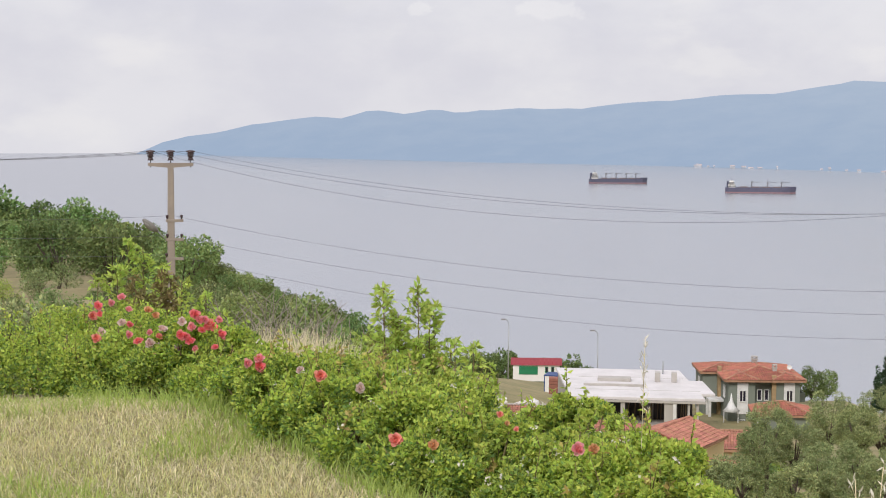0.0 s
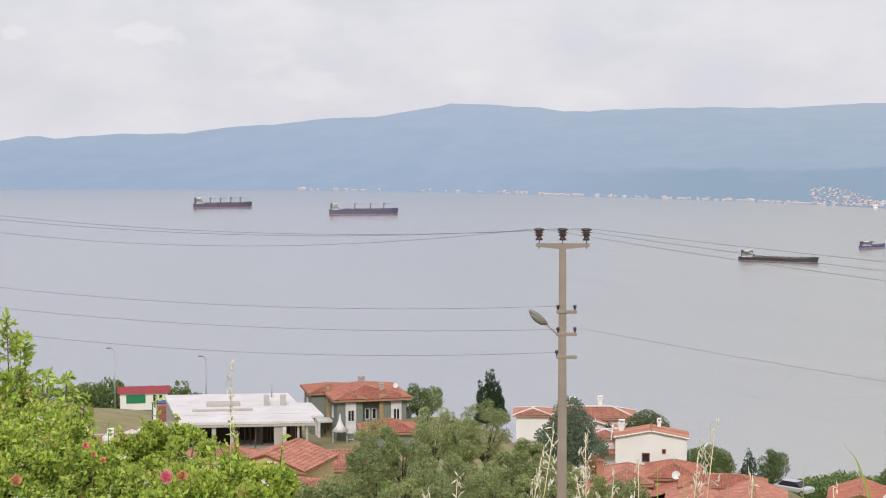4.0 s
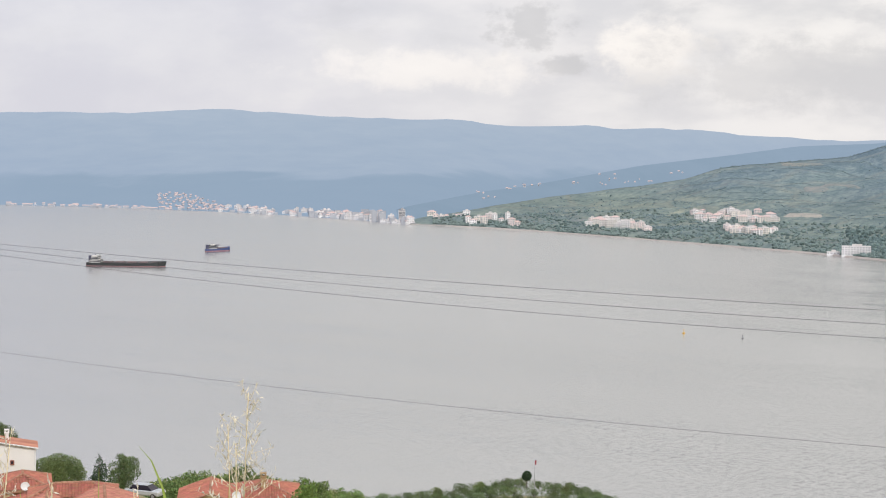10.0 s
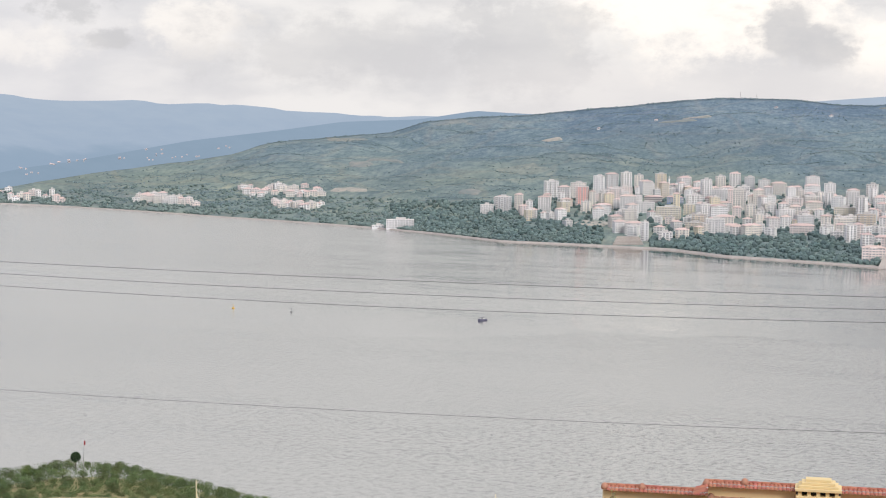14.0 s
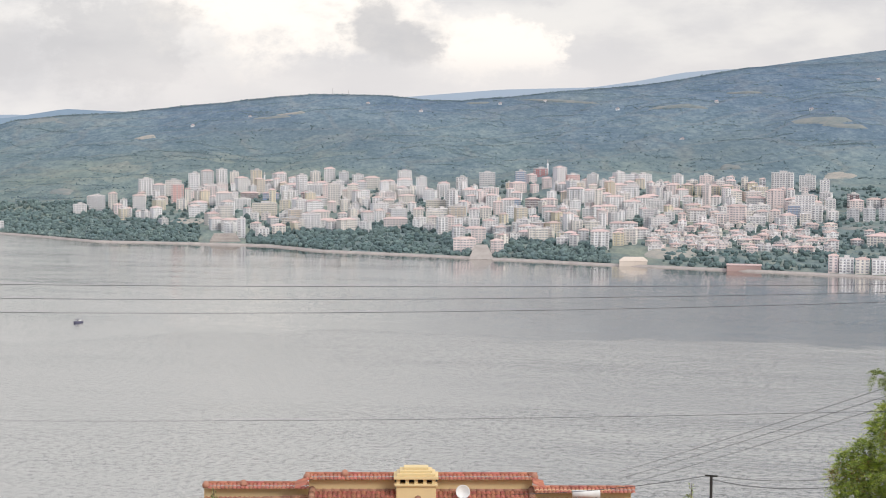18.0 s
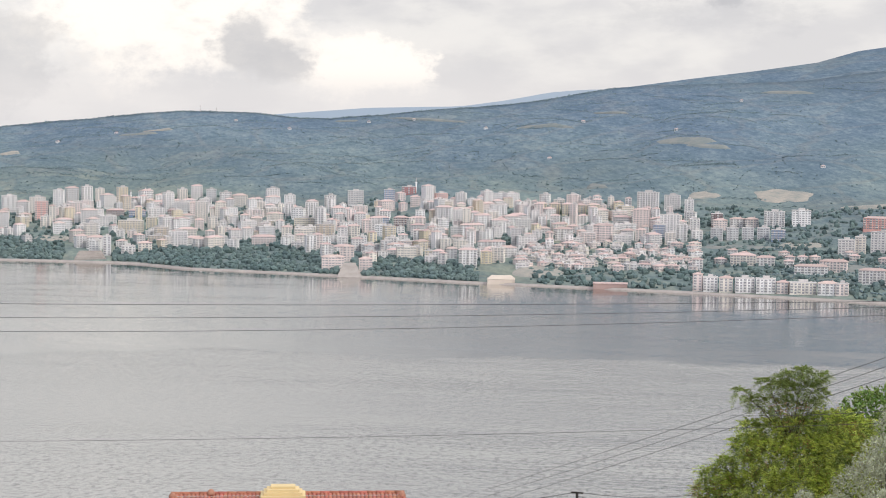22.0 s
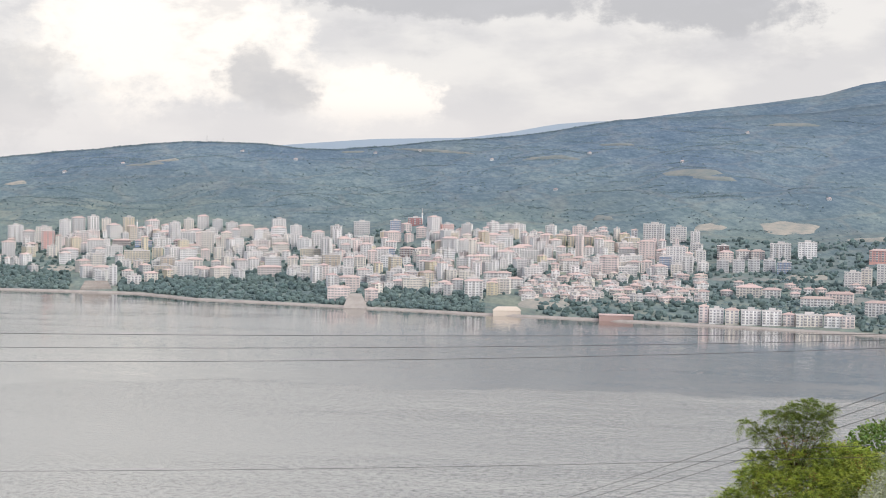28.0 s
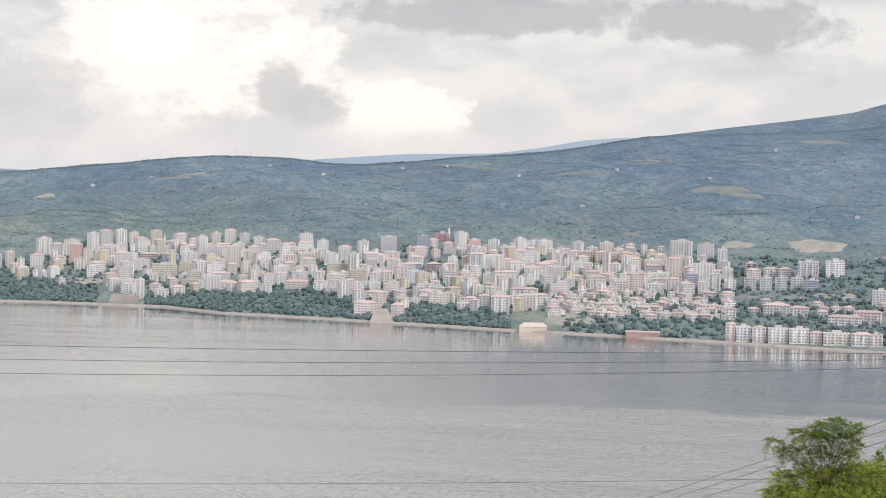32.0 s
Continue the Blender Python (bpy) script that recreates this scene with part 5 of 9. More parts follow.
def power_pole(at, top, arm_dir, label, lamp=True, half=0.95, low_side=1):
    """A square concrete pole; at is its foot, top its height. The arm runs along arm_dir (bearing)."""
    h = top - at[2]
    p = thing("power_pole", Matrix.Translation(at) @ pose(0, 0, 0, 0, 0, arm_dir), label, "power pole", "power poles")
    bm = bmesh.new()
    lo, hi = 0.20, 0.125
    rings = [[bm.verts.new((sx * r, sy * r, z)) for sx, sy in ((-1, -1), (1, -1), (1, 1), (-1, 1))] for r, z in ((lo, -1.0), (hi, h))]
    for i in range(4):
        bm.faces.new((rings[0][i], rings[0][(i + 1) % 4], rings[1][(i + 1) % 4], rings[1][i]))
    bm.faces.new(rings[1])
    bmesh.ops.bevel(bm, geom=[e for e in bm.edges if abs(e.verts[0].co.z - e.verts[1].co.z) > 2], offset=0.025, segments=2, affect="EDGES")
    part("pole_shaft", bm, M_CONC, p)
    bm = bmesh.new()
    z = h + 0.02
    for sgn in (-1, 1):
        v = [bm.verts.new(q) for q in ((0, -0.075, z - 0.06), (0, 0.075, z - 0.06), (0, 0.075, z + 0.15), (0, -0.075, z + 0.15), (sgn * half, -0.055, z + 0.03), (sgn * half, 0.055, z + 0.03), (sgn * half, 0.055, z + 0.15), (sgn * half, -0.055, z + 0.15))]
        for q in ((0, 1, 5, 4), (1, 2, 6, 5), (2, 3, 7, 6), (3, 0, 4, 7), (4, 5, 6, 7)):
            bm.faces.new([v[i] for i in q])
    arm = part("crossarm", bm, M_CONC, p)
    for x in (-half * 0.88, 0, half * 0.88):
        bm = rod(bmesh.new(), (x, 0, z - 0.05), (x, 0, z + 0.3), 0.018)
        lathe(bm, [(0.14, z + 0.26), (0.10, z + 0.34), (0.08, z + 0.40), (0.17, z + 0.44), (0.09, z + 0.49), (0.19, z + 0.54), (0.10, z + 0.58), (0.20, z + 0.62), (0.19, z + 0.66), (0.09, z + 0.69), (0.05, z + 0.70)], (x, 0, 0), 14)
        part("insulator", bm, M_INSUL, arm, "brown glazed pin insulator")
    for k, dz in enumerate((2.26, 3.06, 3.88)):
        zz = h - dz
        bm = boxes((-0.22, -0.17, zz - 0.06, 0.52, -0.11, zz + 0.06), bevel=0.012)
        low = part("lower_crossarm", bm, M_CONC, p)
        for x in (-0.16, 0.44) if k < 2 else (-0.2,):
            part("spool_insulator", lathe(bmesh.new(), [(0.03, zz + 0.06), (0.03, zz + 0.12), (0.06, zz + 0.14), (0.06, zz + 0.22), (0.045, zz + 0.24), (0.01, zz + 0.25)], (x, -0.14, 0), 10), M_INSUL, low)
    if lamp:
        zz = h - 3.05
        arm = part("lamp_bracket", rod(bmesh.new(), (-0.12, -0.1, zz - 0.1), (-0.62, -0.35, zz + 0.42), 0.028), M_STEEL, p)
        bm = bmesh.new()
        bmesh.ops.create_uvsphere(bm, u_segments=16, v_segments=10, radius=1.0)
        m = Matrix.Translation((-0.86, -0.46, zz + 0.62)) @ Euler((0, radians(38), radians(28))).to_matrix().to_4x4() @ Matrix.Diagonal((0.46, 0.2, 0.13, 1))
        bmesh.ops.transform(bm, matrix=m, verts=bm.verts)
        head = part("lamp_head", bm, M_LAMPGREY, p, "grey street lamp head", True)
        bm = bmesh.new()
        bmesh.ops.create_uvsphere(bm, u_segments=14, v_segments=8, radius=1.0)
        m = Matrix.Translation((-0.90, -0.53, zz + 0.56)) @ Euler((0, radians(38), radians(28))).to_matrix().to_4x4() @ Matrix.Diagonal((0.33, 0.15, 0.10, 1))
        bmesh.ops.transform(bm, matrix=m, verts=bm.verts)
        part("lamp_lens", bm, M_LENS, head, smooth=True)
    return p


PB, PA = Vector((32.55, 55.12, 0)), Vector((7.5, 76.63, 0))
power_pole((PB.x, PB.y, ground_z(PB.x, PB.y)), 175.22, -30.5, "square concrete power pole with crossarm, insulators and street lamp")
power_pole((PA.x, PA.y, ground_z(PA.x, PA.y)), 176.62, -5.3, "grey concrete power pole on the slope with a small lamp")
PC = Vector((47, -56.5, 0))
power_pole((PC.x, PC.y, ground_z(PC.x, PC.y)), 180.6, -90, "concrete power pole standing behind the lawn", False, 1.6)
PZ = Vector((-24, 108, 0))
power_pole((PZ.x, PZ.y, ground_z(PZ.x, PZ.y)), 177.0, 20, "concrete power pole farther along the ridge", False)


def wire(a, b, sag, r=0.008, name="power_wire", label="thin sagging overhead power wire"):
    cu = bpy.data.curves.new(name, "CURVE")
    cu.dimensions, cu.bevel_depth, cu.bevel_resolution = "3D", r, 1
    sp = cu.splines.new("POLY")
    n = 40
    sp.points.add(n)
    a, b = Vector(a), Vector(b)
    for i in range(n + 1):
        u = i / n
        p = a.lerp(b, u)
        sp.points[i].co = (p.x, p.y, p.z - 4 * sag * u * (1 - u), 1)
    cu.materials.append(M_WIRE)
    tagged(new(name, cu), label, "wire", "overhead wires")


B3 = ((31.82, 55.53, 175.93), (32.54, 55.11, 175.93), (33.25, 54.69, 175.93))
A3 = ((6.67, 76.70, 177.3), (7.5, 76.63, 177.3), (8.33, 76.55, 177.3))
Z3 = ((-24.7, 107.7, 177.6), (-24, 108, 177.6), (-23.3, 108.3, 177.6))
C3 = ((50.15, -56.5, 181.82), (49.78, -56.5, 180.72), (45.64, -56.5, 179.58))
for k in range(3):
    wire(A3[k], B3[k], (1.42, 0.98, 0.92)[k], 0.0065)
    wire(Z3[k], A3[k], 1.0, 0.009)
    wire(B3[k], C3[k], (3.22, 2.48, 1.58)[k], 0.006)
wire((32.9, 55.2, 172.4), (44.7, -56.3, 179.2), 2.2, 0.0045)
for k, (dz, dza) in enumerate(((2.05, 1.75), (2.88, 2.3), (3.7, 2.8))):
    wire((7.6, 76.5, 176.62 - dz), (32.45, 55.0, 175.22 - dz), (0.85, 0.8, 0.95)[k], 0.006)
    wire((-24, 108, 177.0 - dz), (7.4, 76.5, 176.62 - dz), 1.0, 0.0075)


def street_lamp(at, top, lean):
    h = top - at[2]
    p = thing("street_lamp", Matrix.Translation(at) @ pose(0, 0, 0, 0, 0, lean), "tall galvanised street lamp with a short arm", "street lamp", "street lamps")
    part("mast", rod(bmesh.new(), (0, 0, -0.5), (0, 0, h - 0.5), 0.11, 0.07), M_STEEL, p)
    bm = bmesh.new()
    pts = [Vector((-0.5 * u, 0, h - 0.5 + 0.45 * math.sin(u * math.pi / 2))) for u in (0, 0.25, 0.5, 0.75, 1)]
    for a, b in zip(pts, pts[1:]):
        rod(bm, a, b, 0.055)
    arm = part("arm", bm, M_STEEL, p)
    part("lamp_head", boxes((-1.1, -0.17, h - 0.12, -0.4, 0.17, h + 0.04), bevel=0.05), M_LAMPGREY, arm)


for az, r, top in ((12.2, 258, 147.4), (16.35, 250, 148.0), (19.2, 250, 146.6), (26.72, 300, 134.2)):
    q = pol(az, r)
    street_lamp((q.x, q.y, ground_z(q.x, q.y)), top, -az + 12)

# wires by the eastern houses
ARM = Vector((0.22, -0.34, 0))
q = pol(82.93, 62) + ARM
wz = ground_z(q.x, q.y)
pole = thing("service_pole", Matrix.Translation((q.x, q.y, wz)), "short dark wooden service pole with two wires", "pole")
M_DARKWOOD = mat("tarred_wood", (0.035, 0.03, 0.028), None, 0.9, 3.0, 0.3)
top = 180 - 62 * math.tan(radians(11.75))
part("post", rod(bmesh.new(), (0, 0, -0.5), (0, 0, top - wz), 0.06, 0.05), M_DARKWOOD, pole)
part("crosspiece", boxes((-0.03, -0.22, top - wz - 0.06, 0.03, 0.22, top - wz), bevel=0.01), M_DARKWOOD, pole)
wire((q.x, q.y, top), tuple(ARM + pol(76.6, 70, 180 - 70 * math.tan(radians(12.5)))), 0.15, 0.012, "service_wire", "dark service wire running to a house")
wire((q.x, q.y, top), tuple(ARM + pol(88, 48, 180 - 48 * math.tan(radians(11.5)))), 0.2, 0.010, "service_wire", "dark service wire running into the trees")
wire((q.x, q.y, top - 0.15), tuple(ARM + pol(88, 48, 180 - 48 * math.tan(radians(11.75)))), 0.25, 0.012, "service_wire", "dark service wire running into the trees")
for k, (e0, e1) in enumerate(((11.75, 6.18), (11.96, 6.48), (12.21, 6.83))):
    wire(tuple(ARM + pol(80, 70, 180 - 70 * math.tan(radians(e0)))), tuple(ARM + pol(95, 34, 180 - 34 * math.tan(radians(e1)))), 0.06, 0.006, "service_wire", "thin wire rising past the trees")
wire(tuple(ARM + pol(87.7, 38, 180 - 38 * math.tan(radians(9.22)))), tuple(ARM + pol(97, 26, 180 - 26 * math.tan(radians(8.2)))), 0.08, 0.005, "service_wire", "pale thin cable in front of the trees")
# houses on the slope
M_TILE = mat("terracotta_tiles", (0.48, 0.175, 0.115), (0.33, 0.13, 0.092), 0.85, 0.8, 0.3, fine=9, island=0.18)
M_TILEPINK = mat("faded_terracotta_tiles", (0.51, 0.225, 0.16), (0.36, 0.16, 0.115), 0.9, 0.8, 0.3, fine=9, island=0.18)
M_RIDGE = mat("mortared_ridge_tiles", (0.46, 0.25, 0.17), (0.30, 0.15, 0.10), 0.9, 2.0, 0.3, fine=12, island=0.15)
M_YELLOW = mat("yellow_render", (0.72, 0.56, 0.32), (0.64, 0.50, 0.29), 0.9, 0.5, 0.1, fine=14)
M_GREENWALL = mat("sage_green_render", (0.225, 0.25, 0.205), (0.185, 0.205, 0.175), 0.9, 0.5, 0.1, fine=14)
M_WHITEWALL = mat("white_render", (0.87, 0.845, 0.83), (0.76, 0.73, 0.705), 0.9, 0.4, 0.1, fine=14)
M_WHITETRIM = mat("white_trim_paint", (0.80, 0.79, 0.77), None, 0.6, 2.0)
M_STONE = mat("ochre_stone_quoins", (0.45, 0.32, 0.17), (0.30, 0.21, 0.12), 0.9, 2.5, 0.4, fine=10)
M_MEMBRANE = mat("white_roof_membrane", (0.75, 0.71, 0.715), (0.56, 0.53, 0.525), 0.8, 0.35, 0.1, fine=6)
M_RAWCONC = mat("raw_concrete", (0.50, 0.47, 0.44), (0.40, 0.37, 0.34), 0.95, 0.8, 0.3, fine=10)
M_GLASS = mat("house_window_glass", (0.035, 0.03, 0.045), None, 0.08, 1.0, spec=0.7)
M_REDSHEET = mat("red_metal_sheet", (0.33, 0.035, 0.045), None, 0.5, 0.5, fine=8)
M_GREENDOOR = mat("green_roller_door", (0.03, 0.26, 0.12), None, 0.5, 0.5, fine=8)
M_BRICK = mat("red_brick_stack", (0.36, 0.15, 0.11), (0.26, 0.11, 0.085), 0.9, 2.0, 0.3, fine=12)
# near-black paints the shade inside openings and rooms; also tyre rubber
M_DARKIN = mat("shade_and_tyre_black", (0.07, 0.06, 0.06), None, 0.9, 1.0)
M_TIMBER = mat("scaffold_timber", (0.24, 0.17, 0.11), None, 0.9, 3.0, 0.3)


def tile_field(parent, origin, along, up, length, slope, cut0=0.0, cut1=0.0, material=None, pitch=0.26, course=0.0):
    """A sloping field of half-round tiles; cut0 and cut1: how far its ends lean in towards the ridge."""
    o, u, v = Vector(origin), Vector(along).normalized(), Vector(up).normalized()
    n = u.cross(v).normalized()
    if n.z < 0:
        n = -n
    verts, faces = [], []
    cols = max(2, int(length / pitch))
    for i in range(cols):
        x0, x1 = i * length / cols, (i + 1) * length / cols
        xm = (x0 + x1) / 2
        top = slope
        if cut0 and xm < cut0:
            top = slope * xm / cut0
        if cut1 and length - xm < cut1:
            top = min(top, slope * (length - xm) / cut1)
        if top < 0.1:
            continue
        steps = [0.0, top] if not course else [k * course for k in range(int(top / course) + 1)] + [top]
        for s0, s1 in zip(steps, steps[1:]):
            b = len(verts)
            for s, lift in ((s0, 0.035 if course else 0.0), (s1, 0.0)):
                for f, hgt in ((0.0, 0.0), (0.18, 0.055), (0.5, 0.085), (0.82, 0.055), (1.0, 0.0)):
                    verts.append(tuple(o + u * (x0 + (x1 - x0) * f) + v * s + n * (hgt + lift)))
            for k in range(4):
                faces.append((b + k, b + k + 1, b + k + 6, b + k + 5))
    me = bpy.data.meshes.new("tile_field")
    me.from_pydata(verts, [], faces)
    me.materials.append(material or M_TILE)
    ob = new("tile_field", me)
    ob.parent = parent
    return tagged(ob, kind="stuff")


def ridge(parent, a, b, r=0.13, material=None):
    a, b = Vector(a), Vector(b)
    bm = bmesh.new()
    n = max(1, int((b - a).length / 0.45))
    for i in range(n):
        rod(bm, a.lerp(b, i / n), a.lerp(b, (i + 1.08) / n), r * 1.08, r * 0.92, 8)
    return part("ridge_cap", bm, material or M_RIDGE, parent, kind="stuff")


def roof(parent, x0, y0, x1, y1, z, rise, over=0.5, gable=False, material=None, ridges=None, course=0.42, trim=None):
    """A tiled hip or gable roof over a rectangle of the house's own frame; the long side takes the ridge."""
    x0, y0, x1, y1 = x0 - over, y0 - over, x1 + over, y1 + over
    w, d = x1 - x0, y1 - y0
    deck = bmesh.new()
    top = part("roof", deck, trim or M_RIDGE, parent)
    swap = d > w
    if swap:
        w, d = d, w
    T = (lambda x, y, zz: Vector((x0 + y, y0 + x, zz))) if swap else (lambda x, y, zz: Vector((x0 + x, y0 + y, zz)))
    k = 0.0 if gable else d / 2
    c = [T(0, 0, z), T(w, 0, z), T(w, d, z), T(0, d, z)]
    r0, r1 = T(k, d / 2, z + rise), T(w - k, d / 2, z + rise)
    bm = bmesh.new()
    vs = [bm.verts.new(p) for p in c] + [bm.verts.new(p - Vector((0, 0, 0.2))) for p in c] + [bm.verts.new(r0), bm.verts.new(r1)]
    for q in ((0, 1, 9, 8), (2, 3, 8, 9)) + (() if gable else ((1, 2, 9), (3, 0, 8))) + ((4, 5, 1, 0), (5, 6, 2, 1), (6, 7, 3, 2), (7, 4, 0, 3), (7, 6, 5, 4)):
        bm.faces.new([vs[i] for i in q])
    bmesh.ops.recalc_face_normals(bm, faces=bm.faces)
    bm.to_mesh(top.data)
    bm.free()
    sl = math.hypot(d / 2, rise)
    lift = Vector((0, 0, 0.02))
    for a, b in ((c[0], c[1]), (c[2], c[3])):
        mid = (r0 + r1) / 2 - (a + b) / 2
        al = (b - a).normalized()
        mid = mid - al * mid.dot(al)
        tile_field(top, a + lift, al, mid, w, sl, k, k, material, course=course)
    if not gable:
        for a, b, r in ((c[1], c[2], r1), (c[3], c[0], r0)):
            mid = r - (a + b) / 2
            tile_field(top, a + lift, (b - a), mid, d, math.hypot(k, rise), d / 2, d / 2, material, course=course)
        for a, r in ((c[0], r0), (c[1], r1), (c[2], r1), (c[3], r0)):
            ridge(top, a + lift * 2, r + lift * 3, material=ridges)
    else:
        for a, r in ((c[0], r0), (c[1], r1), (c[2], r1), (c[3], r0)):
            ridge(top, a + lift * 2, r + lift * 3, 0.1, material=ridges)
    ridge(top, r0 + lift * 3, r1 + lift * 3, material=ridges)
    return top


def gable_cap(parent, x0, y0, x1, y1, z, rise):
    """A shallow gabled roof whose gable looks to -y, with white verges."""
    deck = bmesh.new()
    xm = (x0 + x1) / 2
    v = [deck.verts.new(p) for p in ((x0, y0, z), (xm, y0, z + rise), (x1, y0, z), (x0, y1, z), (xm, y1, z + rise), (x1, y1, z))]
    for q in ((0, 1, 4, 3), (1, 2, 5, 4)):
        deck.faces.new([v[i] for i in q])
    top = part("roof", deck, M_TILEPINK, parent)
    sl = math.hypot(xm - x0, rise)
    tile_field(top, (x0, y1, z + 0.02), (0, -1, 0), (xm - x0, 0, rise), y1 - y0, sl, material=M_TILEPINK)
    tile_field(top, (x1, y0, z + 0.02), (0, 1, 0), (xm - x1, 0, rise), y1 - y0, sl, material=M_TILEPINK)
    ridge(top, (xm, y0, z + rise + 0.08), (xm, y1, z + rise + 0.08))
    for x in (x0, x1):
        ridge(top, (x, y0, z + 0.05), (xm, y0, z + rise + 0.05), 0.09, M_WHITETRIM)


def house(at, yaw, label, category="house", name="house"):
    return thing(name, Matrix.Translation(at) @ pose(0, 0, 0, 0, 0, yaw), label, category, "hillside houses")


def walls(parent, x0, y0, x1, y1, z0, z1, material, gable=0.0, along_y=False, label=""):
    """A wall block with a real thickness at the top; gable raises two ends to a point."""
    bm = boxes((x0, y0, z0, x1, y1, z1))
    if gable:
        for e in (0, 1):
            if along_y:
                y = (y0, y1)[e]
                s = 0.12 if e == 0 else -0.12
                tri = [(x0, y, z1), (x1, y, z1), ((x0 + x1) / 2, y, z1 + gable)]
                off = Vector((0, s, 0))
            else:
                x = (x0, x1)[e]
                s = 0.12 if e == 0 else -0.12
                tri = [(x, y0, z1), (x, y1, z1), (x, (y0 + y1) / 2, z1 + gable)]
                off = Vector((s, 0, 0))
            a = [bm.verts.new(p) for p in tri]
            b = [bm.verts.new(Vector(p) + off) for p in tri]
            bm.faces.new(a)
            bm.faces.new(b[::-1])
            for i in range(3):
                bm.faces.new((a[i], a[(i + 1) % 3], b[(i + 1) % 3], b[i]))
    return part("wall", bm, material, parent, label)


def window(parent, face, c, z, w, h, at, frame=None, bars=1, depth=0.1):
    """A framed window on a wall face: '-y', '+y', '-x' or '+x' at that coordinate."""
    s = -1 if face[0] == "-" else 1
    ax = face[1]

    def B(bm, a0, z0, a1, z1, d0, d1):
        lo, hi = sorted((at + s * d0, at + s * d1))
        if ax == "y":
            box(bm, a0, lo, z0, a1, hi, z1)
        else:
            box(bm, lo, a0, z0, hi, a1, z1)

    t = 0.09
    bm = bmesh.new()
    B(bm, c - w / 2, z, c + w / 2, z + t, -0.05, depth)
    B(bm, c - w / 2, z + h - t, c + w / 2, z + h, -0.05, depth)
    B(bm, c - w / 2, z + t, c - w / 2 + t, z + h - t, -0.05, depth)
    B(bm, c + w / 2 - t, z + t, c + w / 2, z + h - t, -0.05, depth)
    for i in range(bars):
        x = c - w / 2 + (i + 1) * w / (bars + 1)
        B(bm, x - 0.04, z + t, x + 0.04, z + h - t, -0.05, depth * 0.8)
    win = part("window", bm, frame or M_WHITETRIM, parent)
    bm = bmesh.new()
    B(bm, c - w / 2 + t, z + t, c + w / 2 - t, z + h - t, 0.004, 0.025)
    part("pane", bm, M_GLASS, win)
    return win


def chimney(parent, x, y, z0, z1, w=0.6, material=None, cap=True):
    bm = boxes((x - w / 2, y - w / 2, z0, x + w / 2, y + w / 2, z1), bevel=0.02)
    ch = part("chimney", bm, material or M_WHITEWALL, parent)
    if cap:
        bm = boxes((x - w * 0.68, y - w * 0.68, z1, x + w * 0.68, y + w * 0.68, z1 + 0.1))
        for sx in (-1, 1):
            for sy in (-1, 1):
                box(bm, x + sx * w * 0.4 - 0.06, y + sy * w * 0.4 - 0.06, z1 + 0.1, x + sx * w * 0.4 + 0.06, y + sy * w * 0.4 + 0.06, z1 + 0.32)
        box(bm, x - w * 0.6, y - w * 0.6, z1 + 0.32, x + w * 0.6, y + w * 0.6, z1 + 0.42)
        part("chimney_cap", bm, material or M_WHITEWALL, ch)
    return ch


def dish(at, yaw, r=0.4, label="white satellite dish on a bracket"):
    t = thing("satellite_dish", Matrix.Translation(at) @ pose(0, 0, 0, 0, 0, yaw), label, "satellite dish", "satellite dishes")
    bm = bmesh.new()
    prof = [(0.02, 0.0), (r * 0.5, 0.05), (r * 0.85, 0.14), (r, 0.2), (r * 1.01, 0.22), (r * 0.85, 0.17), (r * 0.4, 0.07), (0.02, 0.04)]
    lathe(bm, prof, n=18)
    bmesh.ops.transform(bm, matrix=Matrix.Translation((0, 0, r + 0.15)) @ Euler((radians(65), 0, 0)).to_matrix().to_4x4(), verts=bm.verts)
    part("reflector", bm, M_WHITETRIM, t)
    part("bracket", rod(bmesh.new(), (0, 0.1, -0.1), (0, 0, r + 0.15), 0.025), M_STEEL, t)
    part("feed_arm", rod(bmesh.new(), (0, 0, r * 0.4), (0, -r * 1.3, r * 1.1), 0.015), M_STEEL, t)


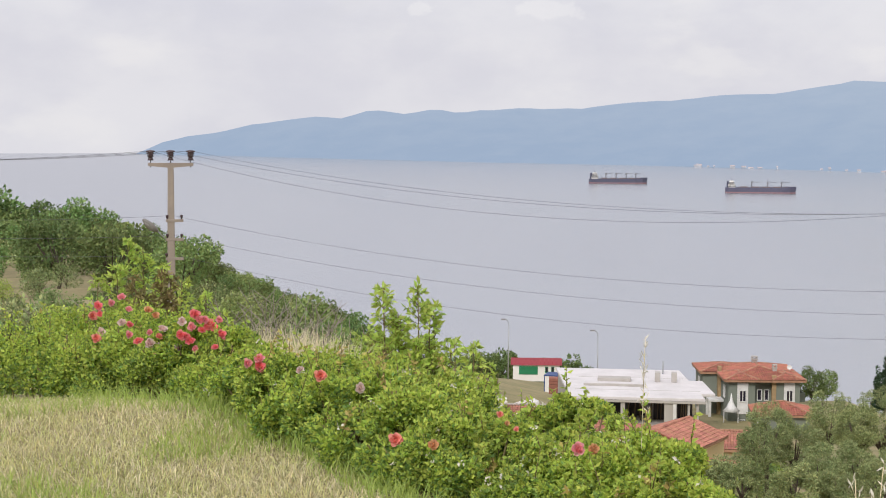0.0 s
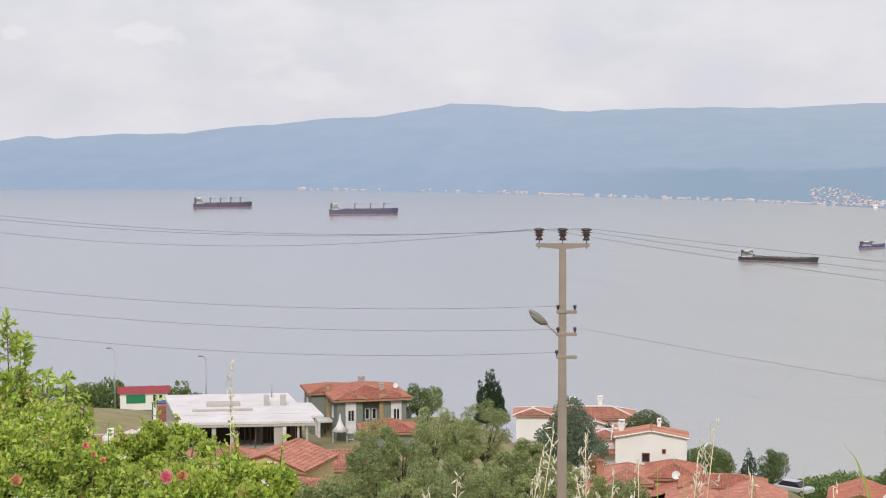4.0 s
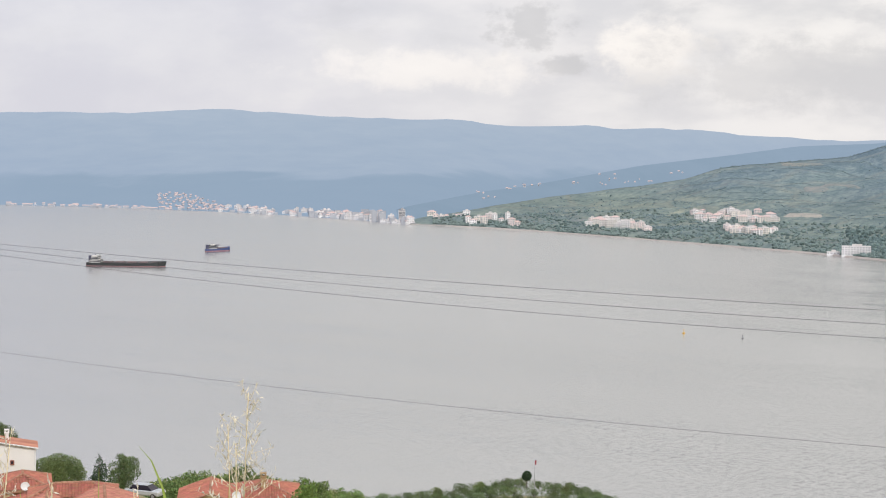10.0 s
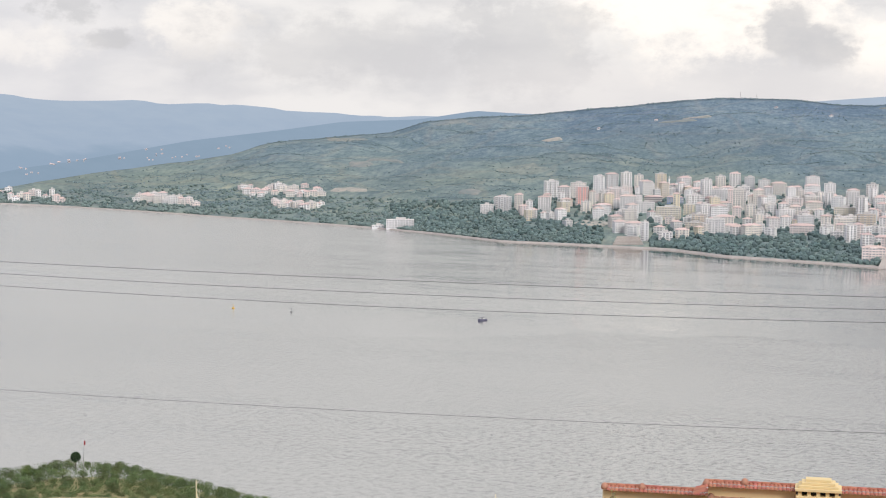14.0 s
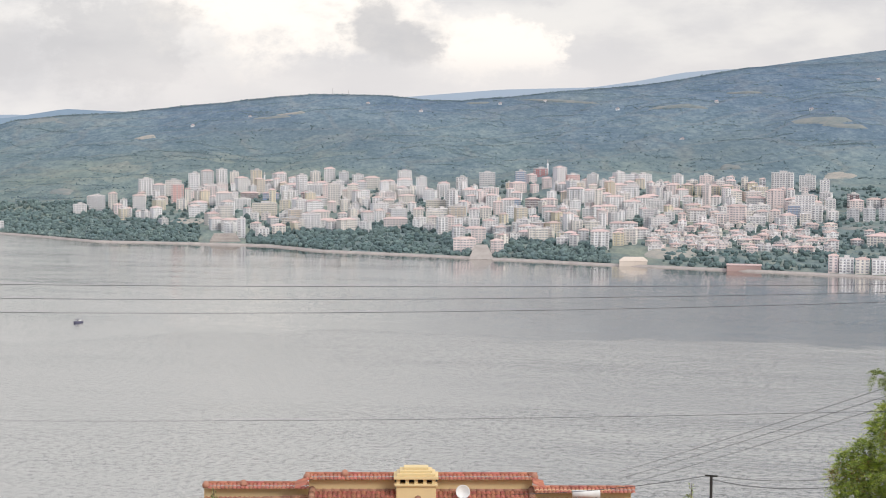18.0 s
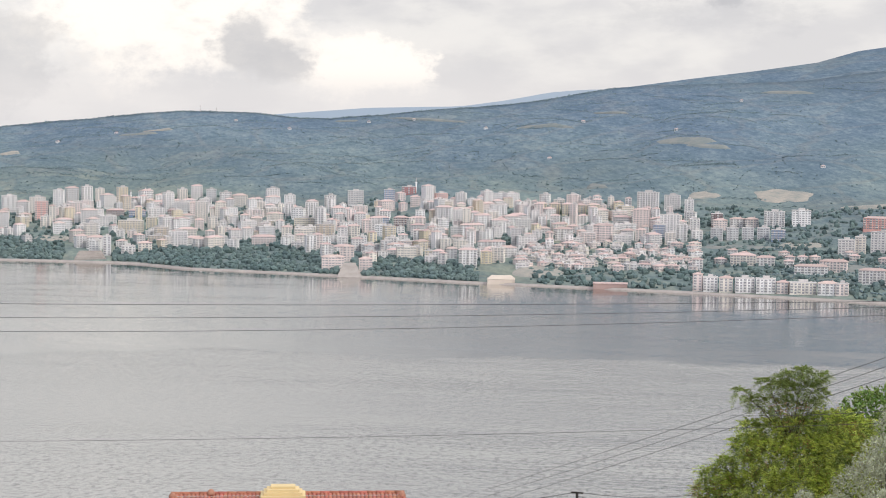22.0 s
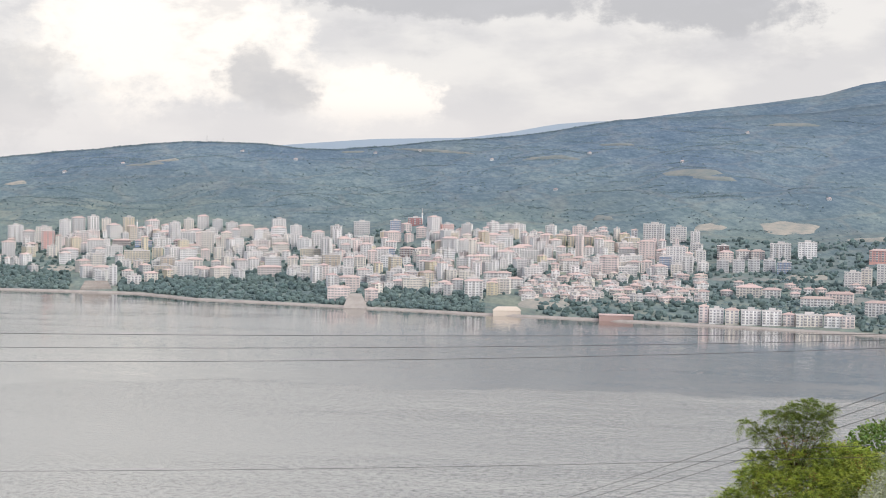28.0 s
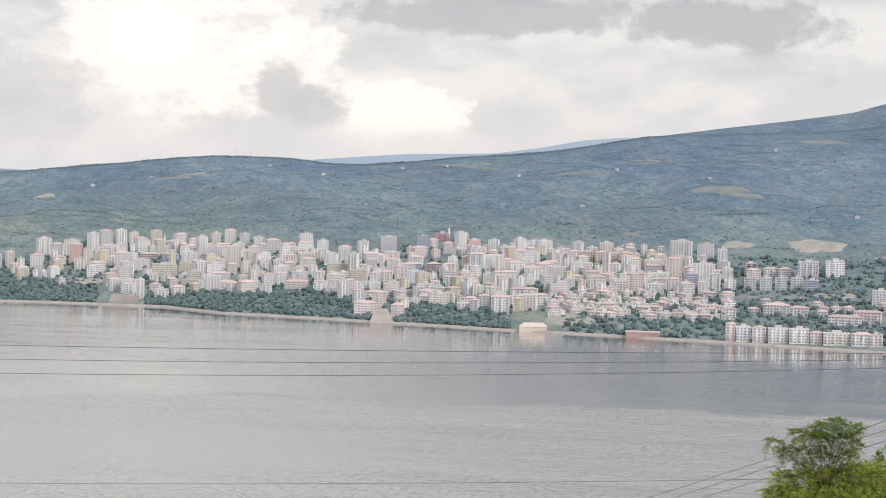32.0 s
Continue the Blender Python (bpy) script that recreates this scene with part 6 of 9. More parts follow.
# the green two-storey house, a corner towards the lawn
def green_house():
    p = pol(23.35, 203.5, 142.1)
    h = house(p, -13.9, "sage green two-storey house with red tiled hip roof")
    # own frame: corner at the origin, front along +x, side along +y
    walls(h, 0, 0, 3.0, 10.4, -3, 5.4, M_GREENWALL)
    walls(h, 3.0, 0.9, 5.3, 10, -3, 5.4, M_GREENWALL)
    walls(h, 5.3, 0.15, 8.1, 9.6, -3, 5.4, M_GREENWALL)
    walls(h, -2.0, 6.0, 0, 11.6, -3, 5.38, M_GREENWALL)
    roof(h, 0, 0, 8.1, 10.4, 5.4, 0.95, 0.55)
    roof(h, -2.0, 6.0, 3.0, 11.6, 5.36, 0.6, 0.4)
    roof(h, -0.1, -0.2, 3.1, 4.6, 5.42, 0.55, 0.4)
    roof(h, 5.2, -0.1, 8.2, 4.6, 5.43, 0.5, 0.4)
    for x in (1.6, 6.9):
        y = 0.0 if x < 5 else 0.15
        part("bay_trim", boxes((x - 0.62, y - 0.1, 1.5, x + 0.62, y, 5.05), bevel=0.03), M_WHITETRIM, h, "white window surround")
        window(h, "-y", x, 2.9, 0.8, 1.35, y - 0.1)
    for x in (3.65, 4.45):
        window(h, "-y", x, 2.9, 0.55, 1.3, 0.9, bars=0)
    window(h, "-y", 1.6, 0.3, 0.6, 0.6, 0.0)
    for y, x in ((2.6, 0.0), (8.8, -2.0)):
        window(h, "-x", y, 3.0, 0.9, 1.4, x)
    part("stone_pier", boxes((4.9, 0.02, -1, 5.4, 0.35, 5.9), bevel=0.03), M_STONE, h, "ochre stone pier")
    part("stone_pier", boxes((-0.35, 5.2, -1, 0.05, 6.0, 6.1), bevel=0.03), M_STONE, h, "ochre stone pier")
    part("balcony", boxes((8.1, 3, 2.4, 9.3, 6, 2.6), (9.2, 3, 2.6, 9.3, 6, 3.4), (8.1, 3, 2.6, 9.3, 3.1, 3.4), bevel=0.02), M_GREENWALL, h)
    chimney(h, 4.0, 6.4, 6.0, 6.75, 0.6, M_RAWCONC)
    chimney(h, 5.6, 2.4, 5.6, 6.4, 0.45, M_RAWCONC)
    part("porch", boxes((-1.7, 3.2, -1, -1.4, 3.6, 2.3), (-1.7, 5.0, -1, -1.4, 5.4, 2.3), (-1.7, 3.2, 2.3, 0.0, 5.4, 2.6), bevel=0.03), M_WHITETRIM, h, "white arched porch")
    part("canopy_roof", lathe(bmesh.new(), [(1.0, 2.1), (0.5, 2.6), (0.18, 3.3), (0.03, 4.1)], (0.1, -1.4, 0), 8), M_WHITETRIM, h, "white pointed canopy")
    for sx in (-1, 1):
        part("canopy_post", rod(bmesh.new(), (0.1 + sx * 0.8, -1.4, -1), (0.1 + sx * 0.8, -1.4, 2.2), 0.05), M_WHITETRIM, h)
    dish((h.matrix_basis @ Vector((7.4, 3, 5.9))), -20, 0.28)
    # annex in front
    q = pol(24.25, 193.5, 142.75)
    a = house(q, -19, "low sage green annex with tiled hip roof")
    walls(a, 0, 0, 5.6, 5, -3, 2.7, M_GREENWALL)
    roof(a, 0, 0, 5.6, 5, 2.7, 1.0, 0.45)
    part("corner_canopy", lathe(bmesh.new(), [(0.75, -0.4), (0.5, 0.6), (0.18, 1.6), (0.03, 2.6)], (0.1, -0.9, 0), 8), M_WHITETRIM, a, "white pointed canopy")
    part("canopy_post", rod(bmesh.new(), (0.1, -0.9, -3), (0.1, -0.9, 0), 0.06), M_WHITETRIM, a)
    # the paved yard and its low wall
    yard = house(pol(22.75, 193, 142.3), -21, "pale paved yard ramp with low wall", "yard", "yard_ramp")
    part("paving", boxes((-0.6, -3, -3, 4.6, 11, -0.1)), M_RAWCONC, yard)
    part("low_wall", boxes((4.6, -3, -3, 4.85, 9, 0.7), bevel=0.03), M_STONE, yard)


green_house()


def unfinished_building():
    b = house(pol(18.38, 186.2, 145.2), -20.9, "unfinished single-storey concrete building with white membrane roof", "building", "unfinished_building")
    w, d = 13.6, 18.5

    def lean(bm):
        """The plan leans to one side towards the rear."""
        for v in bm.verts:
            v.co.x -= 0.13 * max(0.0, v.co.y)
        return bm

    part("roof_slab", lean(boxes((-0.2, -0.3, 2.75, w + 0.2, d, 3.05), bevel=0.03)), M_MEMBRANE, b, "white membrane roof")
    part("roof_slab", lean(boxes((w - 3, 3.0, 2.72, w + 1.7, d - 7, 3.02), bevel=0.03)), M_MEMBRANE, b, "white membrane roof")
    part("slab_edge", boxes((-0.3, -0.42, 2.5, w + 0.3, -0.3, 2.74), bevel=0.01), M_RAWCONC, b)
    part("floor_slab", lean(boxes((-0.2, -0.3, -2.2, w + 0.2, d, 0.0))), M_RAWCONC, b)
    part("rear_wall", lean(boxes((0, d - 0.3, 0, w, d - 0.1, 2.75))), M_DARKIN, b)
    part("side_wall", lean(boxes((0, 0.4, 0, 0.2, d - 0.3, 2.75))), M_RAWCONC, b)
    for x in (3.2, 5.1, 9.6):
        part("pillar", boxes((x, -0.2, 0, x + (0.45 if x < 9 else 1.3), 0.2, 2.75), bevel=0.02), M_RAWCONC, b)
    for x in (12.0, 12.9):
        part("pillar", boxes((x, -0.1, 0, x + 0.25, 0.2, 2.75), bevel=0.02), M_RAWCONC, b)
    rnd = random.Random(3)
    for k in range(16):
        x, y = rnd.uniform(5.4, 12.8), rnd.uniform(0.8, 5)
        part("prop", rod(bmesh.new(), (x, y, 0), (x + rnd.uniform(-0.15, 0.15), y, 2.75), 0.05), M_TIMBER, b)
    for k in range(5):
        part("partition", boxes((1.0 + k * 2.5, 4 + (k % 3), 0, 2.6 + k * 2.5, 4.2 + (k % 3), 2.75)), M_DARKIN, b)
    part("plank", boxes((2.4, 9.6, 3.05, 6.0, 11.2, 3.4), bevel=0.03), M_RAWCONC, b)
    part("roof_upstand", boxes((1.0, 6.4, 3.05, 7.4, 6.7, 3.3), bevel=0.02), M_RAWCONC, b)
    for x in (8.6, 10.4):
        part("roof_vent", boxes((x, 9.8, 3.05, x + 0.6, 10.8, 4.1), bevel=0.03), M_RAWCONC, b)
    part("roof_vent", rod(bmesh.new(), (9.5, 15.6, 3.05), (9.5, 15.6, 4.5), 0.08), M_STEEL, b)
    part("roof_membrane_seam", boxes((0.2, 4.2, 3.052, w - 0.2, 4.26, 3.07), (0.2, 12.4, 3.052, w - 0.2, 12.46, 3.07)), M_RAWCONC, b)
    part("hanging_sheet", boxes((10.5, -0.34, -0.9, 10.85, -0.3, 2.6)), M_WHITETRIM, b, "pale hanging plastic sheet")


unfinished_building()


def shed():
    s = house(pol(16.95, 268, 137.5), -17, "white roadside shed with red sheet roof and green door", "shed", "shed")
    s.scale = (0.74, 0.63, 0.6)
    walls(s, -2.8, 0, 6.6, 7, -2, 2.2, M_WHITEWALL)
    bm = bmesh.new()
    v = [bm.verts.new(p) for p in ((-3.3, -0.5, 2.15), (7.1, -0.5, 2.15), (7.1, 3.5, 3.4), (-3.3, 3.5, 3.4), (7.1, 7.5, 2.15), (-3.3, 7.5, 2.15))]
    for q in ((0, 1, 2, 3), (3, 2, 4, 5), (0, 5, 4, 1)):
        bm.faces.new([v[i] for i in q])
    part("roof", bm, M_REDSHEET, s)
    for i in range(13):
        part("roof_seam", rod(bmesh.new(), (-3.1 + i * 0.83, -0.5, 2.18), (-3.1 + i * 0.83, 3.5, 3.43), 0.035, n=5), M_REDSHEET, s)
    door = part("door", boxes((-1.6, -0.06, -0.3, 2.2, 0.0, 1.8)), M_GREENDOOR, s, "green roller door")
    for i in range(8):
        part("door_slat", boxes((-1.6, -0.09, -0.28 + i * 0.26, 2.2, -0.06, -0.1 + i * 0.26)), M_GREENDOOR, door)
    for x in (4.0, 5.2):
        window(s, "-y", x, 0.2, 0.6, 1.5, 0.0, M_GREENDOOR, 0)
    c = house((69.8, 221.3, 140.6), -30, "small white site office container with blue edges", "container", "site_office")
    walls(c, 0, 0, 2.2, 2.6, -1, 2.3, M_WHITEWALL)
    M_BLUE = mat("blue_edge_paint", (0.05, 0.09, 0.24), None, 0.5)
    for x in (-0.03, 2.1):
        part("corner_post", boxes((x, -0.06, -1, x + 0.13, 0.06, 2.34)), M_BLUE, c)
    part("roof_rail", boxes((-0.06, -0.08, 2.3, 2.26, 2.66, 2.44), bevel=0.02), M_BLUE, c)
    part("doorway", boxes((1.2, -0.03, -0.8, 2.0, 0.0, 1.9)), M_DARKIN, c)
    for i, (x, y) in enumerate(((66.2, 208), (68.0, 207.2))):
        p = thing("brick_pallet", Matrix.Translation((x, y, ground_z(x, y))) @ pose(0, 0, 0, 0, 0, -18), "pallet stacked with red bricks", "bricks", "brick pallets")
        for k in range(5):
            part("brick_layer", boxes((0, 0, k * 0.4, 1.9, 1.4, k * 0.4 + 0.37), bevel=0.02), M_BRICK, p)


shed()


def white_house():
    h = house((101.4, 160.6, 142.2), -33.4, "white house with gable wall and red tiled roof")
    walls(h, 0, 0, 7.5, 3.8, -7, 3.5, M_WHITEWALL, 0.75, True)
    gable_cap(h, -0.25, -0.25, 7.75, 4.2, 3.5, 0.75)
    walls(h, -3.4, 2.5, 0, 7, -7, 3.0, M_WHITEWALL)
    roof(h, -3.4, 2.5, 1.0, 7, 3.0, 0.5, 0.4, material=M_TILEPINK, ridges=M_WHITETRIM)
    window(h, "-y", 3.2, 0.95, 0.85, 1.0, 0.0, M_BRICK, 0)
    window(h, "-y", 5.1, 1.9, 0.42, 0.5, 0.0, M_BRICK, 0)
    part("gutter_pipe", rod(bmesh.new(), (7.4, -0.06, -5), (7.4, -0.06, 3.4), 0.05), M_WHITETRIM, h)
    part("eave_trim", boxes((-0.5, -0.5, 3.3, -0.38, 9, 3.5)), M_WHITETRIM, h)
    chimney(h, 0.6, 3.2, 3.4, 4.5, 0.55)
    chimney(h, 4.6, 3.2, 3.8, 4.7, 0.4)
    part("porch_roof", boxes((-1.9, 0.6, 1.6, -0.1, 2.6, 1.8), bevel=0.03), M_TILE, h)
    part("porch", boxes((-1.8, 2.3, -2, -0.1, 2.5, 1.6)), M_WHITEWALL, h)
    g = house((110.9, 199.3, 137.2), -30, "white two-storey villa with several red tiled roofs")
    walls(g, 0, 0, 4.2, 5, -6, 4.4, M_WHITEWALL)
    roof(g, 0, 0, 4.2, 5, 4.4, 0.5, 0.4, material=M_TILEPINK, ridges=M_WHITETRIM)
    walls(g, 4.2, 1.2, 15, 6.5, -6, 3.9, M_WHITEWALL)
    roof(g, 4.2, 1.2, 15, 6.5, 3.9, 1.0, 0.5, material=M_TILEPINK, ridges=M_WHITETRIM)
    walls(g, 7.5, -0.6, 12.5, 2, -6, 2.9, M_WHITEWALL, 0.9, True)
    roof(g, 7.5, -0.6, 12.5, 4.6, 2.9, 0.9, 0.4, True, M_TILEPINK, M_WHITETRIM)
    part("porch_roof", boxes((3.6, -0.6, 2.6, 5.6, 1.2, 2.85), bevel=0.03), M_TILE, g)
    window(g, "-y", 2.8, -0.2, 0.9, 1.0, 0.0)
    window(g, "-y", 4.9, 0.3, 0.6, 1.9, 1.2)
    window(g, "-y", 13.6, 1.0, 1.0, 1.2, 1.2)
    chimney(g, 7.2, 4, 4.5, 5.7, 0.7)
    chimney(g, 10.8, 4.6, 4.6, 5.8, 0.55)
    y = house((91, 141, 139), -33, "low white garden wall behind the olive trees", "wall", "garden_wall")
    part("wall", boxes((0, 0, 0, 11, 0.3, 4.6), bevel=0.03), M_WHITEWALL, y)


white_house()


def parked_car(az, r, turn):
    """A small pale hatchback standing on the lane below the houses."""
    q = pol(az, r)
    z = ground_z(q.x, q.y)
    paint = mat("silver_car_paint", (0.62, 0.64, 0.67), (0.56, 0.58, 0.61), 0.3, 0.5, metal=0.4)
    c = thing("car", Matrix.Translation((q.x, q.y, z)) @ pose(0, 0, 0, 0, 0, turn), "small silver hatchback parked on the lane", "car")
    body = part("body", boxes((-2.0, -0.85, 0.3, 2.0, 0.85, 0.95), bevel=0.14), paint, c)
    bm = bmesh.new()
    v = [bm.verts.new(p) for p in ((-1.85, -0.78, 0.93), (1.15, -0.78, 0.93), (1.15, 0.78, 0.93), (-1.85, 0.78, 0.93), (-1.45, -0.62, 1.45), (0.4, -0.62, 1.45), (0.4, 0.62, 1.45), (-1.45, 0.62, 1.45))]
    for f in ((4, 5, 6, 7), (0, 1, 5, 4), (1, 2, 6, 5), (2, 3, 7, 6), (3, 0, 4, 7)):
        bm.faces.new([v[i] for i in f])
    cabin = part("cabin", bm, M_GLASS, c, "dark glazed cabin")
    part("car_roof", boxes((-1.5, -0.63, 1.44, 0.44, 0.63, 1.5), bevel=0.03), paint, cabin)
    for x in (-1.25, 1.3):
        for y in (-0.82, 0.82):
            tyre = part("wheel", rod(bmesh.new(), (x, y - 0.1, 0.31), (x, y + 0.1, 0.31), 0.31, n=16), M_DARKIN, c)
            part("rim", rod(bmesh.new(), (x, y - 0.11, 0.31), (x, y + 0.11, 0.31), 0.19, n=12), M_STEEL, tyre)
    for y in (-0.6, 0.6):
        part("headlight", boxes((1.97, y - 0.18, 0.62, 2.02, y + 0.18, 0.78), bevel=0.02), M_WHITETRIM, body)


parked_car(37.95, 205, -70)


# clustered tiled roofs nearer the lawn
def terrace_roofs():
    t = house(pol(21.1, 152, 144.9), -44, "yellow house with gabled front and faded tiled roofs")
    walls(t, -3.4, 0, 3.4, 7, -6, 5.0, M_YELLOW, 1.3, True)
    roof(t, -3.4, 0, 3.4, 7, 5.0, 1.3, 0.3, True, M_TILEPINK, M_TILEPINK)
    walls(t, 1.2, -5, 8.8, -2.2, -6, 4.7, M_YELLOW, 0.4)
    roof(t, 1.2, -5, 8.8, -2.2, 4.7, 0.4, 0.3, True, M_TILEPINK, M_TILEPINK)
    walls(t, -4.6, -3.2, 1.0, 0, -6, 3.9, M_YELLOW, 0.6)
    roof(t, -4.6, -3.2, 1.0, 0, 3.9, 0.6, 0.3, True, M_TILEPINK, M_TILEPINK)
    chimney(t, 2.0, -4.0, 4.7, 6.0, 0.8, M_YELLOW)
    window(t, "-y", 0.0, 2.9, 0.9, 1.1, 0.0)
    window(t, "-y", 5.0, 2.2, 1.0, 1.1, -5.0)
    window(t, "-y", 7.4, 2.2, 0.8, 1.1, -5.0)
    q = house((60.0, 152.6, 143.2), -21, "yellow gabled wing with tiled verge")
    walls(q, 0, 0, 8, 5, -3, 4.2, M_YELLOW, 1.2)
    roof(q, 0, 0, 8, 5, 4.2, 1.2, 0.35, True, M_TILEPINK)
    u = house((44.6, 157.8, 146.4), -16.5, "small house with faded tile roof and pale verges")
    walls(u, 0, 0, 6.2, 6, -3, 3.0, M_WHITEWALL, 1.1, True)
    roof(u, 0, 0, 6.2, 6, 3.0, 1.1, 0.4, True, M_TILEPINK, M_RAWCONC)
    chimney(u, 1.2, 1.5, 3, 4.6, 0.5)
    for k, dx in enumerate((-1.6, 1.5)):
        p = (u.matrix_basis @ Vector((2.5 + dx, -2 + 3.6, 0)))
        w = thing("water_tank", Matrix.Translation((p.x, p.y, 149.9 + 0.5 * k)), "white rooftop water tank", "water tank", "water tanks")
        part("tank", lathe(bmesh.new(), [(0.5, -0.6), (0.5, 0.7), (0.44, 0.82), (0.12, 0.9), (0.12, 1.0)], n=14), M_WHITETRIM, w)
    x = house((49.5, 150.6, 146.0), -18, "low house with red tiled hip roof")
    walls(x, 0, 0, 8, 6, -3, 2.9, M_WHITEWALL)
    roof(x, 0, 0, 8, 6, 2.9, 1.2, 0.4, material=M_TILEPINK)
    r = house((87.0, 139.8, 143.0), -33.5, "low house with a jumble of red tiled roofs")
    walls(r, 0, 0, 4.2, 7, -6, 3.0, M_YELLOW)
    roof(r, 0, 0, 4.2, 7, 3.0, 0.9, 0.4, material=M_TILEPINK)
    walls(r, 4.2, 1.5, 8.7, 7.5, -6, 3.3, M_YELLOW)
    roof(r, 4.2, 1.5, 8.7, 7.5, 3.3, 0.95, 0.4, material=M_TILE)
    walls(r, -1.5, -2.6, 4.0, 1.5, -6, 2.4, M_YELLOW, 0.9, True)
    roof(r, -1.5, -2.6, 4.0, 3.5, 2.4, 0.9, 0.4, True, M_TILEPINK)
    roof(r, 4.4, -2.0, 9.3, 3.0, 2.2, 0.9, 0.4, True, M_TILE)
    chimney(r, -0.4, 1.0, 3.0, 4.6, 0.5, M_TILEPINK)
    dish(r.matrix_basis @ Vector((6.6, 0, 3.3)), -30)
    y = house((83.6, 124.2, 144.6), -36, "yellow house with red tiled gable roofs")
    walls(y, 0, 0, 4.6, 6, -6, 2.6, M_YELLOW, 0.85, True)
    roof(y, 0, 0, 4.6, 6, 2.6, 0.85, 0.35, True, M_TILEPINK)
    walls(y, 4.6, -1.0, 9.6, 6, -6, 2.9, M_YELLOW, 0.95, True)
    roof(y, 4.6, -1.0, 9.6, 6, 2.9, 0.95, 0.35, True, M_TILEPINK)
    walls(y, 1.0, 5.6, 8.0, 9.5, -6, 3.1, M_YELLOW)
    roof(y, 1.0, 5.6, 8.0, 9.5, 3.1, 0.8, 0.35, material=M_TILE)
    z = house((106.8, 131.8, 140.6), -41, "yellow house with dark red tiled roofs")
    walls(z, 0, 0, 5.5, 7, -6, 3.0, M_YELLOW, 1.0, True)
    roof(z, 0, 0, 5.5, 7, 3.0, 1.1, 0.4, True, M_TILE)
    walls(z, 4.5, 1.0, 11, 8, -6, 3.1, M_YELLOW)
    roof(z, 4.5, 1.0, 11, 8, 3.1, 1.2, 0.4, material=M_TILE)
    chimney(z, 7.8, 3.0, 3.6, 5.0, 0.5, M_STONE)
    dish(z.matrix_basis @ Vector((5.2, -0.2, 3.2)), -35, 0.45)
    roof_y = house((102.6, 142.5, 141.5), -36, "small outbuilding with pale tiled roof")
    walls(roof_y, 0, 0, 3.5, 3, -6, 1.8, M_YELLOW)
    roof(roof_y, 0, 0, 3.5, 3, 1.8, 0.7, 0.3, material=M_TILEPINK)


terrace_roofs()


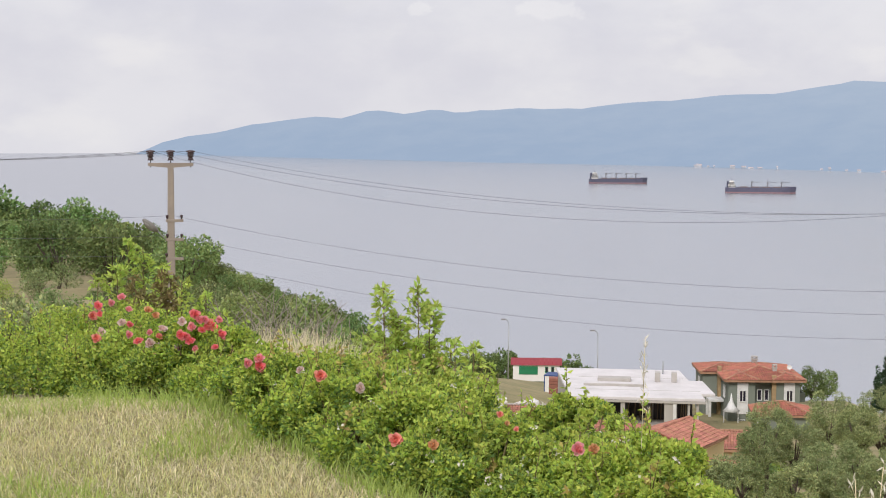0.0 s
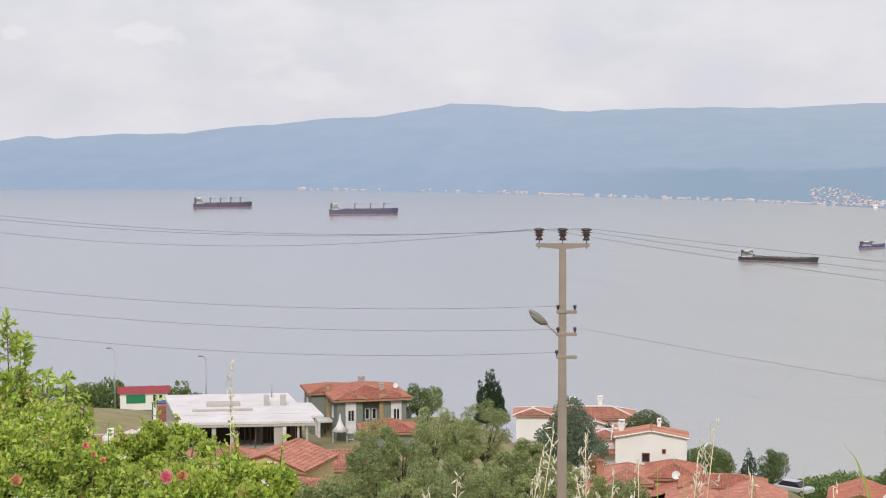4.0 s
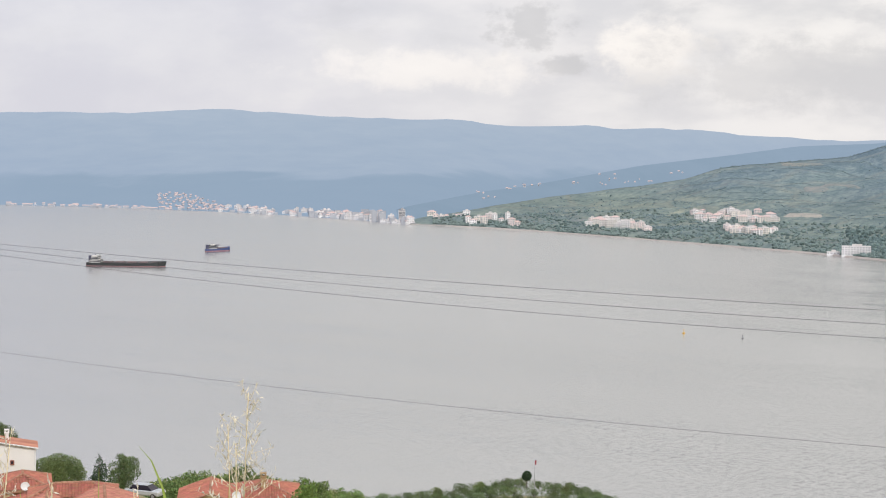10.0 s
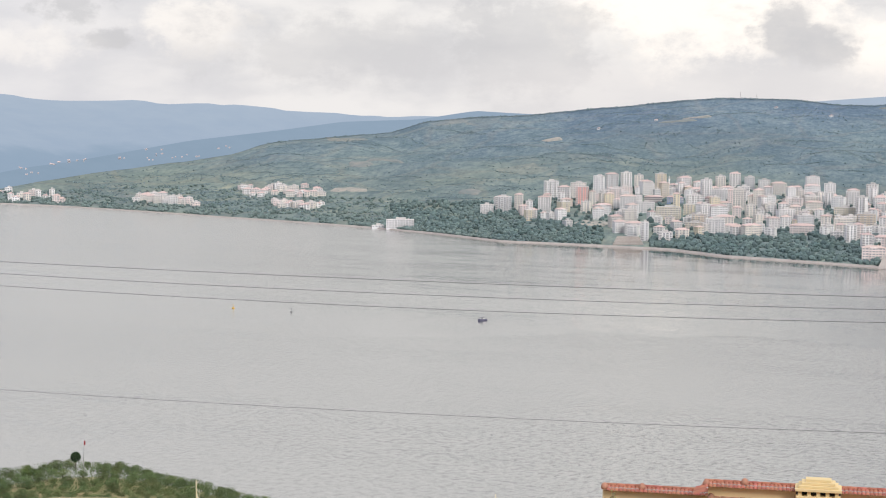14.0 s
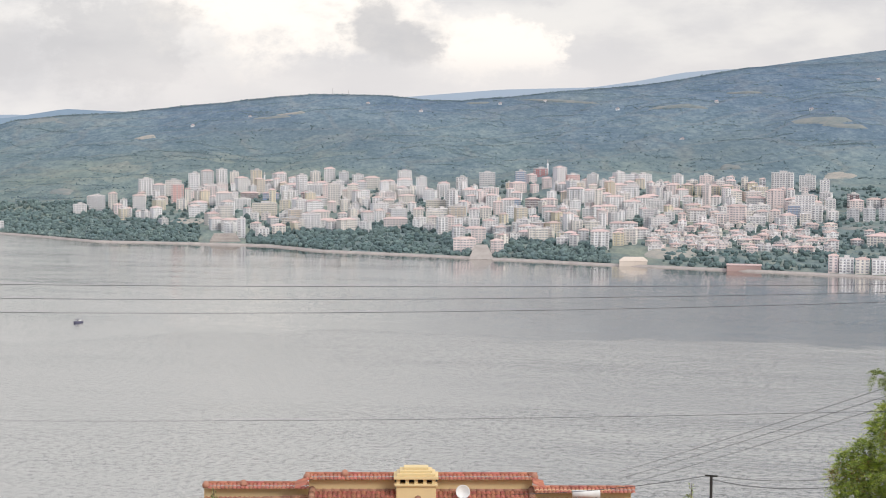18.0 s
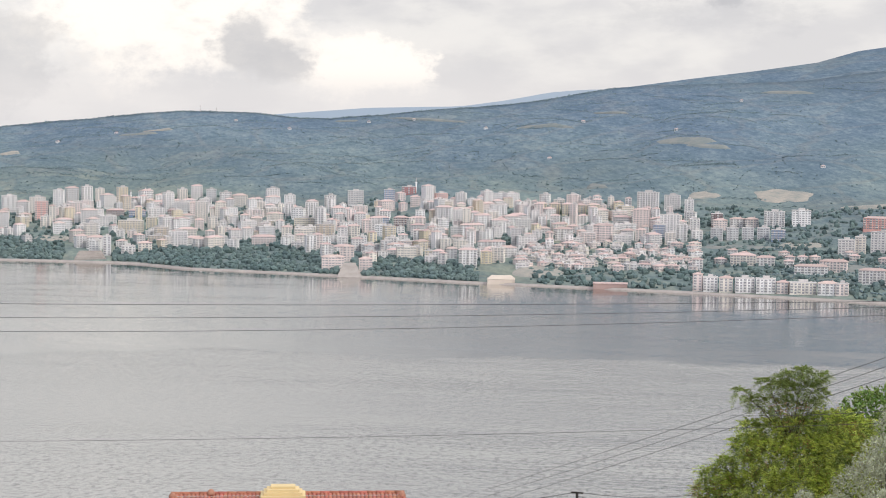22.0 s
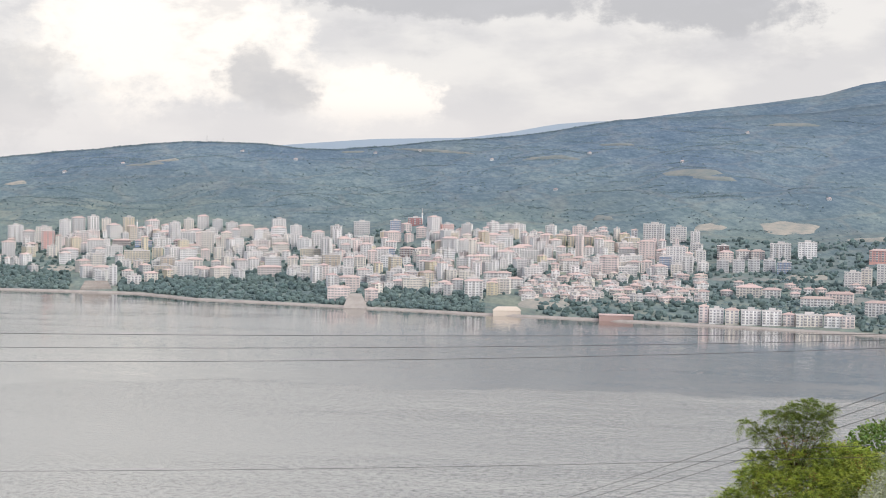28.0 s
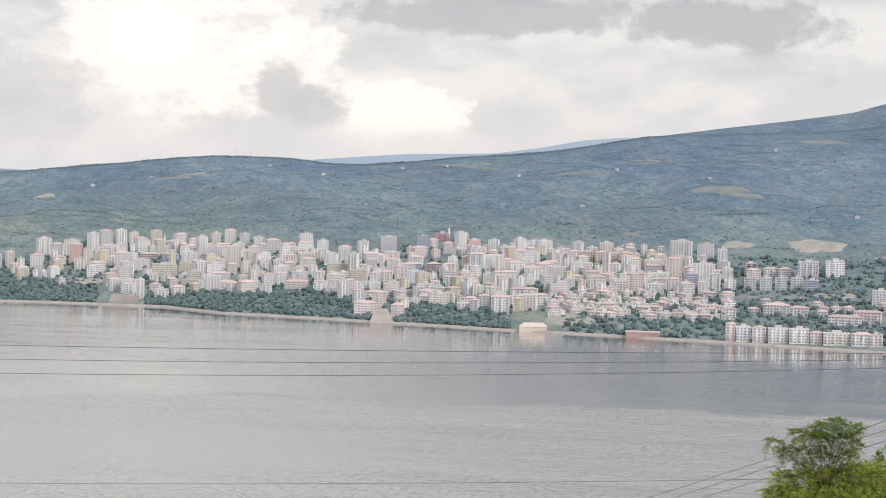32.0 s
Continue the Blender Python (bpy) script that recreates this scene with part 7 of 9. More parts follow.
def big_yellow_house():
    """The large house just below the slope: stepped yellow parapets under tiled copings, a stout chimney."""
    fx = -73.5
    b = house((86.5, 25.2, 157.0), fx, "large yellow house with red tiled roofs and copings")
    # own frame: x along the front, -y towards the lawn; chimney at x=0
    walls(b, -5.4, 0, 5.9, 0.3, -4, 3.75, M_YELLOW, label="yellow rendered parapet wall")
    walls(b, -10.8, 0.8, -5.4, 1.1, -4, 3.1, M_YELLOW)
    walls(b, 5.9, 0.8, 11.0, 1.1, -4, 2.9, M_YELLOW)
    for x0, x1, y, z in ((-5.6, 6.1, 0, 3.75), (-10.6, -5.4, 0.8, 3.1), (5.9, 11.2, 0.8, 2.9)):
        tile_field(b, (x0, y - 0.35, z + 0.02), (1, 0, 0), (0, 0.55, 0.2), x1 - x0, 0.62, material=M_TILE, pitch=0.2, course=0.3)
        ridge(b, (x0, y + 0.22, z + 0.26), (x1, y + 0.22, z + 0.26), 0.1, M_TILE)
    for x, y, z in ((-5.5, 0, 3.9), (-3.6, 0.1, 4.05), (6.0, 0, 3.9), (-10.7, 0.8, 3.3), (-8.8, 0.9, 3.35)):
        part("coping_knob", lathe(bmesh.new(), [(0.17, -0.12), (0.2, 0.02), (0.13, 0.16), (0.03, 0.22)], (x, y, z), 10), M_RIDGE, b)
    # returns of the stepped wall
    tile_field(b, (-6.0, -1.5, 3.6), (0, 1, 0), (0.5, 0, 0.2), 1.7, 0.62, material=M_TILE, pitch=0.2, course=0.3)
    tile_field(b, (6.4, 0.2, 3.6), (0, -1, 0), (-0.5, 0, 0.2), 1.5, 0.62, material=M_TILE, pitch=0.2, course=0.3)
    # tiled slopes in front of the wall
    tile_field(b, (-5.2, -3.6, 1.85), (1, 0, 0), (0, 3.6, 1.35), 10.9, 3.85, material=M_TILE, pitch=0.24, course=0.34)
    tile_field(b, (-13.2, -3.0, 1.2), (1, 0, 0), (0, 3.6, 1.5), 8.0, 3.9, 2.4, 0.0, M_TILE, 0.24, 0.34)
    tile_field(b, (5.9, -2.8, 1.35), (1, 0, 0), (0, 3.4, 1.3), 7.0, 3.64, 0.0, 2.0, M_TILE, 0.24, 0.34)
    ridge(b, (-5.2, -0.05, 3.2), (5.8, -0.05, 3.2), 0.11, M_RIDGE)
    ridge(b, (-11.6, 0.3, 2.6), (-5.4, 0.5, 2.75), 0.11, M_RIDGE)
    for x in (-5.25, 0.1, 5.85):
        ridge(b, (x, -3.6, 1.95), (x, -0.05, 3.3), 0.17, M_RIDGE)
    part("roof_deck", boxes((-13, -3.5, -6, 12.6, 0.4, 0.5)), M_YELLOW, b)
    part("rear_block", boxes((-10.6, 0.4, -6, 10.8, 8, 1.6)), M_YELLOW, b)
    for x in (-3.6, 3.4):
        part("vent_slot", boxes((x - 0.8, -0.03, 3.12, x + 0.8, 0.02, 3.24)), M_DARKIN, b, "narrow dark vent slot")
    m_yellow = mat("pale_yellow_render", (0.78, 0.62, 0.34), (0.70, 0.55, 0.31), 0.9, 0.8, 0.1)
    ch = part("chimney", boxes((-1.0, -0.9, 2.4, 1.0, 0.2, 3.62), bevel=0.03), m_yellow, b, "stout pale yellow chimney with stepped cap")
    part("ledge", boxes((-1.08, -1.0, 3.62, 1.08, 0.3, 3.74), bevel=0.015), m_yellow, ch)
    for i in range(5):
        part("pier", boxes((-0.98 + i * 0.445, -0.9, 3.74, -0.80 + i * 0.445, 0.2, 3.98)), m_yellow, ch)
    for i, hw in enumerate((1.12, 0.97, 0.82, 0.62)):
        part("cap_step", boxes((-hw, -1.05 + i * 0.13, 3.98 + i * 0.14, hw, 0.35 - i * 0.13, 4.12 + i * 0.14), bevel=0.015), m_yellow, ch)
    part("flue_opening", boxes((-1.08, -0.5, 3.75, 1.08, 0.0, 3.97)), M_DARKIN, ch)
    dish(b.matrix_basis @ Vector((2.35, -0.75, 2.75)), fx, 0.36, "white satellite dish on the tiled roof")
    sx = b.matrix_basis @ Vector((8.6, -0.3, 2.9))
    s = thing("solar_tank", Matrix.Translation(sx) @ pose(0, 0, 0, 0, 0, fx), "white solar water tank lying on the roof", "water tank")
    part("tank", rod(bmesh.new(), (-0.7, 0, 0.2), (0.7, 0, 0.2), 0.2, n=14), M_WHITETRIM, s)
    for x in (-0.5, 0.5):
        part("cradle", boxes((x - 0.05, -0.18, -0.3, x + 0.05, 0.18, 0.08)), M_STEEL, s)


big_yellow_house()

# trees and shrubs
M_BARK = mat("grey_brown_bark", (0.13, 0.10, 0.075), (0.08, 0.06, 0.05), 0.95, 3.0, 0.5, fine=20)
M_OAK = mat("dark_evergreen_leaves", (0.135, 0.205, 0.06), (0.225, 0.29, 0.10), 0.7, 1.2, through_light=0.2, island=0.35, vary=0.34)
M_OLIVE = mat("silvery_olive_leaves", (0.225, 0.28, 0.10), (0.37, 0.41, 0.19), 0.6, 1.0, through_light=0.2, island=0.5, vary=0.12)
M_CYPRESS = mat("dark_cypress_foliage", (0.035, 0.07, 0.035), (0.055, 0.095, 0.04), 0.8, 1.5, through_light=0.1, island=0.3)
M_BLUEPINE = mat("blue_green_needles", (0.135, 0.185, 0.12), (0.19, 0.245, 0.165), 0.7, 1.5, through_light=0.15, island=0.3)
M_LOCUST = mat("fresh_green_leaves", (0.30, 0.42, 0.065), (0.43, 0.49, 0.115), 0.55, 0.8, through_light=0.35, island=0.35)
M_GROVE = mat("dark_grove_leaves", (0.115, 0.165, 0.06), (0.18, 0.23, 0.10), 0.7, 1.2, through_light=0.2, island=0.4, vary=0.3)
M_LOCUST_DARK = mat("shaded_locust_leaves", (0.17, 0.24, 0.055), (0.26, 0.31, 0.095), 0.55, 0.8, through_light=0.3, island=0.35)
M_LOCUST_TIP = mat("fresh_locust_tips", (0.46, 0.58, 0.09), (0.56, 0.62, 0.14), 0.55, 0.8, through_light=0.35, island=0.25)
M_FIR = mat("fresh_fir_needles", (0.13, 0.22, 0.045), (0.19, 0.28, 0.07), 0.7, 1.0, through_light=0.2, island=0.35)
M_SILVER = mat("pale_silver_leaves", (0.40, 0.44, 0.32), (0.52, 0.54, 0.42), 0.7, 1.0, through_light=0.2, island=0.3)
M_DRYLEAF = mat("russet_dry_leaves", (0.42, 0.24, 0.10), (0.29, 0.17, 0.08), 0.8, 1.0, through_light=0.2, island=0.3)


def leaf_mesh(name, pts, size, rng, material, aspect=0.5, out=None, fold=0.25, spread=1.0):
    """Many small folded leaves; out: rough outward directions."""
    n = len(pts)
    a = rng.normal(size=(n, 3))
    if out is not None:
        a = a * spread + out * 0.9
    a /= np.linalg.norm(a, axis=1)[:, None] + 1e-9
    b = np.cross(a, rng.normal(size=(n, 3)))
    b /= np.linalg.norm(b, axis=1)[:, None] + 1e-9
    c = np.cross(a, b)
    s = (size * rng.uniform(0.65, 1.3, n))[:, None]
    tip, side = a * s, b * s * aspect / 2
    up = c * s * fold * aspect
    v = np.stack([pts, pts + tip * 0.45 + side + up, pts + tip, pts + tip * 0.45 - side + up], 1).reshape(-1, 3)
    i = np.arange(n)[:, None] * 4
    f = np.concatenate([i + np.array([0, 1, 2]), i + np.array([0, 2, 3])], 1).reshape(-1, 3)
    me = bpy.data.meshes.new(name)
    me.vertices.add(len(v))
    me.vertices.foreach_set("co", v.ravel())
    me.loops.add(f.size)
    me.loops.foreach_set("vertex_index", f.ravel().astype(np.int32))
    me.polygons.add(len(f))
    me.polygons.foreach_set("loop_start", np.arange(0, f.size, 3, dtype=np.int32))
    me.update(calc_edges=True)
    me.materials.append(material)
    return me


def clump_points(rng, clumps, n):
    """Points near the skins of several clumps (x, y, z, rx, rz), with outward directions."""
    c = np.array(clumps, float)
    w = c[:, 3] ** 2
    k = rng.choice(len(c), n, p=w / w.sum())
    d = rng.normal(size=(n, 3))
    d /= np.linalg.norm(d, axis=1)[:, None]
    r = rng.uniform(0.45, 1.05, n) ** 0.6
    p = c[k, :3] + d * r[:, None] * c[k][:, [3, 3, 4]]
    return p, d


def crown_clumps(rng, h0, h1, r, n, shape="round"):
    out = []
    for i in range(n):
        u = (i + 0.5) / n
        z = h0 + (h1 - h0) * u
        env = math.sin(math.pi * (0.12 + 0.8 * u)) if shape == "round" else (1 - u) ** 0.7 + 0.08
        a, q = rng.uniform(0, 6.28), rng.uniform(0.25, 0.75) * r * env
        s = r * env * rng.uniform(0.38, 0.6)
        out.append((q * math.cos(a), q * math.sin(a), z, max(s, r * 0.16), max(s, r * 0.16) * (0.8 if shape == "round" else 1.4)))
    return out


def lumpy_crown(rng, h0, h1, r, n):
    """Many small tufts over a broad crown, with gaps between them."""
    out = []
    for i in range(n):
        u = rng.uniform(0, 1)
        z = h0 + (h1 - h0) * u ** 0.8
        env = math.sqrt(max(0.05, 1 - (max(0.0, u - 0.35) / 0.72) ** 2)) * min(1.0, 0.55 + u * 1.4)
        a, q = rng.uniform(0, 6.28), rng.uniform(0.45, 1.0) ** 0.5 * r * env
        s = r * rng.uniform(0.15, 0.29)
        out.append((q * math.cos(a), q * math.sin(a), z + 0.12 * r * math.sin(3 * a), s, s * 0.8))
    return out


def tree(name, label, category, h, r, leaf, n, material, seed, shape="round", clear=0.25, group="", clumps=None, trunk_r=None, clump_n=22, aspect=0.55):
    rng = np.random.default_rng(seed)
    t = thing(name, Matrix(), label, category, group)
    cl = clumps or crown_clumps(rng, h * clear, h * 0.93, r, clump_n, shape)
    tr = trunk_r or h * 0.028
    bm = bmesh.new()
    knee = Vector((rng.uniform(-0.1, 0.1) * r, rng.uniform(-0.1, 0.1) * r, h * max(clear, 0.15)))
    rod(bm, (0, 0, -0.6), knee, tr, tr * 0.75, 8)
    if shape == "round":
        for c in cl[:: max(1, len(cl) // 9)]:
            rod(bm, knee, (c[0] * 0.85, c[1] * 0.85, c[2]), tr * 0.5, tr * 0.12, 6)
    else:
        rod(bm, knee, (0, 0, h * 0.95), tr * 0.75, tr * 0.1, 6)
    part("trunk", bm, M_BARK, t)
    p, d = clump_points(rng, cl, n)
    me = leaf_mesh("crown", p, leaf, rng, material, aspect, d)
    ob = new("crown", me)
    ob.parent = t
    ob["kind"] = "stuff"
    return t


def stand(t, az, r, z=None, turn=0.0, scale=1.0):
    """Moves a first tree to its place."""
    q = pol(az, r)
    if az > 60:
        q += Vector((0.22, -0.34, 0))
    t.matrix_basis = Matrix.Translation((q.x, q.y, ground_z(q.x, q.y) - 0.2 if z is None else z)) @ pose(0, 0, 0, 0, 0, turn) @ Matrix.Diagonal((scale, scale, scale, 1))
    return t


def again(t, az, r, turn, scale, flat=1.0):
    q = pol(az, r)
    c = copy_thing(t, Matrix.Translation((q.x, q.y, ground_z(q.x, q.y) - 0.2)) @ pose(0, 0, 0, 0, 0, turn))
    c.scale = (scale, scale, scale * flat)
    return c


def ridge_trees():
    rnd = random.Random(21)
    kinds = [tree("oak_tree", "dark evergreen oak with a dense rounded crown", "tree", 6.2, 3.4, 0.33, 2600, M_OAK, 40 + k, clear=0.12, group="ridge trees", clumps=[(0, 0, 3.4, 2.7, 2.3)] + lumpy_crown(np.random.default_rng(440 + k), 1.6, 5.7, 3.0, 16)) for k in range(4)]
    kinds += [tree("olive_tree", "grey-green olive tree on the slope", "tree", 4.6, 2.6, 0.34, 1100, M_OLIVE, 50 + k, clear=0.12, group="ridge trees") for k in range(2)]
    spots = []
    for k in range(2600):
        if len(spots) > 150:
            break
        az = rnd.uniform(-1.5, 12.2)
        r = rnd.uniform(120, 335)
        if 75 < r < 110 and abs(az - 5.5) < 2:
            continue
        if az > 12.0 and r > 235 or az > 9 and r < 150:
            continue
        q = pol(az, r)
        if all((q - s).length > 5.2 for s in spots):
            spots.append(q)
            kind = kinds[rnd.choices(range(6), (3, 3, 3, 3, 2, 2))[0]]
            f = rnd.uniform(0.62, 1.02) * tab(az, (5, 1.0), (8, 0.7), (12, 0.55))
            if len(spots) <= 6:
                stand(kinds[len(spots) - 1], az, r, None, rnd.uniform(0, 360), f)
            else:
                again(kind, az, r, rnd.uniform(0, 360), f)
    # a line along the skyline of the ridge
    for k in range(46):
        az = -1.0 + 13.4 * k / 45 + rnd.uniform(-0.1, 0.1)
        r = tab(az, (-1, 322), (4, 318), (8, 296), (12.4, 264)) + rnd.uniform(-8, 6)
        again(kinds[rnd.randrange(4)], az, r, rnd.uniform(0, 360), rnd.uniform(0.7, 1.05) * tab(az, (0, 2.35), (3, 2.1), (4.6, 1.6), (6, 1.0), (9, 0.62), (12, 0.42)))
    # coast trees behind the shed and the building
    for az, r, f in ((14.3, 300, 0.75), (14.9, 296, 0.62), (15.5, 302, 0.85), (16.2, 305, 0.8), (16.7, 300, 0.6), (18.3, 285, 0.95), (18.7, 290, 0.8), (19.0, 292, 0.9), (17.6, 300, 0.6), (13.2, 290, 0.5)):
        again(kinds[rnd.randrange(6)], az, r, rnd.uniform(0, 360), f)
    # trees by the houses
    for az, r, f in ((25.95, 228, 0.75), (26.3, 236, 0.7), (35.2, 215, 0.85), (35.6, 222, 0.8), (33.3, 206, 1.0), (32.95, 204, 0.9), (33.6, 210, 0.9), (34.6, 214, 0.7)):
        again(kinds[rnd.randrange(4)], az, r, rnd.uniform(0, 360), f)
    # tree line towards the coast
    def by_top(az, r, el, kind):
        q = pol(az, r)
        f = (180 + r * math.tan(radians(el)) - ground_z(q.x, q.y)) / (6.0 if kind < 4 else 4.5)
        again(kinds[kind], az, r, rnd.uniform(0, 360), f)

    for k in range(44):
        az = 37.9 + 6.6 * k / 43 + rnd.uniform(-0.08, 0.08)
        by_top(az, rnd.uniform(286, 308), tab(az, (38, -11.25), (39, -11.12), (41.5, -11.2), (43, -11.5), (44.5, -11.75)) + rnd.uniform(-0.22, 0.06), rnd.randrange(6))
    for az, el in ((15.2, -8.35), (15.6, -8.28), (16.0, -8.25), (16.5, -8.4), (17.7, -8.55), (18.1, -8.5), (18.5, -8.55)):
        by_top(az, 300, el, rnd.randrange(4))
    for az, el in ((40.75, -11.02), (41.05, -11.0), (41.3, -11.2), (43.05, -11.34), (43.3, -11.45)):
        by_top(az, 235 if az > 38 else (222 if az > 35 else 214), el, rnd.randrange(4))


ridge_trees()


def knoll_trees():
    rnd = random.Random(5)
    kinds = [tree("grove_tree", "small dark green tree in the grove on the knoll", "tree", 4.6, 2.9, 0.32, 1600, M_GROVE, 60 + k, clear=0.02, group="knoll grove", clump_n=12) for k in range(4)]
    spots = []
    for k in range(4000):
        if len(spots) >= 296:
            break
        az, r = rnd.uniform(42.6, 56.6), rnd.uniform(532, 594)
        q = pol(az, r)
        if (q - pol(50.2, 580)).length < 9:
            continue
        if all((q - s).length > 3.9 for s in spots):
            spots.append(q)
            f = rnd.uniform(0.55, 0.9)
            if len(spots) <= 4:
                stand(kinds[len(spots) - 1], az, r, None, 0, f)
            else:
                again(kinds[rnd.randrange(4)], az, r, rnd.uniform(0, 360), f * 1.15, 0.72)
    # low scrub filling the ground between them
    rng = np.random.default_rng(6)
    cl = []
    for k in range(1500):
        az, r = rnd.uniform(42.6, 57), rnd.uniform(525, 596)
        q = pol(az, r)
        if (q - pol(50.2, 580)).length > 7:
            s = rnd.uniform(1.1, 2.1)
            cl.append((q.x, q.y, ground_z(q.x, q.y) + s * 0.4, s, s * 0.9))
    p, d = clump_points(rng, cl, 120000)
    tagged(new("knoll_scrub", leaf_mesh("knoll_scrub", p, 0.36, rng, M_GROVE, 0.55, d)), "dark green scrub covering the knoll", "scrub", kind="stuff")
    # the lone tree and the flagpole on the top
    t = tree("round_tree", "lone clipped round tree on top of the knoll", "tree", 5.2, 1.7, 0.3, 3000, M_CYPRESS, 70, clear=0.35, clumps=[(0, 0, 3.6, 1.6, 1.5), (0.4, 0.2, 3.9, 1.1, 1.1), (-0.5, 0, 3.3, 1.1, 1.0)])
    stand(t, 50.05, 580, 180 - 580 * math.tan(radians(11.19)) - 4.2)
    t = tree("round_tree", "dark round shrub on the knoll", "tree", 4.6, 1.9, 0.35, 800, M_OAK, 71, clear=0.25)
    stand(t, 48.6, 580, None, 0, 1.0)
    q = pol(50.3, 578)
    z = 180 - 578 * math.tan(radians(11.3))
    f = thing("flagpole", Matrix.Translation((q.x, q.y, z - 1)), "thin flagpole with a small red flag on the knoll", "flagpole")
    part("pole", rod(bmesh.new(), (0, 0, -4), (0, 0, 7.0), 0.09), M_STEEL, f)
    part("flag", boxes((0.1, -0.02, 5.2, 0.9, 0.02, 6.6)), M_REDSHEET, f)


knoll_trees()


def pinnate_mesh(name, base, way, length, rng, material, pairs=7, leaflet=0.052, droop=0.5):
    """Feathered compound leaves: rows of small leaflets along a drooping stalk."""
    n = len(base)
    way = way / (np.linalg.norm(way, axis=1)[:, None] + 1e-9)
    flat = np.cross(way, np.array([0, 0, 1.0]) + rng.normal(size=(n, 3)) * 0.25)
    flat /= np.linalg.norm(flat, axis=1)[:, None] + 1e-9
    size = length * rng.uniform(0.7, 1.25, n)
    quads = []
    for k in range(pairs):
        f = (k + 0.6) / pairs
        at = base + way * (size * f)[:, None] + np.array([0, 0, -1.0]) * (size * droop * f * f)[:, None]
        for sgn in (-1, 1):
            d = flat * sgn * 0.85 + way * 0.45 + rng.normal(size=(n, 3)) * 0.22
            d /= np.linalg.norm(d, axis=1)[:, None]
            ll = (leaflet * (1 - 0.45 * abs(f - 0.45)) * rng.uniform(0.8, 1.2, n))[:, None]
            w = np.cross(d, np.cross(flat, way) + rng.normal(size=(n, 3)) * 0.3)
            w /= np.linalg.norm(w, axis=1)[:, None] + 1e-9
            quads.append(np.stack([at, at + d * ll * 0.5 + w * ll * 0.22, at + d * ll, at + d * ll * 0.5 - w * ll * 0.22], 1))
    v = np.concatenate(quads).reshape(-1, 3)
    m = len(v) // 4
    me = bpy.data.meshes.new(name)
    me.vertices.add(len(v))
    me.vertices.foreach_set("co", v.ravel())
    me.loops.add(len(v))
    me.loops.foreach_set("vertex_index", np.arange(len(v), dtype=np.int32))
    me.polygons.add(m)
    me.polygons.foreach_set("loop_start", np.arange(0, len(v), 4, dtype=np.int32))
    me.update(calc_edges=True)
    me.materials.append(material)
    return me


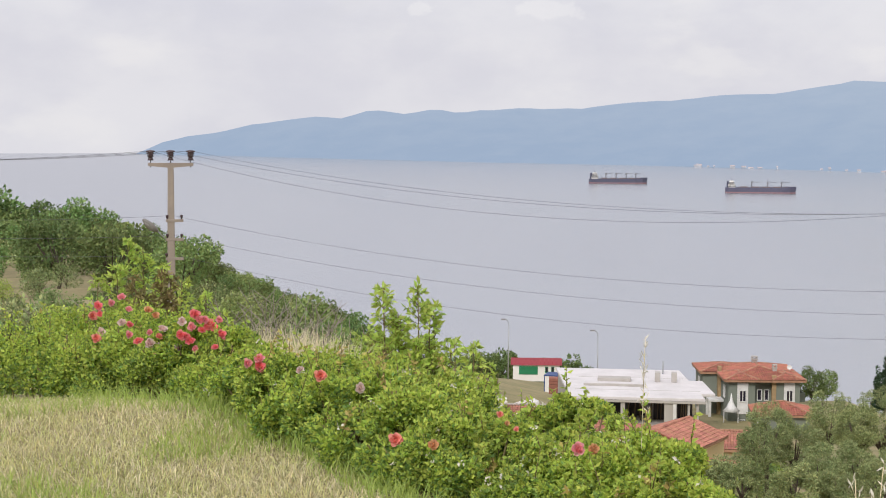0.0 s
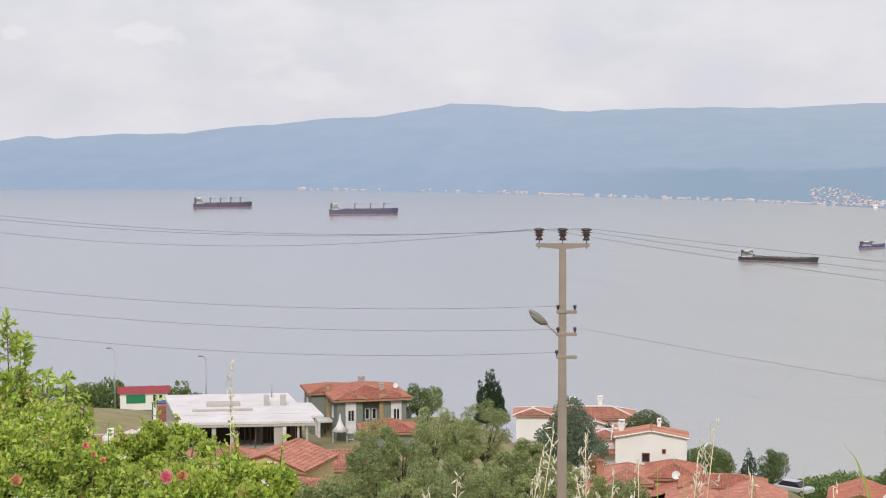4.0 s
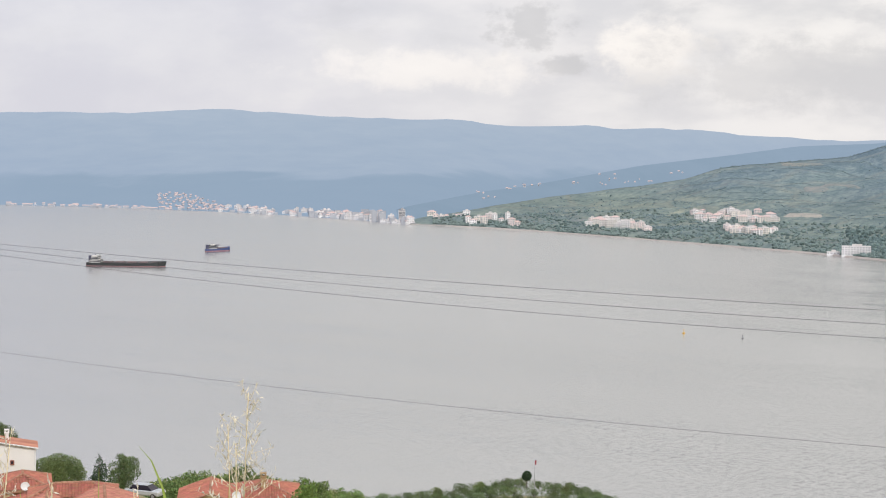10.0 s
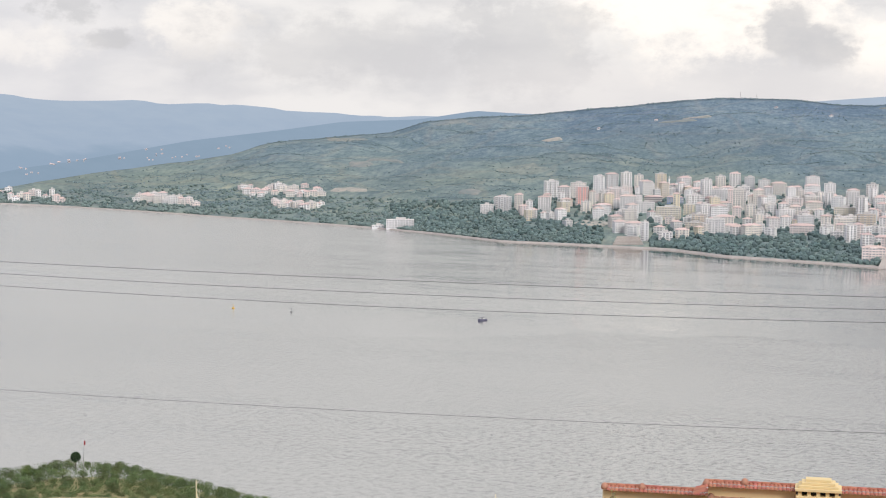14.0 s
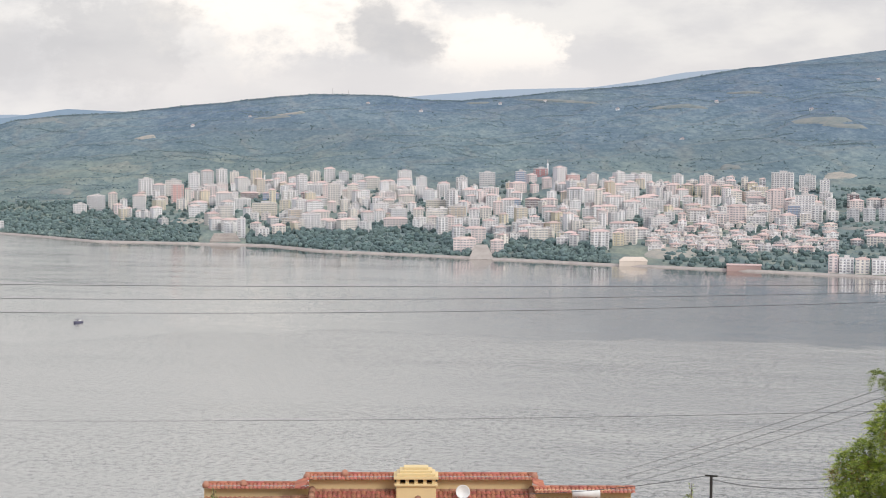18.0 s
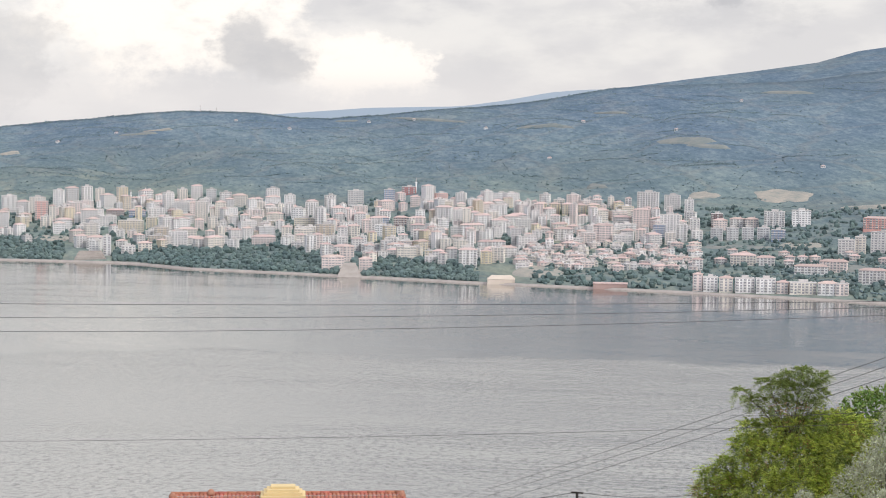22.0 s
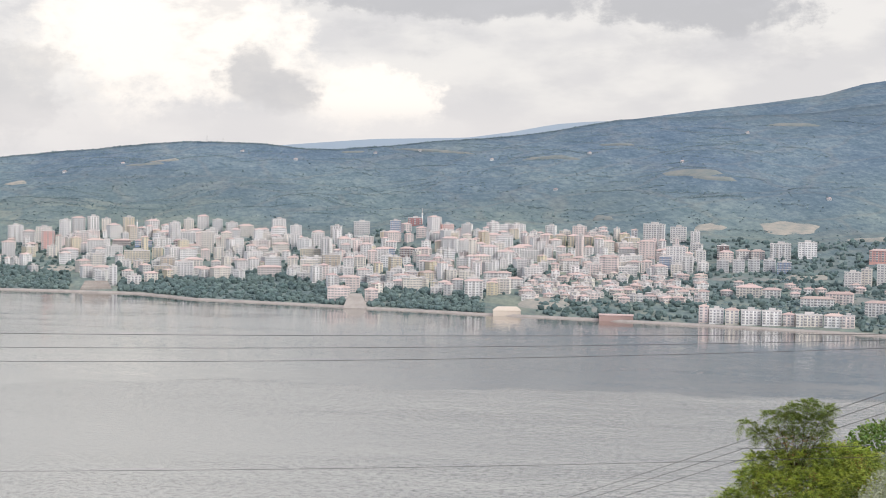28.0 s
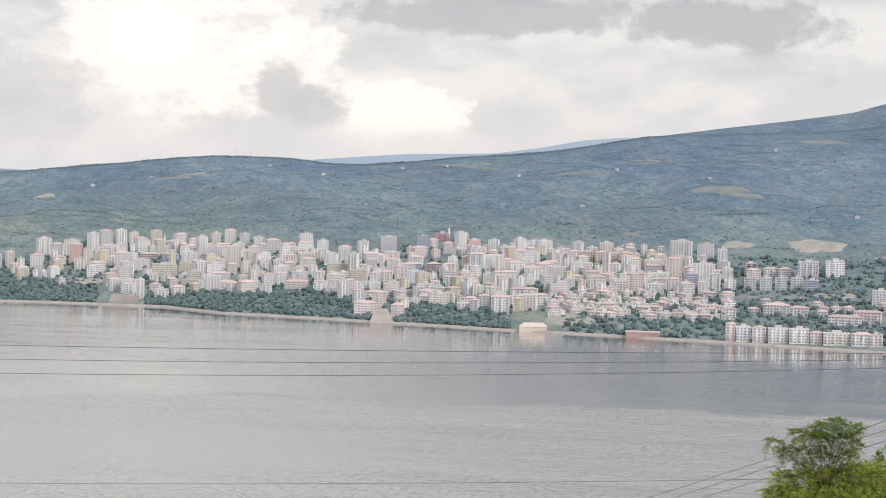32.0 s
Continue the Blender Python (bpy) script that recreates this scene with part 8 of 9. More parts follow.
def locust_tree():
    """A locust with airy layered sprays at its top and a dense lower crown hung with rusty pods."""
    rng = np.random.default_rng(8)
    top = [(-1.0, 0, 8.12, 0.22, 0.07), (-0.72, 0.1, 7.92, 0.2, 0.10), (-0.45, 0, 8.34, 0.26, 0.10), (-0.08, 0, 8.5, 0.28, 0.13), (0.32, 0, 8.62, 0.3, 0.11), (0.68, 0, 8.54, 0.24, 0.08), (0.0, 0.2, 8.2, 0.34, 0.18), (0.45, 0.1, 8.22, 0.34, 0.18), (0.72, 0, 8.1, 0.2, 0.18), (-0.35, 0.1, 7.86, 0.3, 0.22), (0.1, 0, 7.75, 0.34, 0.26), (0.5, 0, 7.82, 0.26, 0.22)]
    low = [(-0.75, 0, 7.28, 0.28, 0.26), (-0.3, 0, 7.25, 0.42, 0.32), (0.25, 0, 7.35, 0.46, 0.28), (0.8, 0, 7.5, 0.42, 0.28), (1.2, 0.1, 7.48, 0.4, 0.3), (1.6, 0.2, 7.3, 0.42, 0.36), (-0.9, 0, 6.85, 0.4, 0.32), (-0.35, -0.3, 6.75, 0.55, 0.4), (0.4, -0.35, 6.85, 0.55, 0.4), (1.1, -0.3, 6.85, 0.55, 0.42), (1.85, 0, 6.7, 0.6, 0.45), (-1.3, 0, 6.4, 0.36, 0.26), (-1.68, 0, 6.2, 0.26, 0.2), (-1.78, 0, 5.8, 0.28, 0.26), (-1.2, -0.2, 5.95, 0.45, 0.36), (-0.55, -0.4, 6.1, 0.6, 0.45), (0.35, -0.55, 6.15, 0.65, 0.45), (1.2, -0.5, 6.1, 0.65, 0.48), (2.05, -0.1, 5.95, 0.65, 0.5)]
    low += [(x, -0.4 + 0.1 * (i % 3), z, 0.62, 0.5) for z in (5.3, 4.6, 3.9) for i, x in enumerate((-1.45, -0.7, 0.1, 0.9, 1.7))]
    t = thing("locust_tree", Matrix(), "bright green locust tree with feathered leaves and rusty seed pods", "tree")
    bm = rod(bmesh.new(), (0.1, 0, -0.6), (0.15, 0, 4.5), 0.13, 0.09, 8)
    rod(bm, (0.15, 0, 4.5), (0.1, 0, 7.0), 0.07, 0.035, 8)
    part("trunk", bm, M_BARK, t)
    for c in top + low[:19:2]:
        hub = (0.1, 0, 7.0) if c[2] > 7.6 else (0.14, 0, 4.6)
        mid = Vector(hub).lerp(Vector(c[:3]), 0.6) + Vector((0, 0, 0.12))
        bm = rod(bmesh.new(), hub, mid, 0.014, 0.009, 6)
        rod(bm, mid, c[:3], 0.009, 0.004, 5)
        part("limb", bm, M_BARK, t)

    def sprays(clumps, n, inner):
        p, d = clump_points(rng, clumps, n)
        c = np.array(clumps, float)
        near = np.argmin(((p[:, None, :] - c[None, :, :3]) ** 2).sum(2), 1)
        p = c[near, :3] + (p - c[near, :3]) * inner
        return p, d + np.array([0, -0.15, 0.12]) + rng.normal(size=d.shape) * 0.3

    # shaded_crown and inner_foliage: shade inside the crown put into darker leaves
    for name, clumps, n, inner, length, material in (("upper_crown", top, 1250, 0.72, 0.20, M_LOCUST_DARK), ("crown", low, 6200, 0.95, 0.25, M_LOCUST), ("shaded_crown", low, 5200, 0.7, 0.25, M_LOCUST_DARK), ("fresh_tip_mass", low[:19], 2300, 1.0, 0.25, M_LOCUST_TIP)):
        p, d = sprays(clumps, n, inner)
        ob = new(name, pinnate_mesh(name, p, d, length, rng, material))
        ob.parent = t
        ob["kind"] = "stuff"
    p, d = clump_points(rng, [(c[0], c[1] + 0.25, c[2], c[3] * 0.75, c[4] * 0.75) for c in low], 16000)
    ob = new("inner_foliage", leaf_mesh("inner_foliage", p, 0.09, rng, M_LOCUST_DARK, 0.5, d))
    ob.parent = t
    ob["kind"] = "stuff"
    pods = [q for q in low if q[2] > 5.5] + top[9:]
    p, d = clump_points(rng, [pods[i] for i in rng.choice(len(pods), 30)], 300)
    q = np.repeat(p, 16, 0) + rng.normal(size=(len(p) * 16, 3)) * np.array([0.06, 0.06, 0.08])
    ob = new("seed_pod_mass", leaf_mesh("seed_pod_mass", q, 0.055, rng, M_DRYLEAF, 0.3))
    ob.parent = t
    ob["kind"] = "stuff"
    stand(t, 89.45, 40, 165.9, -89)


def house_trees():
    cl = []
    for i, (x, hh) in enumerate(((-0.7, 3.4), (0.15, 4.3), (0.75, 4.6), (1.5, 3.2))):
        for k in range(7):
            u = k / 6
            cl.append((x + 0.12 * math.sin(k), 0.2 * math.cos(3 * k), 0.6 + hh * u, (0.58 - 0.42 * u), 0.62))
    t = tree("cypress_tree", "dark ragged cypress with several pointed tips", "tree", 5.6, 1.6, 0.24, 12000, M_CYPRESS, 80, "cone", 0.1, clumps=cl)
    stand(t, 28.16, 190, 148.3 - 1.2)
    t = tree("oak_tree", "dense dark rounded oak behind the white house", "tree", 6.6, 3.0, 0.2, 14000, M_GROVE, 79, clear=0.12, clumps=[(0, 0, 5.0, 1.5, 1.2), (-1.0, 0, 4.4, 1.5, 1.3), (1.1, 0, 4.3, 1.6, 1.3), (1.9, 0, 3.4, 1.3, 1.2), (-1.7, 0, 3.3, 1.2, 1.2), (0.2, 0, 3.2, 2.2, 1.6), (0.3, 0, 2.0, 2.4, 1.5)])
    stand(t, 33.25, 214, 180 - 214 * math.tan(radians(9.32)) - 6.3, -33)
    t = tree("pine_tree", "broad blue-green pine beside the power pole", "tree", 7.2, 3.2, 0.22, 22000, M_BLUEPINE, 81, "round", 0.05, clumps=[(0, 0, 5.2, 1.6, 1.6), (0.3, 0, 3.9, 2.3, 1.7), (-0.3, 0.3, 2.6, 3.0, 1.8), (0.8, 0, 1.6, 3.2, 1.6), (-1.4, 0, 1.2, 2.4, 1.5)])
    stand(t, 30.8, 176, 145.4)
    t = tree("spruce_tree", "ragged dark spruce between the white houses", "tree", 6.5, 2.2, 0.25, 4200, M_CYPRESS, 82, "cone", 0.08)
    stand(t, 32.05, 200, 139.2)
    t = tree("shrub", "russet-leaved shrub by the white house", "shrub", 4.5, 1.6, 0.2, 2200, M_DRYLEAF, 83, clear=0.1)
    stand(t, 31.75, 172, 143.0)
    t = tree("topiary_tree", "clipped dark green column tree", "tree", 4.8, 1.3, 0.16, 4200, M_OAK, 84, clear=0.03, clumps=[(0, 0, 3.4, 1.0, 1.0), (0, 0, 2.2, 1.35, 1.2), (0.1, 0, 1.0, 1.3, 1.2)])
    stand(t, 35.1, 185, 141.2)
    t = tree("hedge_arch", "clipped green hedge arch by the garden", "hedge", 4.0, 3.0, 0.2, 11000, M_GROVE, 85, clear=0.05, clumps=[(x * 0.8, 0, z, 1.0, 0.8) for x in range(-2, 3) for z in (1.2, 2.0, 2.9 - 0.25 * abs(x))] + [(2.2, 0, z, 0.9, 0.8) for z in (0.6, 1.4)])
    stand(t, 35.2, 200, 139.6, -35)
    t = tree("spruce_tree", "small dark conifer in the garden", "tree", 5.0, 1.5, 0.22, 2600, M_CYPRESS, 86, "cone", 0.05)
    stand(t, 36.48, 205, 137.3)
    t = tree("olive_tree", "dark rounded tree at the garden's edge", "tree", 6.4, 2.4, 0.22, 7000, M_GROVE, 87, clear=0.2)
    stand(t, 37.2, 214, None, 0, 0.9)
    t = tree("maple_sapling", "young broad-leaved tree below the slope", "tree", 4.6, 1.5, 0.2, 3600, M_FIR, 88, clear=0.1)
    stand(t, 43.15, 112, 153.0)
    # olive trees below the lawn: bearing, distance, elevation of the top, width
    spots = [(24.6, 100, -9.86, 3.1), (25.5, 102, -10.3, 2.9), (24.2, 97, -10.6, 2.2), (26.55, 145, -9.38, 4.4), (28.05, 147, -9.2, 4.8), (27.3, 140, -9.75, 3.4), (29.6, 128, -10.4, 3.0), (28.9, 118, -10.75, 2.8), (27.3, 105, -10.95, 2.5), (26.2, 96, -11.0, 2.4), (28.2, 98, -11.2, 2.4)]
    spots += [(22.5, 70, -11.75, 1.3), (23.1, 74, -11.6, 1.4), (23.8, 70, -11.6, 1.5), (25.4, 72, -11.6, 1.7), (30.4, 92, -10.95, 2.4), (31.3, 80, -11.3, 2.0), (29.6, 78, -11.5, 2.0), (26.8, 74, -11.8, 1.8), (32.6, 84, -11.5, 2.0), (21.6, 66, -11.7, 1.3)]
    for k, (az, r, el, wide) in enumerate(spots):
        q = pol(az, r)
        z0 = ground_z(q.x, q.y) - 0.2
        hh = 180 + r * math.tan(radians(el)) - z0
        t = tree("olive_tree", "silvery green olive tree on the slope below" if k % 5 else "bright green olive tree on the slope below", "tree", hh, wide * 0.52, 0.12 if r < 110 else 0.16, 17000 if wide > 2.4 else 9000, M_OLIVE, 90 + k, clear=max(0.06, 1 - 1.05 * wide / hh), group="olive trees below the lawn", aspect=0.3, clumps=lumpy_crown(np.random.default_rng(400 + k), hh * max(0.08, 1 - 1.0 * wide / hh), hh * 0.96, wide * 0.5, 52))
        stand(t, az, r, z0, k * 40)
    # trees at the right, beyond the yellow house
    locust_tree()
    t = tree("fir_tree", "dense dark green tree behind the locust", "tree", 9.0, 2.2, 0.11, 24000, M_FIR, 102, clear=0.2, clumps=[(0, 0, 7.6, 1.1, 0.8), (0.9, 0, 7.3, 1.2, 0.9), (-0.8, 0, 6.6, 1.2, 1.0), (0.4, 0, 6.0, 1.8, 1.2), (1.8, 0, 6.6, 1.2, 1.0)], trunk_r=0.14)
    stand(t, 92.4, 44, 165.3, -92)
    t = tree("olive_tree", "pale silvery olive tree beside the locust", "tree", 6.0, 1.5, 0.08, 26000, M_SILVER, 103, clear=0.15, aspect=0.3, trunk_r=0.05)
    stand(t, 92.9, 33, 169.9, 0, 0.95)
    t = tree("silver_shrub", "pale silvery shrub in front of the locust", "shrub", 3.0, 0.8, 0.06, 9000, M_SILVER, 107, clear=0.1, aspect=0.3, clumps=lumpy_crown(np.random.default_rng(9), 0.6, 2.9, 0.55, 34))
    stand(t, 90.3, 30, 180 - 30 * math.tan(radians(11.5)) - 2.95)
    t = tree("young_sapling", "pale young sapling at the slope's edge", "tree", 4.5, 0.8, 0.10, 1200, M_LOCUST, 104, clear=0.3)
    stand(t, 85.9, 30, 169.0, 0, 0.9)
    for az, el in ((82.3, 12.15), (67.0, 12.4)):
        t = tree("cypress_tree", "small pointed conifer top beside the wall", "tree", 3.2, 0.5, 0.1, 900, M_OLIVE, 105 + int(az), "cone", 0.1)
        stand(t, az, 60, 180 - 60 * math.tan(radians(el)) - 2.9)


house_trees()

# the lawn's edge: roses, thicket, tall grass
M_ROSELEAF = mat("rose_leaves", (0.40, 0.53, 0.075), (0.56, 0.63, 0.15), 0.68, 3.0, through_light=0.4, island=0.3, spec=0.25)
M_ROSEDARK = mat("shaded_rose_leaves", (0.14, 0.24, 0.05), (0.22, 0.32, 0.075), 0.65, 3.0, through_light=0.25, island=0.3)
M_REDLEAF = mat("reddish_new_leaves", (0.50, 0.36, 0.12), (0.56, 0.48, 0.16), 0.5, 3.0, through_light=0.35, island=0.3)
M_BOXELDER = mat("box_elder_leaves", (0.42, 0.57, 0.10), (0.55, 0.65, 0.16), 0.5, 2.0, through_light=0.4, island=0.28)
M_STEM = mat("green_brown_stems", (0.14, 0.13, 0.05), (0.20, 0.13, 0.07), 0.8, 6.0)
M_STRAW = mat("dry_straw", (0.80, 0.72, 0.50), (0.66, 0.58, 0.38), 0.9, 5.0, through_light=0.25, island=0.25)
M_GRASS = mat("lawn_grass", (0.50, 0.53, 0.18), (0.70, 0.64, 0.36), 0.8, 1.3, through_light=0.3, island=0.4, fine=6)
M_OAT = mat("pale_oat_spikelets", (0.86, 0.82, 0.74), (0.74, 0.68, 0.55), 0.8, 8.0, through_light=0.35, island=0.2)
M_BLADE = mat("green_grass_blade", (0.34, 0.46, 0.09), (0.45, 0.54, 0.15), 0.6, 5.0, through_light=0.35, island=0.2)
PETALS = {k: mat(n, c, o, 0.7, 12.0, through_light=0.5, island=0.12, spec=0.2) for k, n, c, o in (
    ("r", "coral_red_petals", (0.97, 0.24, 0.27), (0.98, 0.40, 0.40)), ("p", "pink_petals", (0.95, 0.38, 0.42), (0.96, 0.52, 0.54)), ("w", "pale_pink_petals", (0.90, 0.68, 0.65), (0.92, 0.78, 0.72)),
    ("c", "orange_coral_petals", (0.97, 0.36, 0.30), (0.97, 0.48, 0.40)), ("o", "peach_petals", (0.85, 0.45, 0.24), (0.88, 0.55, 0.32)))}
FORE = Vector((-0.07, 0.03, 0))


def bloom_mesh(key, seed):
    """A full rose: whorls of cupped petals."""
    rng = random.Random(seed)
    verts, faces = [], []
    for ring, (n, tilt, size) in enumerate(((5, 20, 0.034), (6, 45, 0.042), (7, 72, 0.046))):
        for i in range(n):
            a = 2 * math.pi * (i + 0.5 * ring) / n + rng.uniform(-0.2, 0.2)
            t = radians(tilt + rng.uniform(-10, 10))
            u = Vector((math.cos(a) * math.sin(t), math.sin(a) * math.sin(t), math.cos(t)))
            s = Vector((-math.sin(a), math.cos(a), 0))
            inn = Vector((-math.cos(a), -math.sin(a), 0.4)) * 0.012
            k = size * rng.uniform(0.85, 1.15)
            b = len(verts)
            base = Vector((0, 0, 0.004))
            for p in (base, base + u * k * 0.55 + s * k * 0.48 + inn, base + u * k + s * k * 0.28 + inn * 0.3, base + u * k * 1.04, base + u * k - s * k * 0.28 + inn * 0.3, base + u * k * 0.55 - s * k * 0.48 + inn, base + u * k * 0.6 - inn):
                verts.append(tuple(p))
            for q in ((0, 1, 6), (1, 2, 3, 6), (6, 3, 4, 5), (0, 6, 5)):
                faces.append([b + j for j in q])
    me = bpy.data.meshes.new("bloom")
    me.from_pydata(verts, [], faces)
    me.materials.append(PETALS[key])
    me.shade_smooth()
    return me


BLOOMS = {k: [bloom_mesh(k, 10 * i + j) for j in range(3)] for i, k in enumerate(PETALS)}


def rose_bush(az, r, w, d, h, n, seed, label, blooms=(), bloom_r=0.0, turn=0.0, dead=0, dark=0.5, z=None, bloom_size=1.0):
    """A rose bush about a bearing and distance; w across the view, d along it, h over its foot."""
    rng = np.random.default_rng(seed)
    q = pol(az, r) + FORE
    foot = ground_z(q.x, q.y) if z is None else z
    m = Matrix.Translation((q.x, q.y, foot)) @ pose(0, 0, 0, 0, 0, -az + turn)
    t = thing("rose_bush", m, label, "rose bush", "rose hedge")
    cl = []
    for i in range(34):
        u, v = rng.uniform(-1, 1), rng.uniform(-1, 1)
        if u * u + v * v > 1:
            u, v = u * 0.6, v * 0.6
        top = h * (1 - 0.45 * (u * u + v * v)) * rng.uniform(0.75, 1.05)
        rr = rng.uniform(0.09, 0.20) * min(1.0, w)
        cl.append((u * w, v * d, max(0.06, top - rr), rr * 1.2, rr))
        if i % 2:
            cl.append((u * w, v * d, max(0.05, top * 0.45), rr * 1.3, rr))
    p, o = clump_points(rng, cl, int(n * 3.4))
    keep = p[:, 2] > 0.0
    p, o = p[keep], o[keep]
    o = o * 0.7 + np.array([0, 0, 0.35])
    # leaves low in the bush get a darker colour that paints its inner shade
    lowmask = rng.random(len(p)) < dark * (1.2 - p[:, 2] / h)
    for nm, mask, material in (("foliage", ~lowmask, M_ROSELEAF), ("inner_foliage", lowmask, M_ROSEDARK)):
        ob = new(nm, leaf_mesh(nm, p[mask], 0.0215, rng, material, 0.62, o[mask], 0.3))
        ob.parent = t
        ob["kind"] = "stuff"
    # young shoots standing out of the bush, some with reddish leaves
    bm = bmesh.new()
    sp, so = [], []
    for k in range(int(9 + 14 * w)):
        c = cl[rng.integers(len(cl))]
        a = Vector((c[0], c[1], c[2]))
        b = a + Vector((rng.uniform(-0.5, 0.5), rng.uniform(-0.5, 0.5), 1.0)).normalized() * (c[4] + rng.uniform(0.05, 0.17))
        rod(bm, a, b, 0.0025, 0.0012, 4)
        for j in range(16):
            sp.append(a.lerp(b, 0.35 + 0.65 * j / 15))
            so.append(rng.normal(size=3) + np.array([0, 0, 0.4]))
    half = len(sp) // 6
    for nm, i0, i1, material in (("shoot", half, len(sp), M_ROSELEAF), ("red_shoot", 0, half, M_REDLEAF)):
        ob = new(nm, leaf_mesh(nm, np.array(sp[i0:i1]), 0.03, rng, material, 0.5, np.array(so[i0:i1]), 0.3))
        ob.parent = t
        ob["kind"] = "stuff"
    for c in cl[::3]:
        rod(bm, (c[0] * 0.5, c[1] * 0.5, -0.05), (c[0], c[1], c[2] + c[4]), 0.007, 0.003, 5)
    part("stem_mass", bm, M_STEM, t, kind="stuff")
    inv = m.inverted()
    for k, (a, e, col) in enumerate(blooms):
        w3 = pol(a, bloom_r, 180 - bloom_r * math.tan(radians(-e))) + FORE
        b = new("bloom", BLOOMS[col][k % 3])
        b.parent = t
        sc = (0.68, 0.55, 0.62, 0.48)[k % 4] * bloom_size
        b.matrix_basis = Matrix.Translation(inv @ w3) @ pose(0, 0, 0, 58 + 25 * math.sin(k * 2.1), 12 * math.cos(k), 30 * math.sin(k * 1.7)) @ Matrix.Diagonal((sc, sc, sc, 1))
        b["label"] = {"r": "coral red rose bloom", "p": "pink rose bloom", "w": "pale pink rose bloom", "c": "orange coral rose bloom", "o": "peach rose bloom"}[col]
    if dead:
        dead = int(dead * 1.6)
        pick = p[rng.choice(len(p), dead)] + o[:dead] * 0.03
        pick[:, 2] += 0.02
        ob = new("faded_flower_mass", leaf_mesh("faded_flower_mass", np.repeat(pick, 5, 0) + rng.normal(size=(dead * 5, 3)) * 0.006, 0.017, rng, M_OAT, 0.6))
        ob.parent = t
        ob["kind"] = "stuff"
    return t


G1 = ((3.30, -6.86, "r"), (3.69, -6.76, "p"), (4.04, -6.60, "p"), (3.38, -7.11, "r"), (3.12, -7.15, "c"), (4.24, -6.99, "p"), (4.04, -7.39, "w"), (4.30, -7.44, "r"), (4.84, -7.04, "o"), (5.08, -7.18, "o"), (3.42, -7.65, "w"))
G2 = ((3.23, -7.87, "c"), (4.23, -7.76, "p"), (4.55, -7.99, "r"), (4.92, -7.71, "p"), (4.88, -8.04, "w"), (5.18, -7.87, "c"), (5.19, -8.17, "w"), (4.96, -8.34, "o"), (5.30, -7.63, "w"), (5.76, -8.18, "w"))
G3 = ((5.86, -7.82, "r"), (6.01, -7.84, "r"), (6.17, -8.02, "r"), (6.34, -8.25, "p"), (6.30, -7.14, "r"), (6.52, -7.67, "r"), (6.93, -7.59, "r"), (7.09, -7.33, "p"), (6.46, -7.37, "p"), (6.63, -7.34, "p"), (6.24, -7.54, "p"), (6.95, -8.21, "r"), (7.12, -7.81, "r"), (5.90, -7.36, "w"), (6.79, -7.47, "c"), (6.68, -7.57, "r"))
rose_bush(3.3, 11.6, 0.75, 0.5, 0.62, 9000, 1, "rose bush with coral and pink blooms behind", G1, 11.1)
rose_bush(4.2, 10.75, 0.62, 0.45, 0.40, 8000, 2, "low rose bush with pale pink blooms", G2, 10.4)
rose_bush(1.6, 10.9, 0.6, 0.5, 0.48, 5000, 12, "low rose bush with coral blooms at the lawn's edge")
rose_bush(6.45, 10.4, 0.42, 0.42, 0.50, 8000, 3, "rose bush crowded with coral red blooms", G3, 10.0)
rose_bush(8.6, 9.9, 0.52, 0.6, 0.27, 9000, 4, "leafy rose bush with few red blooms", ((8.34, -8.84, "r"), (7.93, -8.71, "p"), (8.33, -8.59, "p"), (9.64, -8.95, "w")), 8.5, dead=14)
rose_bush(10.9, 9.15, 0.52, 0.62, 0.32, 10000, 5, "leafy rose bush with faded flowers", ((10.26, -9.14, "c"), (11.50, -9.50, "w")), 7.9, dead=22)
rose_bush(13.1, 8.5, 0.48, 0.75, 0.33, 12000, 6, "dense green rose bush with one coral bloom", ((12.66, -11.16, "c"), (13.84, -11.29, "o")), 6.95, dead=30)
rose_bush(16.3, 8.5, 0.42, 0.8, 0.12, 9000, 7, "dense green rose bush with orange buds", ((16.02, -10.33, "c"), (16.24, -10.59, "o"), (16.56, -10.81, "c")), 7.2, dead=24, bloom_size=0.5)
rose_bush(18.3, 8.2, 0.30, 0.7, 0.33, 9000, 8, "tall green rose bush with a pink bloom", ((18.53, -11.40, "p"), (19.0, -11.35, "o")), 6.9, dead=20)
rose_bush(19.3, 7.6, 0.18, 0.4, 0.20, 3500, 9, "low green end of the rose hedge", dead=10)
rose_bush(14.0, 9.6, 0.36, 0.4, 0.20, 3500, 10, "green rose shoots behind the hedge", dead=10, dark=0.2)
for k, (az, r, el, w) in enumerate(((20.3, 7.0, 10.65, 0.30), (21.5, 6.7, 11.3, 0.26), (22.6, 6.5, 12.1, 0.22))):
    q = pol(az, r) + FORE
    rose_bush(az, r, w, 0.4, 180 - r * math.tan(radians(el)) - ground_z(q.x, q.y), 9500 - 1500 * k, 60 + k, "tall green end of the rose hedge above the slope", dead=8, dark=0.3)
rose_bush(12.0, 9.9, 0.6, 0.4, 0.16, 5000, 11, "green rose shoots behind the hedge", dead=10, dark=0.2)


